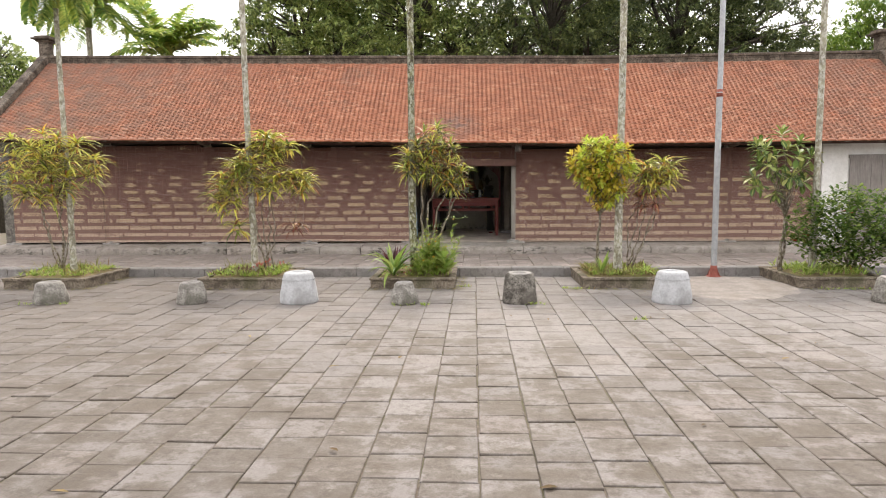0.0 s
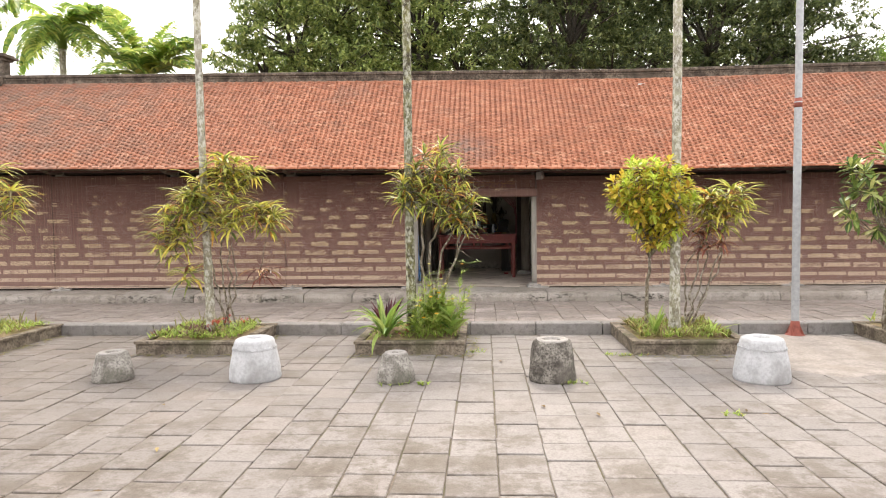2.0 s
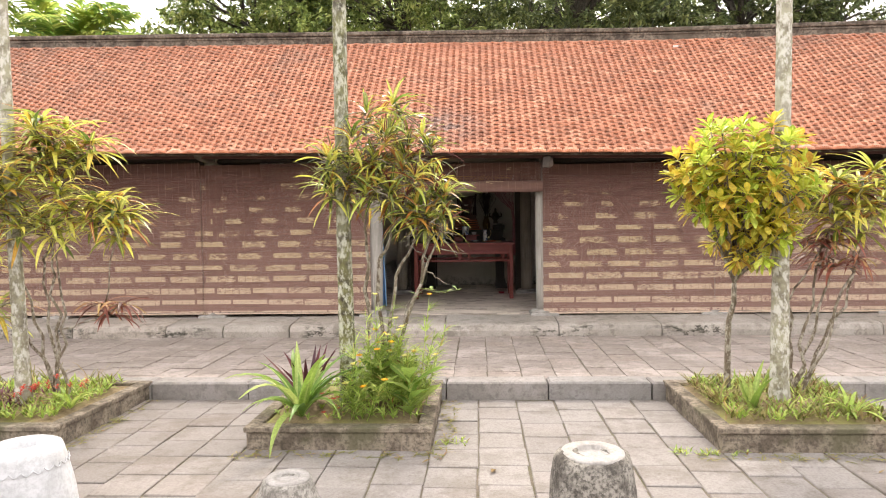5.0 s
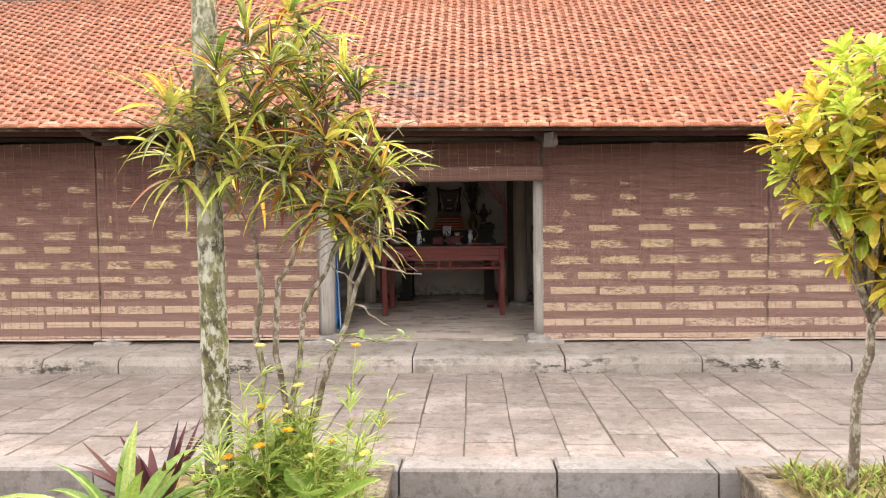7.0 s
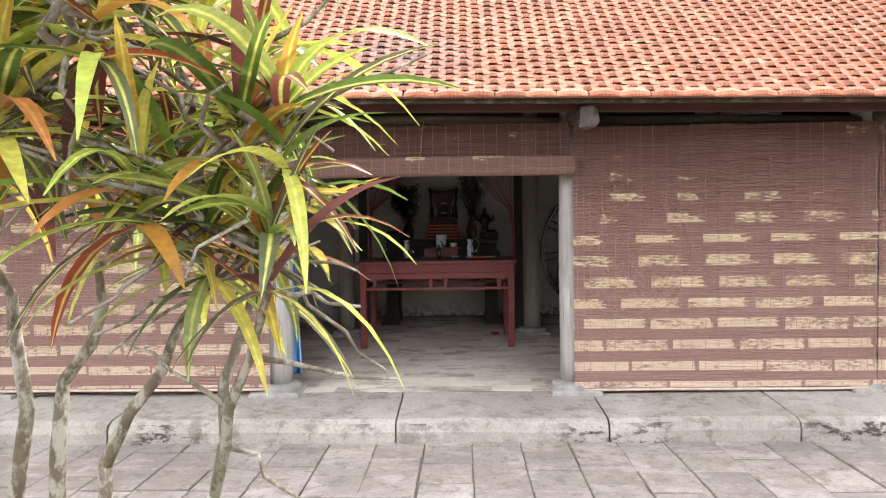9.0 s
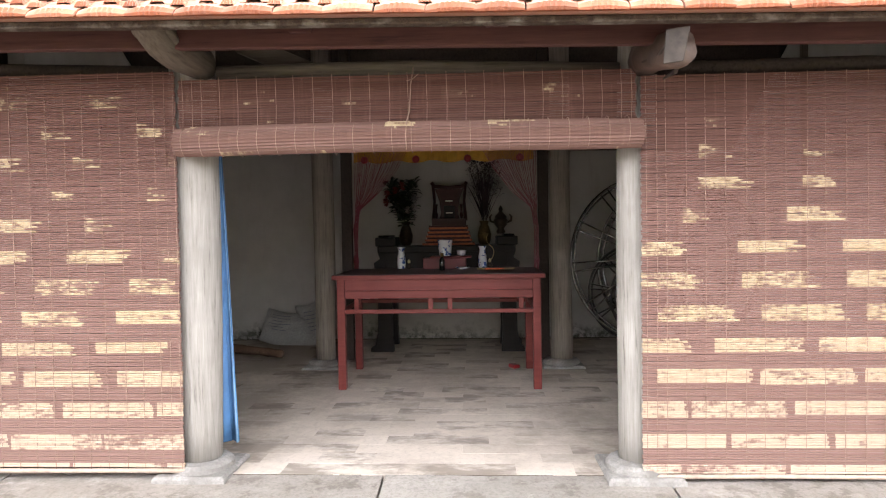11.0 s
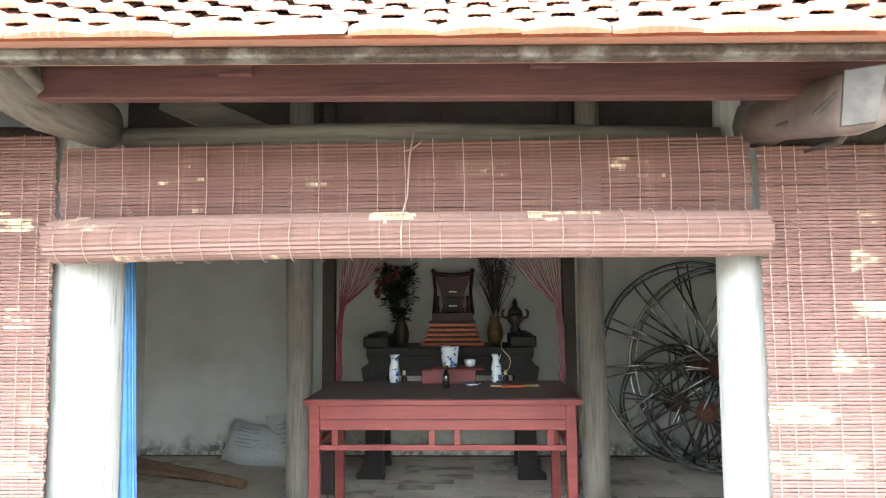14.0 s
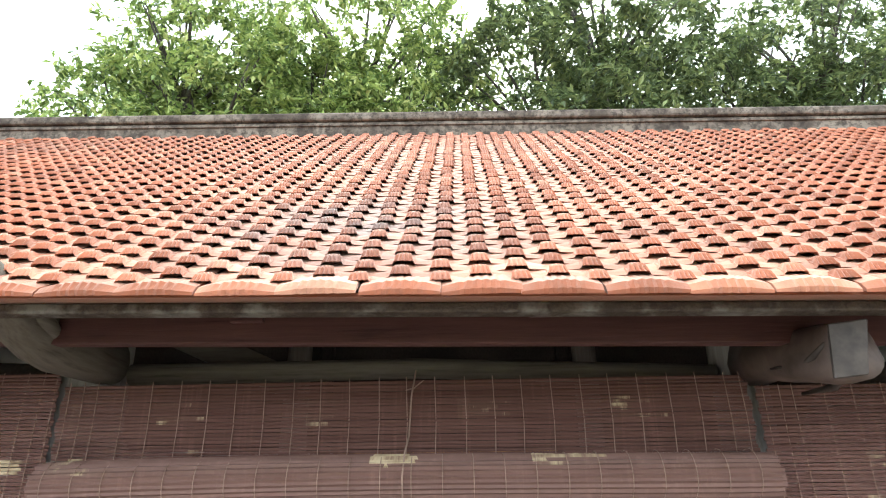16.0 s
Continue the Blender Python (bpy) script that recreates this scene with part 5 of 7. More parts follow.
tree(2.6, 20.9, 4.6, [(0, 0, 7.0, 2.1), (-1.5, -0.4, 5.5, 1.5), (1.4, -0.5, 5.4, 1.5), (1.0, 0.3, 9.0, 2.0), (-1.2, 0.3, 9.3, 1.9), (0.2, 0, 11.0, 1.9)], 53, DARK_TREE, DG, 1700)
tree(6.4, 21.2, 4.6, [(0, 0, 6.6, 2.0), (-1.5, -0.4, 5.3, 1.5), (1.4, -0.5, 5.2, 1.5), (0.8, 0.3, 8.6, 1.9), (-1.2, 0.3, 8.9, 1.8), (0.2, 0, 10.4, 1.7), (2.7, 0, 6.4, 1.6), (2.3, 0.2, 8.3, 1.5), (2.9, -0.3, 4.9, 1.3)], 54, DARK_TREE, DG, 2100)
tree(13.4, 23.0, 3.6, [(0, 0, 5.6, 1.8), (-1.5, -0.4, 5.0, 1.4), (1.6, -0.5, 5.2, 1.5), (0.4, 0, 7.0, 1.5), (3.0, 0, 5.6, 1.6)], 55, PALE_TREE, "light green tree beyond the end of the house", 1100)
tree(-15.2, 20.8, 3.4, [(0, 0, 5.0, 1.7), (-1.4, 0, 6.3, 1.6), (1.3, 0, 4.4, 1.2), (-2.8, 0, 5.0, 1.7)], 56, TREE_LEAF, "dark bushy tree behind the gable", 900)
tree(0.5, 26.0, 4.5, [(-6.0, 0, 6.0, 2.4), (-2.5, 0, 6.5, 2.6), (1.5, 0, 6.0, 2.6), (5.5, 0, 6.4, 2.6), (-3.8, 0, 9.0, 2.2), (3.5, 0, 9.0, 2.2)], 57, TREE_LEAF, "deep wood of broadleaf trees farther back", 2200, 12, 0.26)

# ---- brackets under the eave ----
TARP = plain("dusty_plastic_sheet", (0.105, 0.074, 0.060), 0.40, 0.0, 0.5, 11, 0.5, 0.35)
PLASTIC_END = plain("clouded_plastic_sheet", (0.060, 0.047, 0.039), 0.5, 0.0, 0.5, 16, 0.3, 0.25)


def loft(sections, n=18, power=2.6):
    """A rounded body along y; each section: its y, the height of its middle, half its width, half its height."""
    m = Mesh()
    for y, zc, hw, hh in sections:
        for j in range(n):
            a = 2 * math.pi * j / n
            c, q = math.cos(a), math.sin(a)
            m.v.append((math.copysign(abs(c) ** (2 / power), c) * hw, y, zc + math.copysign(abs(q) ** (2 / power), q) * hh))
    for i in range(len(sections) - 1):
        for j in range(n):
            p, q = i * n + j, i * n + (j + 1) % n
            m.f.append((p, q, q + n, p + n))
    k = (len(sections) - 1) * n
    m.f += [tuple(reversed(range(n))), tuple(k + j for j in range(n))]
    return m


def bracket(x, size, wrapped):
    """A carved bracket that swells below the eave; one is wrapped in plastic sheet."""
    b = thing("eave_bracket", "curved wooden eave bracket" + (" wrapped in dusty plastic sheet" if wrapped else " of weathered grey wood"), "bracket", "eave brackets", (x, POST_Y - 0.08, 2.225 + sag(x)))
    if wrapped:
        secs = [(0.02, 0.01, 0.062, 0.075), (-0.12, -0.003, 0.070, 0.074), (-0.26, -0.028, 0.074, 0.074), (-0.38, -0.065, 0.072, 0.074), (-0.48, -0.078, 0.060, 0.070), (-0.555, -0.086, 0.050, 0.062)]
        arm = part("arm", loft(secs), TARP, b, "dark wood under clouded plastic", smooth=True)
        wobble(arm, 0.016, 16, 4.0)
        plate = Mesh().add([(-0.046, -0.004, -0.066), (0.026, -0.004, -0.060), (0.050, -0.004, 0.066), (-0.036, -0.004, 0.058), (-0.046, 0.008, -0.066), (0.026, 0.008, -0.060), (0.050, 0.008, 0.066), (-0.036, 0.008, 0.058)], [(0, 1, 2, 3), (7, 6, 5, 4), (0, 4, 5, 1), (1, 5, 6, 2), (2, 6, 7, 3), (3, 7, 4, 0)], pose(-0.03, -0.585, -0.088, 4, 0, -8))
        end = part("end_plate", plate, PLASTIC_END, arm, "square of stiff plastic over the end", bevel=0.003)
        for k, (x0, y0, x1, y1) in enumerate(((-0.08, -0.30, -0.04, -0.57), (0.075, -0.26, 0.01, -0.57), (0.03, -0.22, 0.0, -0.56))):
            zz = (-0.075, -0.07, -0.128)[k]
            part("plastic_fold", Mesh().tube([(x0, y0, zz), ((x0 + x1) / 2 + 0.01, (y0 + y1) / 2, zz - 0.012), (x1, y1, zz + 0.03)], [0.004, 0.011, 0.005], 8), PLASTIC_END, arm, "pale crease of the sheet", smooth=True)
    else:
        secs = [(0.02, 0.015, 0.066, 0.075), (-0.12, 0.006, 0.076, 0.076), (-0.24, 0.004, 0.078, 0.076), (-0.36, 0.012, 0.074, 0.074), (-0.46, 0.034, 0.066, 0.070), (-0.54, 0.066, 0.054, 0.060), (-0.60, 0.10, 0.038, 0.044)]
        arm = part("arm", loft([(y * (0.5 + 0.5 * size), z * size, w * size, h * size) for y, z, w, h in secs]), BRACKET_WOOD, b, smooth=True)
        wobble(arm, 0.010, 9, x)
        # carved lobes on the rising end
        for q in (-1, 1):
            part("carved_lobe", Mesh().tube([(q * 0.055 * size, -0.30 * size, -0.02), (q * 0.060 * size, -0.45 * size, 0.03 * size), (q * 0.035 * size, -0.57 * size, 0.12 * size)], [0.018 * size, 0.026 * size, 0.012 * size], 10), BRACKET_WOOD, arm, smooth=True)
    part("strut", Mesh().box(-0.045, 0.045, -0.05, 0.0, 0.0, 0.30), BRACKET_WOOD, b, bevel=0.004)
    return b


for i, x in enumerate(BAYS[1:-1]):
    bracket(x + 0.02 - (0.01 if i == 3 else 0.0), 1.0 if i == 3 else 0.74, i == 4)
brace = Mesh().box(0.0, 0.52, -0.02, 0.02, -0.05, 0.05, pose(-0.86, 13.80, 2.40, 0, 24, 0))
setting("eave_brace", brace, BEAM_WOOD, "slanting grey board under the eave beside the bracket", "board", bevel=0.004)
for x in (-0.40, 0.40):
    solo("fascia_cleat", Mesh().box(x - 0.045, x + 0.045, 13.215, 13.237, 2.262, 2.30), RED_BOARD, "small wooden cleat on the red fascia board", "cleat", "fascia cleats", bevel=0.003)

# blue tarpaulin by the left post
PALE_BLUE = plain("faded_blue_hem", (0.22, 0.40, 0.62), 0.5, 0.0, 0.2, 9, 0.2)
BLUE = plain("blue_tarpaulin", (0.10, 0.25, 0.50), 0.5, 0.0, 0.3, 5, 0.2)
tarp = thing("blue_tarpaulin", "narrow fold of blue plastic tarpaulin hanging beside the post", "tarpaulin", at=(-1.035, 13.86, 0.37))
for nm, u0, u1, dy, lab in (("fold", 0.0, 0.56, 0.0, "outer fold"), ("fold", 0.50, 1.0, 0.012, "inner fold"), ("hem", 0.93, 1.0, -0.006, "pale stitched hem")):
    m = Mesh()
    for k in range(13):
        z = 1.58 - 1.58 * k / 12
        w = 0.035 + 0.065 * (k / 12) ** 0.8
        for j in range(7):
            u = u0 + (u1 - u0) * j / 6
            m.v.append((w * u, dy + 0.014 * math.sin(u * 9.5 + 0.2 * k), z))
    m.f = [(k * 7 + j, k * 7 + j + 1, k * 7 + j + 8, k * 7 + j + 7) for k in range(12) for j in range(6)]
    part(nm, m, BLUE if nm == "fold" else PALE_BLUE, tarp, lab, smooth=True).modifiers.new("thick", "SOLIDIFY").thickness = 0.003

# ---- things in the room ----
BLACK_WOOD = wood("black_altar_wood", (0.009, 0.007, 0.006), (0.020, 0.014, 0.012), 0, 0.45, 2.0, 0.0)
DARK_RED = wood("dark_red_lacquer", (0.040, 0.009, 0.009), (0.070, 0.016, 0.015), 0, 0.4, 2.0, 0.0)
GOLD_RED = plain("gilded_red", (0.42, 0.095, 0.030), 0.35, 0.25, 0.5, 60)
DARK_BOX = plain("deep_red_paint", (0.17, 0.018, 0.020), 0.45, 0, 0.3, 14, 0.08)
BOX_RED = plain("bright_red_paint", (0.28, 0.02, 0.025), 0.4, 0, 0.2, 10, 0.05)
GOLD = plain("old_gold", (0.15, 0.10, 0.035), 0.4, 0.5, 0.4, 40)
BEADS = plain("red_bead_string", (0.27, 0.05, 0.075), 0.35, 0, 0.45, 90, 0)
STEEL = plain("dark_steel", (0.46, 0.455, 0.45), 0.22, 1.0, 0.5, 18, 0.08)
SACK = plain("white_woven_sack", (0.44, 0.435, 0.42), 0.75, 0, 0.2, 60, 0.4)


BRONZE = plain("dark_bronze", (0.055, 0.040, 0.028), 0.35, 0.6, 0.4, 30)
BULB = plain("pale_yellow_bulb", (0.80, 0.72, 0.42), 0.2, 0, 0.1, 5, 0)


def porcelain():
    m = Nodes("blue_white_porcelain", 0.15, spec=0.6)
    c = m.mix(m.ramp(m.noise(28, 3), (0.54, 0.0), (0.58, 1.0)), (0.72, 0.74, 0.78), (0.05, 0.10, 0.32))
    return m.done(c)


PORCELAIN = porcelain()
GLASS = plain("black_bottle", (0.012, 0.010, 0.010), 0.12, 0, 0.1, 5, 0)
TOP_Z = FLOOR_Z + 0.848

for x in (-0.315, 0.365):
    solo("vase", Mesh().lathe([(0.030, 0), (0.034, 0.012), (0.038, 0.05), (0.034, 0.10), (0.026, 0.135), (0.025, 0.155), (0.034, 0.180), (0.036, 0.184), (0.028, 0.178)], 20, pose(x, 15.975, TOP_Z)), PORCELAIN, "small blue and white porcelain vase on the red table", "vase", "porcelain vases", smooth=True)
solo("offering_box", Mesh().box(-0.125, 0.23, 15.88, 16.02, TOP_Z, TOP_Z + 0.090).box(-0.065, 0.275, 15.85, 16.025, TOP_Z + 0.090, TOP_Z + 0.105), DARK_BOX, "low deep red wooden box with a thin lid on the table", "box", bevel=0.006)
burner = thing("incense_burner", "blue and white porcelain incense bowl full of ash", "incense burner", at=(0.055, 15.945, TOP_Z + 0.105))
part("bowl", Mesh().lathe([(0.045, 0), (0.050, 0.01), (0.055, 0.06), (0.062, 0.125), (0.066, 0.135), (0.058, 0.130), (0.054, 0.115)], 24), PORCELAIN, burner, smooth=True)
part("foot_ring", Mesh().lathe([(0.040, -0.0), (0.042, 0.004), (0.040, 0.008)], 20), BOX_RED, burner)
solo("cup", Mesh().lathe([(0.022, 0), (0.034, 0.01), (0.040, 0.045), (0.037, 0.046), (0.032, 0.015)], 18, pose(0.19, 15.945, TOP_Z + 0.105)), PORCELAIN, "small white porcelain cup on the red box", "cup", smooth=True)
bottle = thing("bottle", "small dark bottle with a yellow cap", "bottle", at=(0.04, 15.70, TOP_Z))
part("body", Mesh().lathe([(0.020, 0), (0.022, 0.005), (0.022, 0.08), (0.012, 0.10), (0.012, 0.108)], 16), GLASS, bottle, smooth=True)
part("cap", Mesh().lathe([(0.014, 0.108), (0.014, 0.135), (0.012, 0.137)], 14), GOLD, bottle, "yellow cap", smooth=True)
solo("plate", Mesh().lathe([(0.03, 0), (0.035, 0.004), (0.065, 0.016), (0.063, 0.018), (0.03, 0.007)], 24, pose(0.20, 15.80, TOP_Z)), PORCELAIN, "shallow white porcelain plate on the table", "plate", smooth=True)
ip = thing("incense_packet", "long orange and red packet of incense sticks", "incense packet", at=(0.47, 15.72, TOP_Z))
part("wrapper", Mesh().box(-0.09, 0.06, -0.018, 0.018, 0.0, 0.014, pose(0, 0, 0, 0, 0, 8)), plain("orange_paper", (0.60, 0.11, 0.03), 0.5), ip, bevel=0.003)
part("sticks", Mesh().tube([(-0.15, 0.012, 0.007), (0.15, 0.025, 0.007)], [0.007, 0.007], 8), plain("incense_stick", (0.45, 0.33, 0.18), 0.8), ip)
for x in (-0.25, 0.425):
    lamp = thing("oil_lamp", "tiny dark altar lamp with a pale yellow bulb", "lamp", "altar lamps", (x, 15.97, TOP_Z))
    part("bowl", Mesh().lathe([(0.012, 0), (0.020, 0.012), (0.020, 0.03), (0.012, 0.045)], 14), BRONZE, lamp, smooth=True)
    part("bulb", Mesh().lathe([(0.008, 0.045), (0.013, 0.055), (0.012, 0.068), (0.004, 0.080)], 12), BULB, lamp, smooth=True)
wire_line = [(0.425, 0.05), (0.452, 0.09), (0.462, 0.13), (0.452, 0.165), (0.425, 0.19), (0.405, 0.215), (0.402, 0.25), (0.412, 0.285)]
wire = Mesh().tube([(x, 15.99 + 0.12 * z, TOP_Z + z) for x, z in wire_line], [0.0032] * 8, 6)
solo("lamp_wire", wire, plain("yellow_wire", (0.62, 0.47, 0.22), 0.45, bump=0), "thin yellow electric wire rising from an altar lamp", "wire", smooth=True)

# black altar behind the table
al = thing("altar", "black carved wooden altar with upturned ends", "altar", at=(0.03, 16.75, FLOOR_Z))
part("top", Mesh().box(-0.66, 0.66, -0.02, 0.55, 0.96, 1.02), BLACK_WOOD, al, bevel=0.006)
part("apron", Mesh().box(-0.58, 0.58, -0.012, 0.03, 0.80, 0.96), BLACK_WOOD, al, bevel=0.006)
for s in (-1, 1):
    part("scroll_end", Mesh().box(s * 0.58 - 0.10, s * 0.58 + 0.10, -0.03, 0.50, 1.02, 1.105).box(s * 0.60 - 0.05, s * 0.60 + 0.05, -0.03, 0.50, 1.105, 1.125), BLACK_WOOD, al, "upturned scroll end", bevel=0.015)
    sp = Mesh()
    prof = [(0.50, 0.96), (0.66, 0.96), (0.64, 0.90), (0.70, 0.86), (0.69, 0.78), (0.66, 0.72), (0.67, 0.20), (0.70, 0.06), (0.74, 0.04), (0.74, 0.0), (0.52, 0.0), (0.53, 0.20), (0.52, 0.72)]
    for y0 in (0.0, 0.42):
        k = len(sp.v)
        sp.v += [(s * a, y0, z) for a, z in prof] + [(s * a, y0 + 0.08, z) for a, z in prof]
        n = len(prof)
        sp.f += [tuple(k + j for j in range(n)), tuple(k + n + j for j in reversed(range(n)))] + [(k + j, k + n + j, k + n + (j + 1) % n, k + (j + 1) % n) for j in range(n)]
    part("moulded_leg", sp, BLACK_WOOD, al)
ped = thing("gilded_pedestal", "stepped red and gold lacquered pedestal on the altar", "pedestal", at=(0.045, 17.08, FLOOR_Z + 1.02))
for k in range(10):
    w = 0.245 - 0.0062 * k + (0.014 if k in (0, 9) else 0.0) - (0.012 if k % 2 else 0.0)
    part("tier", Mesh().box(-w, w, -0.15 + 0.002 * k, 0.13, 0.0195 * k, 0.0195 * (k + 1)), GOLD_RED if k % 2 == 0 else DARK_RED, ped, bevel=0.003)
ch = thing("altar_throne", "dark red carved altar throne with a curved yoke back", "throne", at=(0.05, 17.10, FLOOR_Z + 1.215))
part("seat", Mesh().box(-0.17, 0.17, -0.12, 0.12, 0.0, 0.07), DARK_RED, ch, bevel=0.006)
bp = Mesh()
for yy in (0.06, 0.085):
    bp.v += [(px, yy, pz) for px, pz in ((-0.10, 0.07), (0.10, 0.07), (0.085, 0.13), (0.10, 0.24), (0.145, 0.375), (-0.145, 0.375), (-0.10, 0.24), (-0.085, 0.13))]
bp.f = [tuple(range(8)), tuple(reversed(range(8, 16)))] + [(i, i + 8, (i + 1) % 8 + 8, (i + 1) % 8) for i in range(8)]
part("back_panel", bp, DARK_RED, ch, bevel=0.004)
part("tablet", Mesh().box(-0.055, 0.055, 0.02, 0.05, 0.07, 0.20), BLACK_WOOD, ch, "upright dark tablet", bevel=0.008)
for q in (-1, 1):
    part("baluster", Mesh().lathe([(0.012, 0.07), (0.018, 0.10), (0.009, 0.14), (0.012, 0.19), (0.016, 0.21)], 10, pose(q * 0.125, -0.08, 0)), DARK_RED, ch, smooth=True)
part("yoke", Mesh().tube([(-0.18, 0.08, 0.44), (-0.15, 0.08, 0.40), (0, 0.08, 0.385), (0.15, 0.08, 0.40), (0.18, 0.08, 0.44)], [0.02] * 5, 8), DARK_RED, ch, smooth=True)
for s in (-1, 1):
    part("stile", Mesh().tube([(s * 0.165, 0.08, 0.05), (s * 0.15, 0.08, 0.25), (s * 0.165, 0.08, 0.42)], [0.018, 0.014, 0.018], 8), DARK_RED, ch, smooth=True)
    part("finial_bar", Mesh().box(-0.035, 0.035, -0.004, 0.004, 0.0, 0.012, pose(0, -0.005, 0.24 if s < 0 else 0.12)), plain("pale_gilding", (0.5, 0.45, 0.38), 0.4, 0.3), ch)


DUSTY = leaf_mat("dusty_dark_leaf", [(0.0, (0.014, 0.024, 0.014)), (1.0, (0.045, 0.068, 0.036))], None, 0.6, 0.1)


DRIED = leaf_mat("dried_purple_leaf", [(0.0, (0.028, 0.016, 0.024)), (1.0, (0.065, 0.035, 0.045))], None, 0.7, 0.1)
DULL_RED = leaf_mat("faded_red_petal", [(0.0, (0.20, 0.03, 0.03)), (1.0, (0.34, 0.07, 0.06))], None, 0.7, 0.1)
DULL_PALE = leaf_mat("faded_pale_petal", [(0.0, (0.30, 0.28, 0.26)), (1.0, (0.46, 0.43, 0.40))], None, 0.7, 0.1)


def bouquet(x, y, z, seed, vase_mat, label, petals, h, dried=False):
    rnd = random.Random(seed)
    b = thing("flower_vase", label, "flower vase", "altar flowers", (x, y, z))
    part("vase", Mesh().lathe([(0.045, 0), (0.06, 0.03), (0.068, 0.10), (0.05, 0.17), (0.035, 0.20), (0.05, 0.235), (0.045, 0.235)], 18), vase_mat, b, smooth=True)
    lv = Mesh()
    if dried:
        for k in range(60):
            a, q = rnd.uniform(0, 6.28), rnd.uniform(0.0, 1.0)
            strip_leaf(lv, (0.02 * math.cos(a), 0.02 * math.sin(a), 0.22 + 0.20 * q), (math.cos(a), math.sin(a)), rnd.uniform(1.6, 6.0), h * rnd.uniform(0.5, 0.95), 0.012, rnd.uniform(0.0, 0.5), rnd, 4)
        for k in range(150):
            a, u = rnd.uniform(0, 6.28), rnd.random() ** 0.6
            tuft(lv, (0.17 * u * math.cos(a), 0.08 * u * math.sin(a), 0.34 + h * rnd.uniform(0.25, 1.0)), 5, 0.045, 0.018, rnd)
    else:
        for k in range(120):
            a, u = rnd.uniform(0, 6.28), rnd.random() ** 0.5
            zz = rnd.random() ** 0.8
            tuft(lv, (-0.05 * zz + (0.05 + 0.13 * zz) * u * math.cos(a), 0.07 * u * math.sin(a), 0.18 + h * zz), 6, 0.075, 0.040, rnd)
    lv.w = [0.0] * len(lv.v)
    tagged(part("foliage", lv, DRIED if dried else DUSTY, b, "wispy dried dark branches" if dried else "dusty dark green leaves"), kind="stuff")
    for q, (p, spots) in enumerate(petals):
        for sx, sz in spots:
            m = Mesh()
            face = Vector((sx * 1.5, -1.0, 0.5 + rnd.uniform(-0.2, 0.3)))
            whorl(m, (sx, -0.10, sz), face, 20, 0.048, 0.040, rnd, 0.15, 1.5)
            part("bloom", m, p, b, "artificial bloom")
    return b


bouquet(-0.38, 17.0, FLOOR_Z + 1.02, 5, BRONZE, "vase of red and white artificial flowers", ((DULL_RED, ((-0.16, 0.50), (-0.08, 0.53), (-0.17, 0.42), (-0.02, 0.58))), (DULL_PALE, ((0.09, 0.46), (0.10, 0.37), (0.03, 0.34)))), 0.38)
bouquet(0.40, 17.0, FLOOR_Z + 1.02, 6, GOLD, "gilt vase with tall wispy dried branches", (), 0.50, True)
urn = thing("bronze_urn", "small dark bronze incense urn with a pointed lid", "urn", "", (0.56, 16.92, FLOOR_Z + 1.125))
part("bowl", Mesh().lathe([(0.035, 0), (0.045, 0.02), (0.030, 0.05), (0.062, 0.09), (0.070, 0.13), (0.055, 0.155)], 18), BRONZE, urn, smooth=True)
part("lid", Mesh().lathe([(0.060, 0.155), (0.055, 0.175), (0.030, 0.20), (0.016, 0.215), (0.022, 0.24), (0.006, 0.275)], 16), BRONZE, urn, "pointed lid", smooth=True)
for q in (-1, 1):
    part("ear", Mesh().tube([(q * 0.06, 0, 0.11), (q * 0.10, 0, 0.125), (q * 0.105, 0, 0.165), (q * 0.085, 0, 0.19)], [0.010, 0.012, 0.011, 0.006], 8), BRONZE, urn, smooth=True)

# niche frame with bead curtains
for x in (-0.85, 0.915):
    setting("niche_post", Mesh().box(x - 0.045, x + 0.045, 16.36, 16.44, FLOOR_Z, 3.3), RAFTER, "dark post beside the altar", "post", bevel=0.004)
vl = thing("valance", "yellow cloth valance with red rosettes above the altar", "valance", at=(0.03, 16.34, 2.065))
m = Mesh()
for k in range(41):
    x = -0.80 + 1.6 * k / 40
    y = 0.012 * math.sin(k * 1.7)
    m.v += [(x, y, 0.0 + 0.012 * math.sin(k * 0.8)), (x, y * 0.6, 0.14)]
m.f = [(2 * k, 2 * k + 2, 2 * k + 3, 2 * k + 1) for k in range(40)]
vc = part("cloth", m, plain("yellow_cloth", (0.50, 0.27, 0.03), 0.7), vl)
vc.modifiers.new("thick", "SOLIDIFY").thickness = 0.004
for k in range(4):
    part("rosette", Mesh().lathe([(0.030, 0), (0.034, 0.008), (0.02, 0.02)], 12, pose(-0.7 + 0.46 * k, -0.012, 0.02, 90, 0, 0)), BOX_RED, vl, smooth=True)
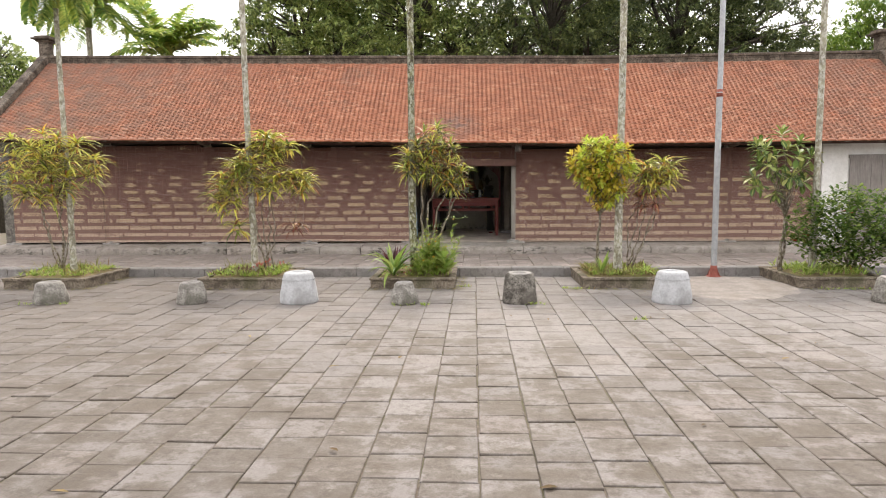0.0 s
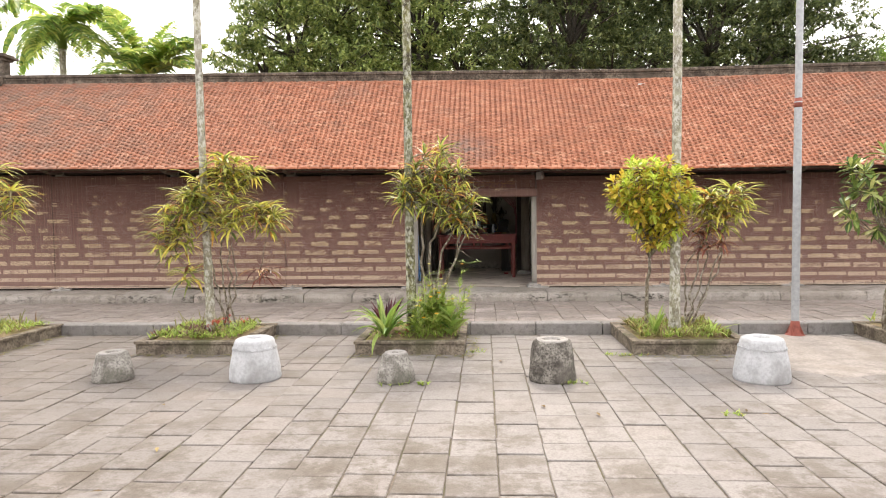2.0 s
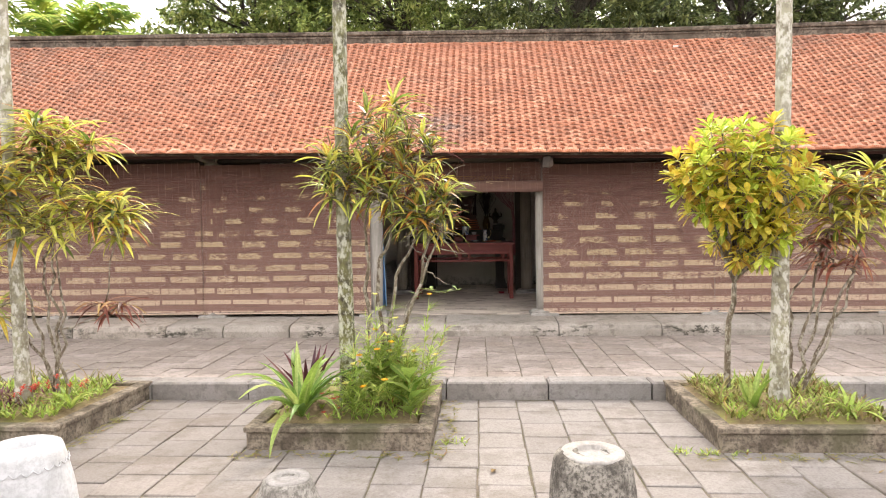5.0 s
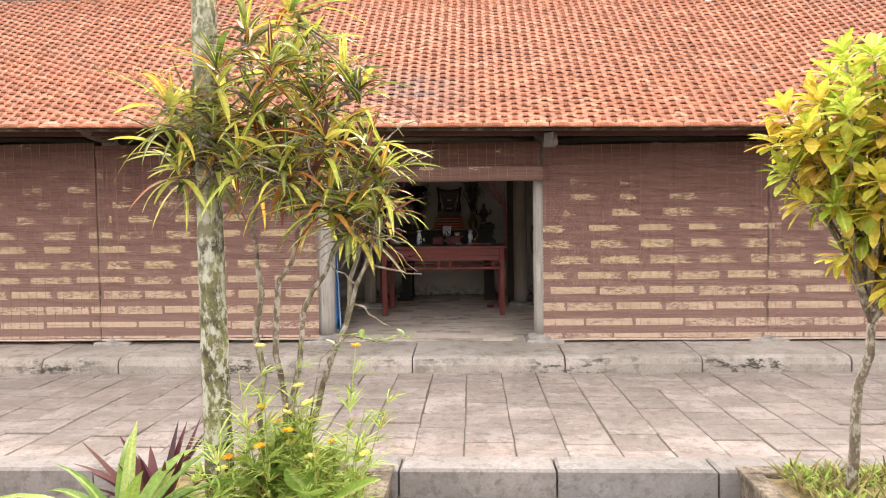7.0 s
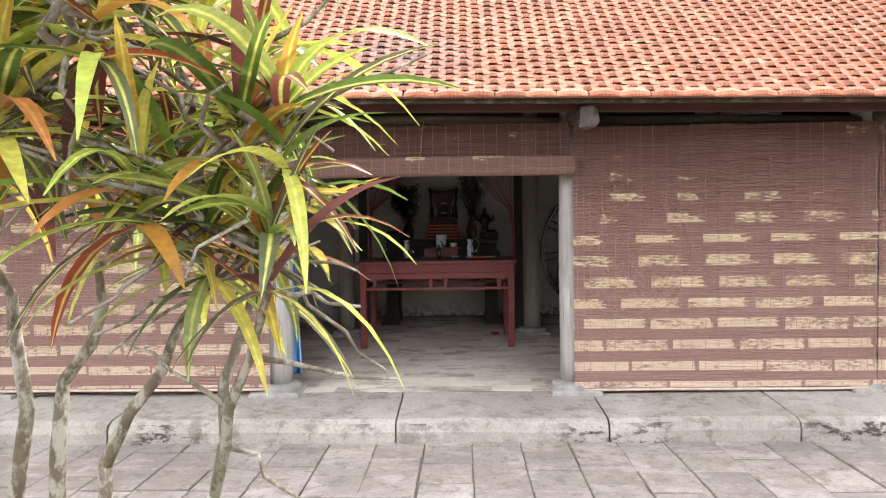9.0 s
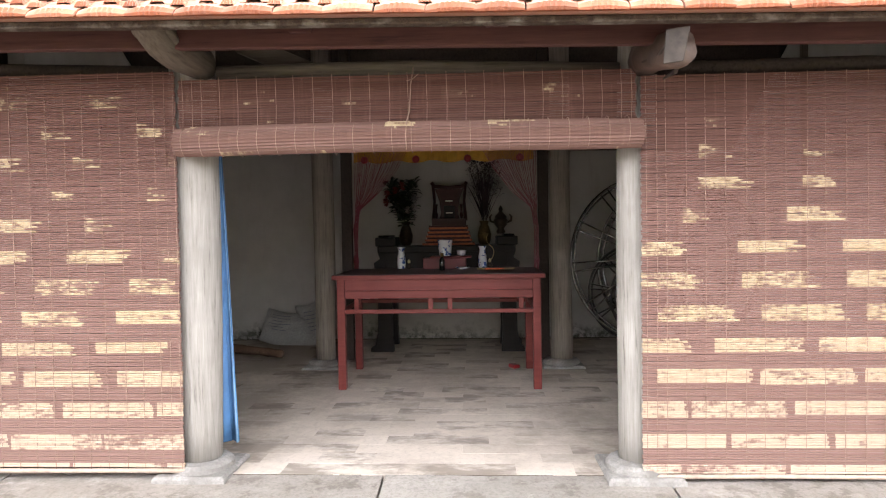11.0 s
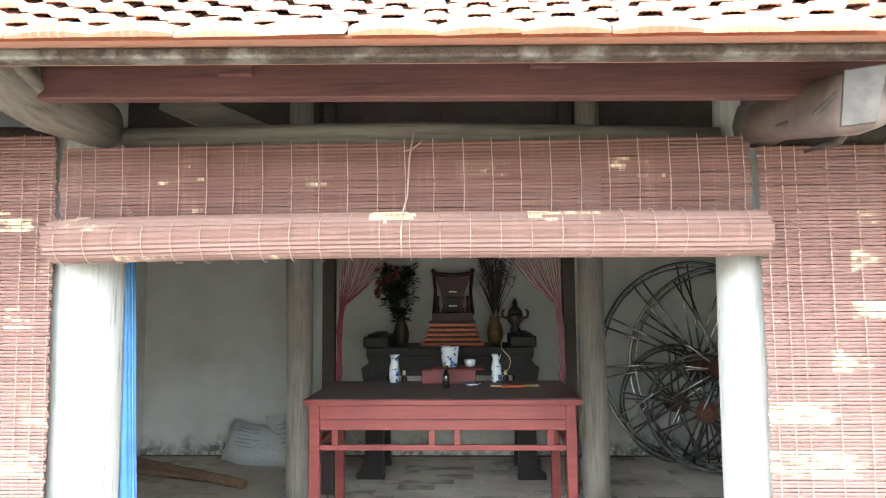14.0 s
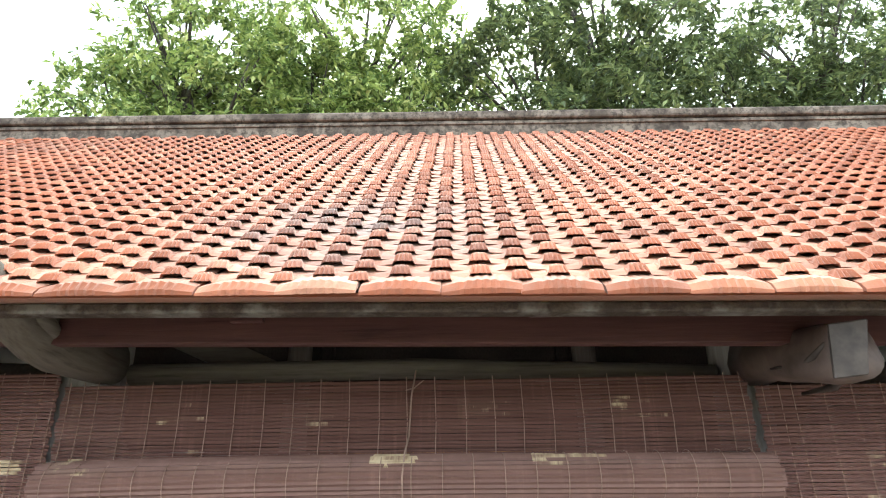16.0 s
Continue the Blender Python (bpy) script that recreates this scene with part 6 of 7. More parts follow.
for s, name in ((-1, "bead_curtain"), (1, "bead_curtain")):
    c = thing(name, "red bead-string curtain drawn aside and tied", "curtain", "bead curtains", (0.045 + s * 0.80, 16.30, FLOOR_Z))
    rnd = random.Random(40 + s)
    for k in range(36):
        u = k / 35
        x0 = -s * 0.46 * u
        j = lambda a: rnd.uniform(-a, a)
        pts = [(x0, j(0.02), 1.86), (x0 * 0.80 + j(0.01), j(0.02), 1.70), (x0 * 0.45 + j(0.01), j(0.02), 1.50), (x0 * 0.10 + j(0.008), j(0.02), 1.36), (j(0.022), j(0.02), 1.18), (j(0.024), j(0.02), 0.9), (j(0.028), j(0.02), 0.62 + j(0.04))]
        part("strand", Mesh().tube(pts, [0.0021] * 7, 5), BEADS, c)


# steel wheels stacked against the back wall
DULL_STEEL = plain("dull_old_steel", (0.13, 0.12, 0.115), 0.45, 0.8, 0.4, 18, 0.1)
RUSTY = plain("rusty_hub_paint", (0.10, 0.035, 0.025), 0.7, 0.2, 0.5, 30, 0.3)


def wheel(x, y, z, r, turn, tilt, label, pairs=12, spin=0.1, metal=STEEL):
    w = thing("steel_wheel", label, "wheel", "steel wheels in the room", (x, y, z))
    w.rotation_euler = (radians(tilt), 0, radians(turn))
    ring = lambda q, y0: [(q * math.cos(a), y0, q * math.sin(a)) for a in [2 * math.pi * k / 72 for k in range(73)]]
    part("rim", Mesh().tube(ring(r - 0.014, 0.0), [0.014] * 73, 10, caps=False), metal, w, smooth=True)
    part("inner_rim", Mesh().tube(ring(r - 0.052, 0.034), [0.010] * 73, 10, caps=False), metal, w, smooth=True)
    hub = part("hub", Mesh().lathe([(0.05, -0.10), (0.085, -0.085), (0.085, -0.06), (0.045, -0.04), (0.045, 0.04), (0.085, 0.06), (0.085, 0.085), (0.05, 0.10)], 18, pose(0, 0, 0, 90, 0, 0)), RUSTY, w, "rusty red hub")
    for k in range(pairs):
        a = 2 * math.pi * k / pairs + spin
        for da in (-0.055, 0.055):
            part("spoke", Mesh().tube([(0.07 * math.cos(a), 0.07 * (1 if da > 0 else -1), 0.07 * math.sin(a)), ((r - 0.02) * math.cos(a + da), 0.01, (r - 0.02) * math.sin(a + da))], [0.0085, 0.0085], 8), metal, hub, smooth=True)
    return w


wheel(2.11, 17.20, FLOOR_Z + 0.855, 0.855, 4, -4, "large spoked steel wheel leaning on the back wall", 12, 0.1)
wheel(2.20, 16.88, FLOOR_Z + 0.83, 0.83, -42, -3, "large spoked steel wheel turned aside before another", 11, 0.33)
wheel(1.95, 17.30, FLOOR_Z + 0.50, 0.50, 6, -3, "small spoked dark steel wheel behind the larger ones", 9, 0.2, DULL_STEEL)
wheel(2.10, 17.02, FLOOR_Z + 0.47, 0.47, -20, -5, "small spoked dark steel wheel standing among the larger ones", 8, 0.5, DULL_STEEL)

# sack and timber on the floor
PRINT = plain("faded_blue_print", (0.22, 0.23, 0.27), 0.8, bump=0)


def sack(x, y, w, h, t, turn, lean, roll, seed, label):
    """A filled woven sack: two bulging faces that meet in a seam, standing on its side."""
    ob = thing("sack", label, "sack", "sacks by the back wall", (x, y, FLOOR_Z))
    n = 14
    spin = pose(0, 0, 0, 0, 0, turn) @ pose(0, 0, 0, -lean, 0, 0) @ pose(0, 0, 0, 0, roll, 0)

    def at(u, v, side, lift=0.0):
        pinch = 1 - 0.10 * (abs(2 * v - 1) ** 2) * (1 - abs(2 * u - 1) ** 3)
        bulge = t * ((1 - abs(2 * u - 1) ** 3.2) * (1 - abs(2 * v - 1) ** 3.2)) ** 0.55
        wr = 0.012 * noise.noise(Vector((u * 5 + seed, v * 5, side)))
        return Vector(((u - 0.5) * w * pinch, side * (bulge * (1 + wr * 20) + lift), v * h + 0.02 * math.sin(u * 5 + seed)))

    m = Mesh()
    for side in (-1, 1):
        k = len(m.v)
        m.v += [tuple(spin @ at(i / n, j / n, side)) for i in range(n + 1) for j in range(n + 1)]
        for i in range(n):
            for j in range(n):
                a = k + i * (n + 1) + j
                m.f.append((a, a + n + 1, a + n + 2, a + 1) if side < 0 else (a, a + 1, a + n + 2, a + n + 1))
    part("cloth", m, SACK, ob, smooth=True)
    rnd = random.Random(seed)
    for q in range(6):
        v0, u0, u1 = 0.80 - 0.085 * q, rnd.uniform(0.16, 0.26), rnd.uniform(0.40, 0.62)
        b = Mesh()
        for i in range(9):
            u = u0 + (u1 - u0) * i / 8
            b.v += [tuple(spin @ at(u, v0 + dv, -1, lf)) for lf in (0.0, 0.003) for dv in (0.0, 0.016)]
        for i in range(8):
            a = 4 * i
            b.f += [(a + 2, a + 6, a + 7, a + 3), (a, a + 4, a + 6, a + 2), (a + 1, a + 3, a + 7, a + 5)]
        part("print_bar", b, PRINT, ob, "line of faded print")
    return ob


sack(-1.67, 17.18, 0.62, 0.36, 0.115, -6, 24, 8, 3, "full white woven sack with faded print, slumped against the back wall")
sack(-1.30, 17.22, 0.34, 0.46, 0.09, 14, 14, -14, 9, "white woven sack leaning behind the inner column")
for k, (a, b, r) in enumerate((((-2.75, 17.15), (-1.50, 16.46), 0.043), ((-2.85, 17.0), (-1.75, 16.62), 0.028))):
    pts = [(a[0] + (b[0] - a[0]) * q / 24, a[1] + (b[1] - a[1]) * q / 24, FLOOR_Z + r * 1.04) for q in range(25)]
    solo("bamboo_pole", Mesh().tube(pts, [r * (1 - 0.006 * q + (0.10 if q % 6 == 3 else 0.0)) for q in range(25)], 12), PLANK, "loose old bamboo pole lying on the brick floor", "pole", "loose poles", smooth=True)
solo("red_packet", Mesh().box(-0.03, 0.03, -0.045, 0.045, 0, 0.03, pose(0.62, 16.02, FLOOR_Z, 0, 0, 30)), BOX_RED, "small crumpled red packet on the floor", "packet", bevel=0.006)

# ---- low plants in the planters ----


def carpet(x0, x1, y0, y1, z, n, mat, length, width, seed, label, up=(0.4, 2.0), droop=(0.3, 1.2)):
    """Many small blades over a patch of soil."""
    rnd = random.Random(seed)
    m = Mesh()
    for k in range(n):
        cx, cy = rnd.uniform(x0, x1), rnd.uniform(y0, y1)
        a = rnd.uniform(0, 6.28)
        for q in range(4):
            a += 1.6 + rnd.uniform(-0.4, 0.4)
            strip_leaf(m, (cx, cy, z + rnd.uniform(-0.01, 0.01)), (math.cos(a), math.sin(a)), rnd.uniform(*up), length * rnd.uniform(0.5, 1.2), width * rnd.uniform(0.7, 1.3), rnd.uniform(*droop), rnd, 3)
    ob = tagged(new("groundcover", m.data("groundcover", mat)), label, "groundcover", kind="stuff")
    return ob


def strap_plant(x, y, z, n, length, width, mat, seed, label, up=(0.6, 2.2), droop=(0.8, 1.9)):
    rnd = random.Random(seed)
    p = thing("strap_plant", label, "plant", "strap-leaved plants", (x, y, z))
    for k in range(n):
        a = k * 2.4 + rnd.uniform(-0.3, 0.3)
        m = Mesh()
        strip_leaf(m, (0.012 * math.cos(a), 0.012 * math.sin(a), -0.02), (math.cos(a), math.sin(a)), rnd.uniform(*up), length * rnd.uniform(0.65, 1.1), width * rnd.uniform(0.8, 1.2), rnd.uniform(*droop), rnd, 8, 0.0, 0.4)
        part("leaf", m, mat, p, smooth=True)
    return p


def cosmos(x, y, z, seed, stems, spread_x, spread_y, h):
    """Feathery stems with small yellow and orange flowers."""
    rnd = random.Random(seed)
    p = thing("flowering_plant", "feathery green flowering plant with orange and yellow blooms", "plant", "", (x, y, z))
    m = Mesh()
    flowers = []
    for k in range(stems):
        bx, by = rnd.uniform(-spread_x, spread_x), rnd.uniform(-spread_y, spread_y)
        tip = Vector((bx + rnd.uniform(-0.16, 0.16), by + rnd.uniform(-0.12, 0.12), h * rnd.uniform(0.35, 1.0)))
        b = Vector((bx, by, -0.03))
        k0 = len(m.v)
        m.tube([b, b.lerp(tip, 0.5) + Vector((rnd.uniform(-0.02, 0.02), 0, 0)), tip], [0.003, 0.0025, 0.0015], 5)
        m.w += [0.0] * (len(m.v) - k0)
        for q in range(9):
            u = 0.15 + 0.8 * q / 9
            c = b.lerp(tip, u)
            a = q * 2.4 + rnd.uniform(-0.4, 0.4)
            for f in range(7):
                strip_leaf(m, c, (math.cos(a + (f - 3) * 0.28), math.sin(a + (f - 3) * 0.28)), rnd.uniform(0.1, 1.0), rnd.uniform(0.08, 0.15), 0.0095, rnd.uniform(0.3, 0.9), rnd, 2)
        flowers.append(tip)
    tagged(part("foliage", m, HERB, p, "feathery foliage"), kind="stuff")
    for k, f in enumerate(flowers):
        if k % 2:
            continue
        b = Mesh()
        n, lean = 8, rnd.uniform(-0.4, 0.4)
        for q in range(n):
            a = 2 * math.pi * q / n
            broad_leaf(b, f, (math.cos(a) + lean, math.sin(a) - 0.35, 0.5), 0.027, 0.019, rnd)
        part("bloom", b, YELLOW_PETAL if k % 4 == 0 else PALE_PETAL, p, "small orange bloom" if k % 4 == 0 else "small pale yellow bloom")
    return p


def leafy_shrub(x, y, z, rx, ry, rz, n, mat, seed, label, length, width, blooms=0):
    rnd = random.Random(seed)
    p = thing("shrub", label, "shrub", "", (x, y, z))
    tips = spread(rnd, n, 0, 0, rz, rx, ry, rz, 0.075)
    st = Mesh()
    for k in range(9):
        t = tips[k * len(tips) // 9]
        branch_to(st, (rnd.uniform(-0.08, 0.08), rnd.uniform(-0.06, 0.06), -0.05), t, 0.014, 0.005, rnd, 4)
    part("stem", st, STEM, p, smooth=True)
    m = Mesh()
    for t in tips:
        tuft(m, t, 9, length, width, rnd, (-0.4, 1.0))
    tagged(part("leaves", m, mat, p), kind="stuff")
    for k in range(blooms):
        t = tips[rnd.randrange(len(tips))] + Vector((0, -0.06, 0.05))
        b = Mesh()
        for q in range(6):
            a = q * 1.05
            broad_leaf(b, t, (math.cos(a), math.sin(a) - 0.4, 0.6), 0.05, 0.035, rnd)
        part("bloom", b, RED_PETAL, p, "red bloom")
    return p


SZ = 0.18
SHRUB_GREEN = leaf_mat("garden_shrub_leaf", [(0.0, (0.05, 0.10, 0.02)), (0.6, (0.14, 0.24, 0.045)), (1.0, (0.32, 0.40, 0.10))], None, 0.8, 0.4)
carpet(-6.5, -5.5, 9.70, 10.73, SZ - 0.01, 280, HERB, 0.09, 0.016, 101, "weedy green groundcover in a planter")
carpet(-6.5, -5.5, 9.70, 10.73, SZ - 0.01, 60, DRY_HERB, 0.20, 0.010, 102, "dry grass among the planter weeds")
carpet(-3.6, -2.62, 9.70, 10.73, SZ - 0.01, 330, HERB, 0.09, 0.016, 103, "green groundcover round the palm foot")
carpet(-3.55, -3.0, 9.75, 10.3, SZ, 55, PURPLE, 0.11, 0.015, 104, "dark red low leaves among green weeds")
carpet(-3.6, -2.62, 9.70, 10.73, SZ - 0.01, 40, DRY_HERB, 0.22, 0.010, 105, "dry grass stalks in the planter")
strap_plant(-2.66, 10.0, SZ, 10, 0.30, 0.028, HERB, 106, "small tuft of green strap leaves")
strap_plant(-0.93, 9.80, SZ, 22, 0.60, 0.064, STRAP, 107, "large rosette of arching light green strap leaves", (0.6, 2.8), (0.9, 2.2))
strap_plant(-0.98, 10.14, SZ, 20, 0.44, 0.05, PURPLE, 108, "rosette of stiff dark purple leaves", (1.0, 2.6), (0.2, 0.7))
cosmos(-0.42, 9.95, SZ, 109, 34, 0.30, 0.26, 0.56)
cosmos(-0.30, 10.08, SZ, 119, 14, 0.16, 0.16, 0.78)
carpet(-1.12, -0.15, 9.70, 10.72, SZ - 0.01, 150, HERB, 0.075, 0.016, 110, "green weeds on the planter soil")
rb = random.Random(8)
for bx, by, bn, blen, rise in ((-0.20, 9.80, 9, 0.24, 0.75), (-0.46, 10.02, 8, 0.26, 1.6), (-0.30, 10.20, 7, 0.22, 1.1)):
    bl = thing("broadleaf_plant", "low plant with broad bright green leaves", "plant", "broad-leaved plants", (bx, by, SZ))
    for k in range(bn):
        a = k * 2.4 + bx * 9
        m = Mesh()
        broad_leaf(m, (0, 0, 0.03 * k), (math.cos(a), math.sin(a), rise), blen * rb.uniform(0.8, 1.15), 0.12, rb)
        part("leaf", m, STRAP, bl, smooth=True)
rf = thing("red_flower_plant", "small plant with tiny red blooms", "plant", "", (-0.78, 9.74, SZ))
for k in range(9):
    f = Vector((rb.uniform(-0.12, 0.12), rb.uniform(-0.03, 0.08), rb.uniform(0.02, 0.15)))
    m = Mesh()
    for q in range(5):
        broad_leaf(m, f, (math.cos(q * 1.26), math.sin(q * 1.26), 0.4), 0.022, 0.014, rb)
    part("bloom", m, RED_PETAL, rf)
sv = thing("red_flower_plant", "low plant with dark red flower clusters in a planter", "plant", "", (-2.86, 10.05, SZ))
for k in range(16):
    f = Vector((rb.uniform(-0.20, 0.24), rb.uniform(-0.16, 0.16), rb.uniform(0.06, 0.16)))
    m = Mesh()
    for q in range(7):
        broad_leaf(m, f + Vector((0, 0, 0.004 * q)), (math.cos(q * 2.4), math.sin(q * 2.4), 0.6), 0.028, 0.016, rb)
    part("bloom", m, RED_PETAL, sv)
vine = thing("vine", "thin vine sprig with small pale green leaves", "vine", "", (-0.36, 10.12, SZ))
vp = [Vector(p) for p in ((0, 0, 0), (0.05, -0.02, 0.35), (0.12, -0.03, 0.70), (0.24, -0.04, 0.80), (0.36, -0.04, 0.77), (0.50, -0.05, 0.80))]
part("stem", Mesh().tube(vp, [0.004, 0.004, 0.003, 0.0025, 0.002, 0.0015], 6), STEM, vine, smooth=True)
for k in range(16):
    u = 2.4 + 2.6 * k / 15
    c = vp[int(u)].lerp(vp[min(5, int(u) + 1)], u - int(u))
    m = Mesh()
    a = k * 2.4
    broad_leaf(m, c, (math.cos(a) * 0.8 + 0.2, math.sin(a) * 0.6 - 0.3, 0.25), 0.055, 0.028, rb)
    part("leaf", m, STRAP, vine, smooth=True)

carpet(1.87, 2.84, 9.70, 10.73, SZ - 0.01, 260, DRY_HERB, 0.12, 0.012, 111, "dry yellow grass and litter in the planter")
carpet(1.87, 2.84, 9.70, 10.73, SZ - 0.01, 260, HERB, 0.09, 0.015, 112, "green weeds in the planter")
strap_plant(2.06, 9.92, SZ, 9, 0.36, 0.045, STRAP, 113, "clump of upright pale green sword leaves", (1.8, 4.0), (0.2, 0.7))
strap_plant(2.66, 9.85, SZ, 12, 0.30, 0.026, HERB, 114, "tuft of arching green blades")
strap_plant(1.92, 10.1, SZ, 12, 0.32, 0.012, DRY_HERB, 115, "tuft of thin dry blades")

leafy_shrub(5.66, 10.12, SZ, 0.95, 0.52, 0.58, 420, SHRUB_GREEN, 116, "dense green garden shrub with a few red blooms", 0.10, 0.048, 10)
carpet(4.75, 5.8, 9.70, 10.72, SZ - 0.01, 150, HERB, 0.16, 0.014, 117, "tall green weeds under the shrub")
strap_plant(4.95, 9.85, SZ, 14, 0.34, 0.02, STRAP, 118, "tuft of long green grass blades")
for k, (x, y, w) in enumerate(((-5.2, 8.42, 0.35), (-0.55, 8.36, 0.22), (0.95, 8.42, 0.15), (1.72, 9.6, 0.3), (-0.02, 9.75, 0.2), (2.0, 7.55, 0.08), (5.3, 9.5, 0.4))):
    carpet(x - w, x + w, y - 0.05, y + 0.04, 0.0, int(60 * w) + 6, HERB, 0.045, 0.008, 130 + k, "small weeds and moss in the paving joints")
for k, (a, b) in enumerate(PL):
    carpet(a - 0.15, b + 0.12, 9.46, 9.585, 0.004, 46, DRY_HERB, 0.05, 0.008, 150 + k, "dry leaf litter swept against a planter", (0.0, 0.12), (0.0, 0.2))
    carpet(b + 0.02, b + 0.14, 9.5, 10.75, 0.004, 46, DRY_HERB, 0.05, 0.008, 160 + k, "dry leaf litter beside a planter", (0.0, 0.12), (0.0, 0.2))


# smooth cement patch round the foot of the flagpole
CEMENT = concrete("pinkish_cement", (0.325, 0.288, 0.264), (0.255, 0.225, 0.205), (0.22, 0.19, 0.165), 0.3, 5)
patch = Mesh()
rim = [(3.75 + (0.92 + 0.10 * math.sin(3 * a + 1) + 0.06 * math.sin(7 * a)) * math.cos(a), 9.72 + (1.0 + 0.12 * math.sin(2 * a) + 0.05 * math.sin(9 * a)) * math.sin(a)) for a in [2 * math.pi * k / 48 for k in range(48)]]
patch.v = [(x, y, 0.001) for x, y in rim] + [(3.75 + (x - 3.75) * 0.95, 9.72 + (y - 9.72) * 0.95, 0.009) for x, y in rim]
patch.f = [(k, (k + 1) % 48, 48 + (k + 1) % 48, 48 + k) for k in range(48)] + [tuple(range(48, 96))]
setting("cement_patch", patch, CEMENT, "worn pinkish cement patch on the paving round the flagpole", "paving", smooth=False)

# fallen leaves on the paving
rl = random.Random(12)
LITTER = leaf_mat("dead_leaf", [(0.0, (0.10, 0.06, 0.03)), (0.6, (0.22, 0.14, 0.06)), (1.0, (0.34, 0.26, 0.12))], None, 0.8, 0.1)
for k in range(26):
    m = Mesh()
    a = rl.uniform(0, 6.28)
    broad_leaf(m, (0, 0, 0.008), (math.cos(a), math.sin(a), rl.uniform(0.0, 0.2)), rl.uniform(0.04, 0.10), rl.uniform(0.015, 0.035), rl)
    o = solo("fallen_leaf", m, LITTER, "dry brown fallen leaf lying on the paving", "leaf", "fallen leaves")
    o.location = (rl.uniform(-4, 5), rl.uniform(3.5, 9.5), 0.004)

# ---- roof tiles: flat clay tiles with a fluted, turned-up nose ----
TILE_W, ROW, T = 0.183, 0.044, 0.008


def roof_tile():
    """One tile, x across, y up the slope, z off the deck: a thin, slightly crowned plate that swells to a crest, from which a fluted nose fans out and slopes down to a straight lip, hollow below."""
    m = Mesh()
    w = TILE_W / 2 - 0.0008
    # across: place, share of the nose's height, whether a groove runs there
    cols = [(-w, 0.0, 0), (-0.0285, 0.08, 0)] + [(0.0060 * i, 1.0 - 0.02 * abs(i), i % 2) for i in range(-4, 5)] + [(0.0285, 0.08, 0), (w, 0.0, 0)]
    # along: distance, height of the plate, height that the nose adds, width of the fan
    line = [(0.085, 0.0045, 0.0, 0.60), (0.050, 0.0080, 0.0030, 0.60), (0.026, 0.0102, 0.0185, 0.66), (0.012, 0.0112, 0.0195, 0.80), (-0.014, 0.0105, 0.0110, 1.0), (-0.011, 0.0080, 0.0105, 1.0), (0.030, 0.0050, 0.009, 1.0)]
    for x, nose, groove in cols:
        for q, (y, z, h, fan) in enumerate(line):
            cut = groove and q in (3, 4)
            edge = 0.0040 if abs(x) > 0.08 else 0.0
            m.v.append((x * (fan if nose else 1.0), y + (0.005 if groove and q == 4 else 0.0), z - edge + h * nose + (0.002 if groove and q == 5 else 0.0) - (0.0042 if cut else 0.0)))
    n = len(line)
    for i in range(len(cols) - 1):
        a, b = n * i, n * i + n
        m.f += [(a + q, a + q + 1, b + q + 1, b + q) for q in range(n - 1)]
    return m


def eave_tile():
    """A tile of the lowest row: its whole end is a low arched bar, fluted in the middle."""
    m = Mesh()
    w, q = TILE_W / 2 - 0.0012, 19
    for i in range(q):
        u = 2 * i / (q - 1) - 1
        f = 0.008 if (abs(u) < 0.45 and i % 2) else 0.0
        h = 0.013 + 0.015 * math.cos(u * math.pi / 2)
        m.v += [(w * u, 0.15, 0.0), (w * u, -0.016 + f * 0.5, 0.0), (w * u, -0.013 + f * 0.6, h * 0.45), (w * u, 0.010 + f * 0.6, h - f * 0.5), (w * u, 0.15, T)]
    for i in range(q - 1):
        a, b = 5 * i, 5 * i + 5
        m.f += [(a, b, b + 1, a + 1), (a + 1, b + 1, b + 2, a + 2), (a + 2, b + 2, b + 3, a + 3), (a + 3, b + 3, b + 4, a + 4)]
    m.f += [(0, 1, 2, 3, 4), tuple(5 * (q - 1) + j for j in (4, 3, 2, 1, 0))]
    return m


rnd = random.Random(77)
roof = thing("tile_roof", "long roof of orange-red clay tiles with fluted noses", "roof")
tagged(roof, kind="structure")
base_tile = roof_tile()
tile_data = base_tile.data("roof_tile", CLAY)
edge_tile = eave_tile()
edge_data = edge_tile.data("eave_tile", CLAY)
rest = Mesh()
rows = int((SL - 0.06) / ROW)
turn = pose(0, 0, 0, math.degrees(slope), 0, 0)
for k in range(rows + 1):
    s = k * ROW
    x = END_L + (0.5 if k % 2 else 0.0) * TILE_W + 0.02
    while x < END_R - 0.05:
        p = roof_at(x + rnd.uniform(-0.005, 0.005), s + rnd.uniform(-0.004, 0.004) - 0.01 * (k == 0), (0.010 if k else 0.014) + rnd.uniform(-0.0015, 0.002) + 0.010 * math.sin(x * 0.9 + 1.0) * math.sin(s * 1.1))
        mt = Matrix.Translation(p) @ turn @ pose(0, 0, 0, (0.0 if k else -6.0) + rnd.uniform(-1.4, 1.4), rnd.uniform(-1.0, 1.0), rnd.uniform(-1.8, 1.8))
        if -1.75 < x < 2.0 and k < 15:
            o = new("roof_tile" if k else "eave_tile", tile_data if k else edge_data)
            o.parent = roof
            o.matrix_basis = mt
        else:
            rest.add((base_tile if k else edge_tile).v, (base_tile if k else edge_tile).f, mt)
        x += TILE_W
tagged(part("roof_tiles", rest, CLAY, roof), kind="stuff")


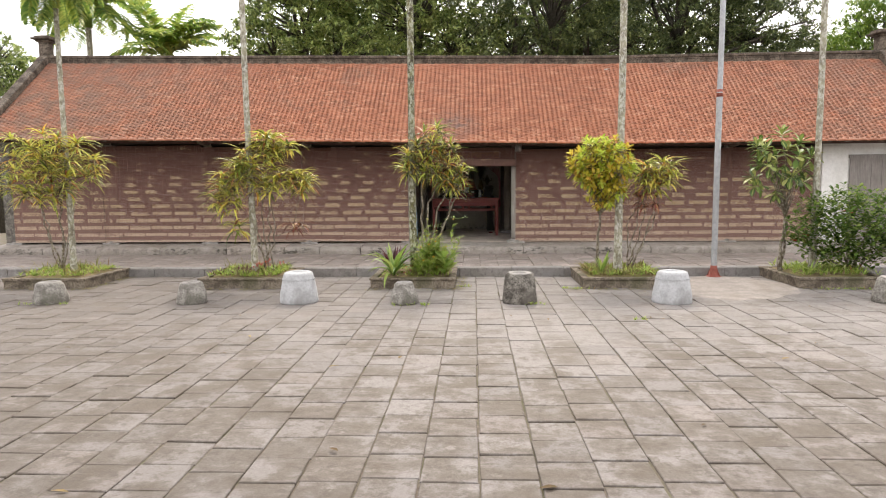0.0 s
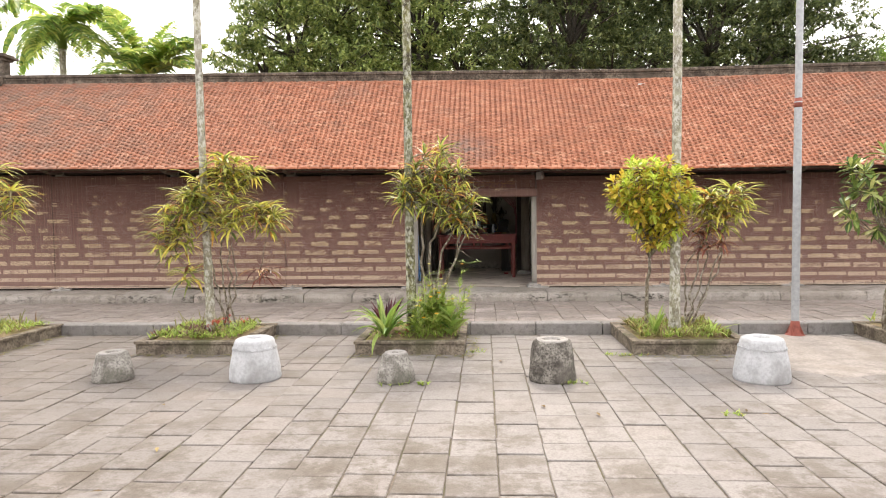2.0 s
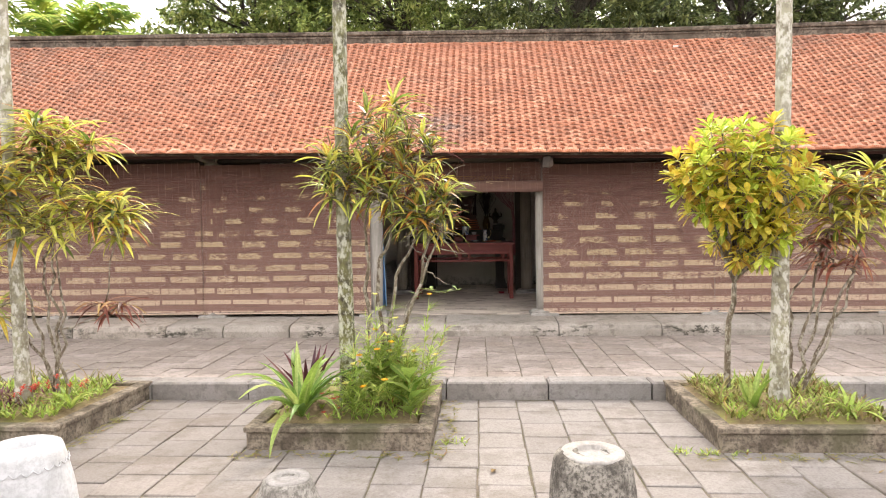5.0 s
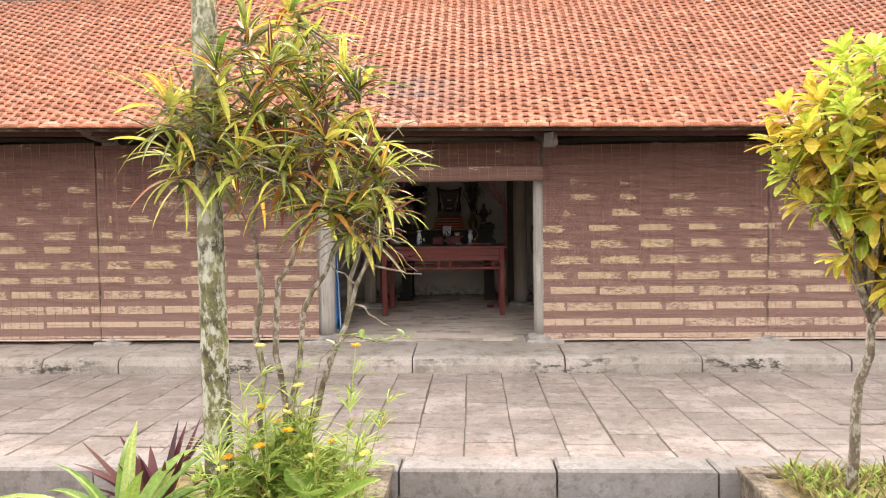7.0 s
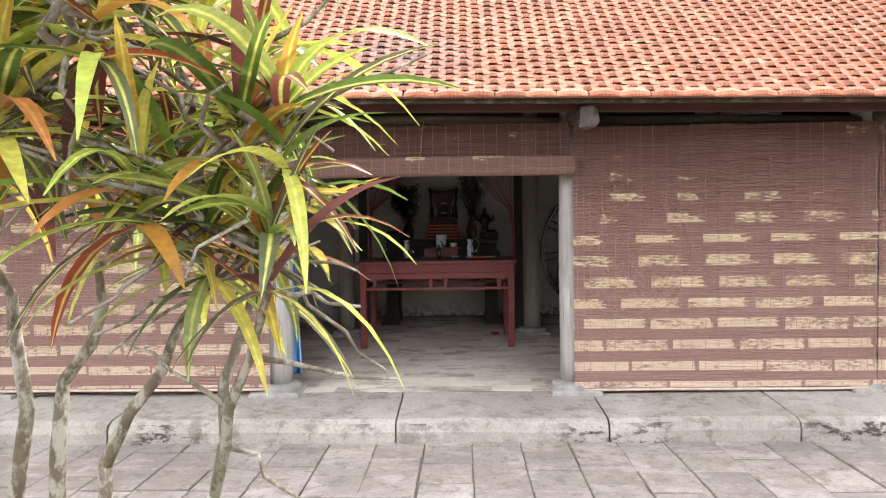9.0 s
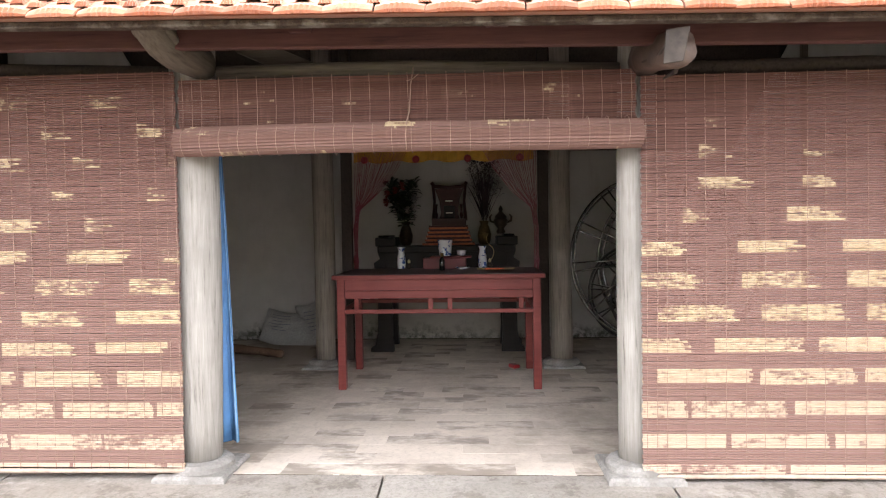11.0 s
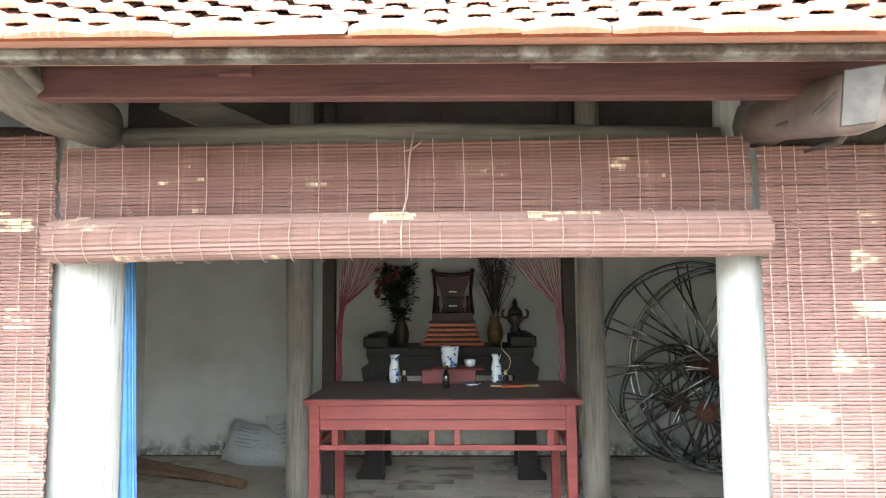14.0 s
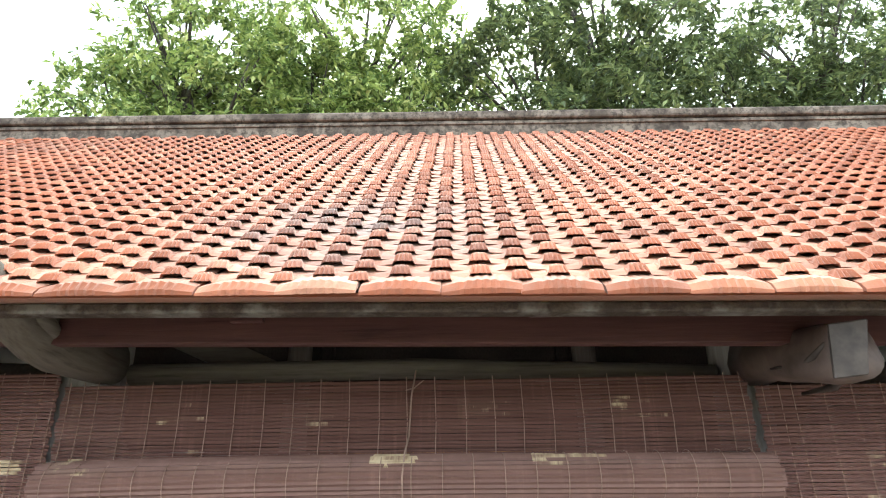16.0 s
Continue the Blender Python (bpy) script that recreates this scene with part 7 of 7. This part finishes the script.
# ---- paving ----
def paver(w, d, h, seed, e=0.006, rough=1.0):
    rnd = random.Random(seed)
    j = lambda: rnd.uniform(-0.004, 0.004)
    lo = [(-w / 2, -d / 2), (w / 2, -d / 2), (w / 2, d / 2), (-w / 2, d / 2)]
    lo = [(x + j(), y + j()) for x, y in lo]
    m = Mesh()
    m.v = [(x, y, -h) for x, y in lo] + [(x, y, -e) for x, y in lo] + [(x * (1 - 2 * e / w), y * (1 - 2 * e / d), rough * rnd.uniform(-0.002, 0.001)) for x, y in lo]
    m.f = [(4 * k + i, 4 * k + (i + 1) % 4, 4 * k + 4 + (i + 1) % 4, 4 * k + 4 + i) for k in (0, 1) for i in range(4)] + [(8, 9, 10, 11)]
    return m


def pave(parent, name, mat, x0, x1, y0, y1, z, w, d, near, seed, gap=0.012, h=0.03, origin=0.0, level=0.004, stagger=1.0, tilt=0.5, edge=0.006, joints=(1.3, 1.1)):
    """Lays pavers in columns along y, each column shifted a little; those near() accepts are single pieces."""
    rnd = random.Random(seed)
    shapes = [paver(w - gap * joints[0], d - gap * joints[1], h, seed + k, edge, 1.0 if tilt else 0.0) for k in range(6)]
    data = [q.data(name, mat) for q in shapes]
    rest = Mesh()
    count = 0
    k = math.ceil((x0 - origin) / w)
    while origin + (k + 1) * w <= x1 + w * 0.5:
        cx = origin + (k + 0.5) * w
        shift = rnd.uniform(0, d) * stagger
        y = y0 - shift
        while y < y1 - 0.02:
            b0, b1 = max(y, y0), min(y + d, y1)
            if b1 - b0 > 0.04:
                cut = (b1 - b0) / d
                i = rnd.randrange(6)
                mt = pose(cx + rnd.uniform(-0.003, 0.003), (b0 + b1) / 2, z + rnd.uniform(-level, level), rnd.uniform(-tilt, tilt), rnd.uniform(-tilt, tilt), rnd.uniform(-0.6, 0.6)) @ Matrix.Diagonal((1, cut, 1, 1))
                if near(cx, y) and count < 300:
                    o = new(name, data[i])
                    o.parent = parent
                    o.matrix_basis = mt
                    count += 1
                else:
                    rest.add(shapes[i].v, shapes[i].f, mt)
            y += d
        k += 1
    if rest.v:
        tagged(part(name + "s", rest, mat, parent), kind="stuff")


court = thing("courtyard_paving", "courtyard of square grey-brown stone pavers with mossy joints", "paving")
tagged(court, kind="structure")
pave(court, "paver", COURT, -15, 15, -4, KERB_Y - 0.005, 0.0, 0.302, 0.296, lambda x, y: -2.2 < x < 2.8 and 3.6 < y < 9.0, 5, origin=0.251, gap=0.0062, edge=0.005)
pave(walk_bed, "paver", WALKWAY, -13, 13, KERB_Y + 0.205, STEP_Y - 0.012, WALK_Z, 0.296, 0.285, lambda x, y: -4 < x < 5, 6, origin=0.034, gap=0.0075, edge=0.004, joints=(1.0, 1.5))


def brick_floor(parent, x0, x1, y0, y1, z, w, d):
    """Courses of worn bricks along x, every other course shifted by half a brick."""
    rnd = random.Random(7)
    shapes = [paver(w + 0.006, d + 0.006, 0.03, 70 + k, 0.0008, 0.0) for k in range(6)]
    data = [q.data("floor_brick", FLOOR) for q in shapes]
    rest = Mesh()
    rows_n = int((y1 - y0) / d)
    for k in range(rows_n):
        x = x0 + (w / 2 if k % 2 else 0.0) + rnd.uniform(-0.02, 0.02)
        while x < x1 - w:
            i = rnd.randrange(6)
            mt = pose(x + w / 2, y0 + (k + 0.5) * d, z + rnd.uniform(-0.0012, 0.0004), 0.0, 0.0, rnd.uniform(-0.6, 0.6))
            if -1.9 < x < 1.7 and k < 20:
                o = new("floor_brick", data[i])
                o.parent = parent
                o.matrix_basis = mt
            else:
                rest.add(shapes[i].v, shapes[i].f, mt)
            x += w
    tagged(part("floor_bricks", rest, FLOOR, parent), kind="stuff")


brick_floor(floor, END_L + 0.3, END_R - 0.3, STEP_Y + 0.585, BACK_Y - 0.01, FLOOR_Z, 0.285, 0.142)
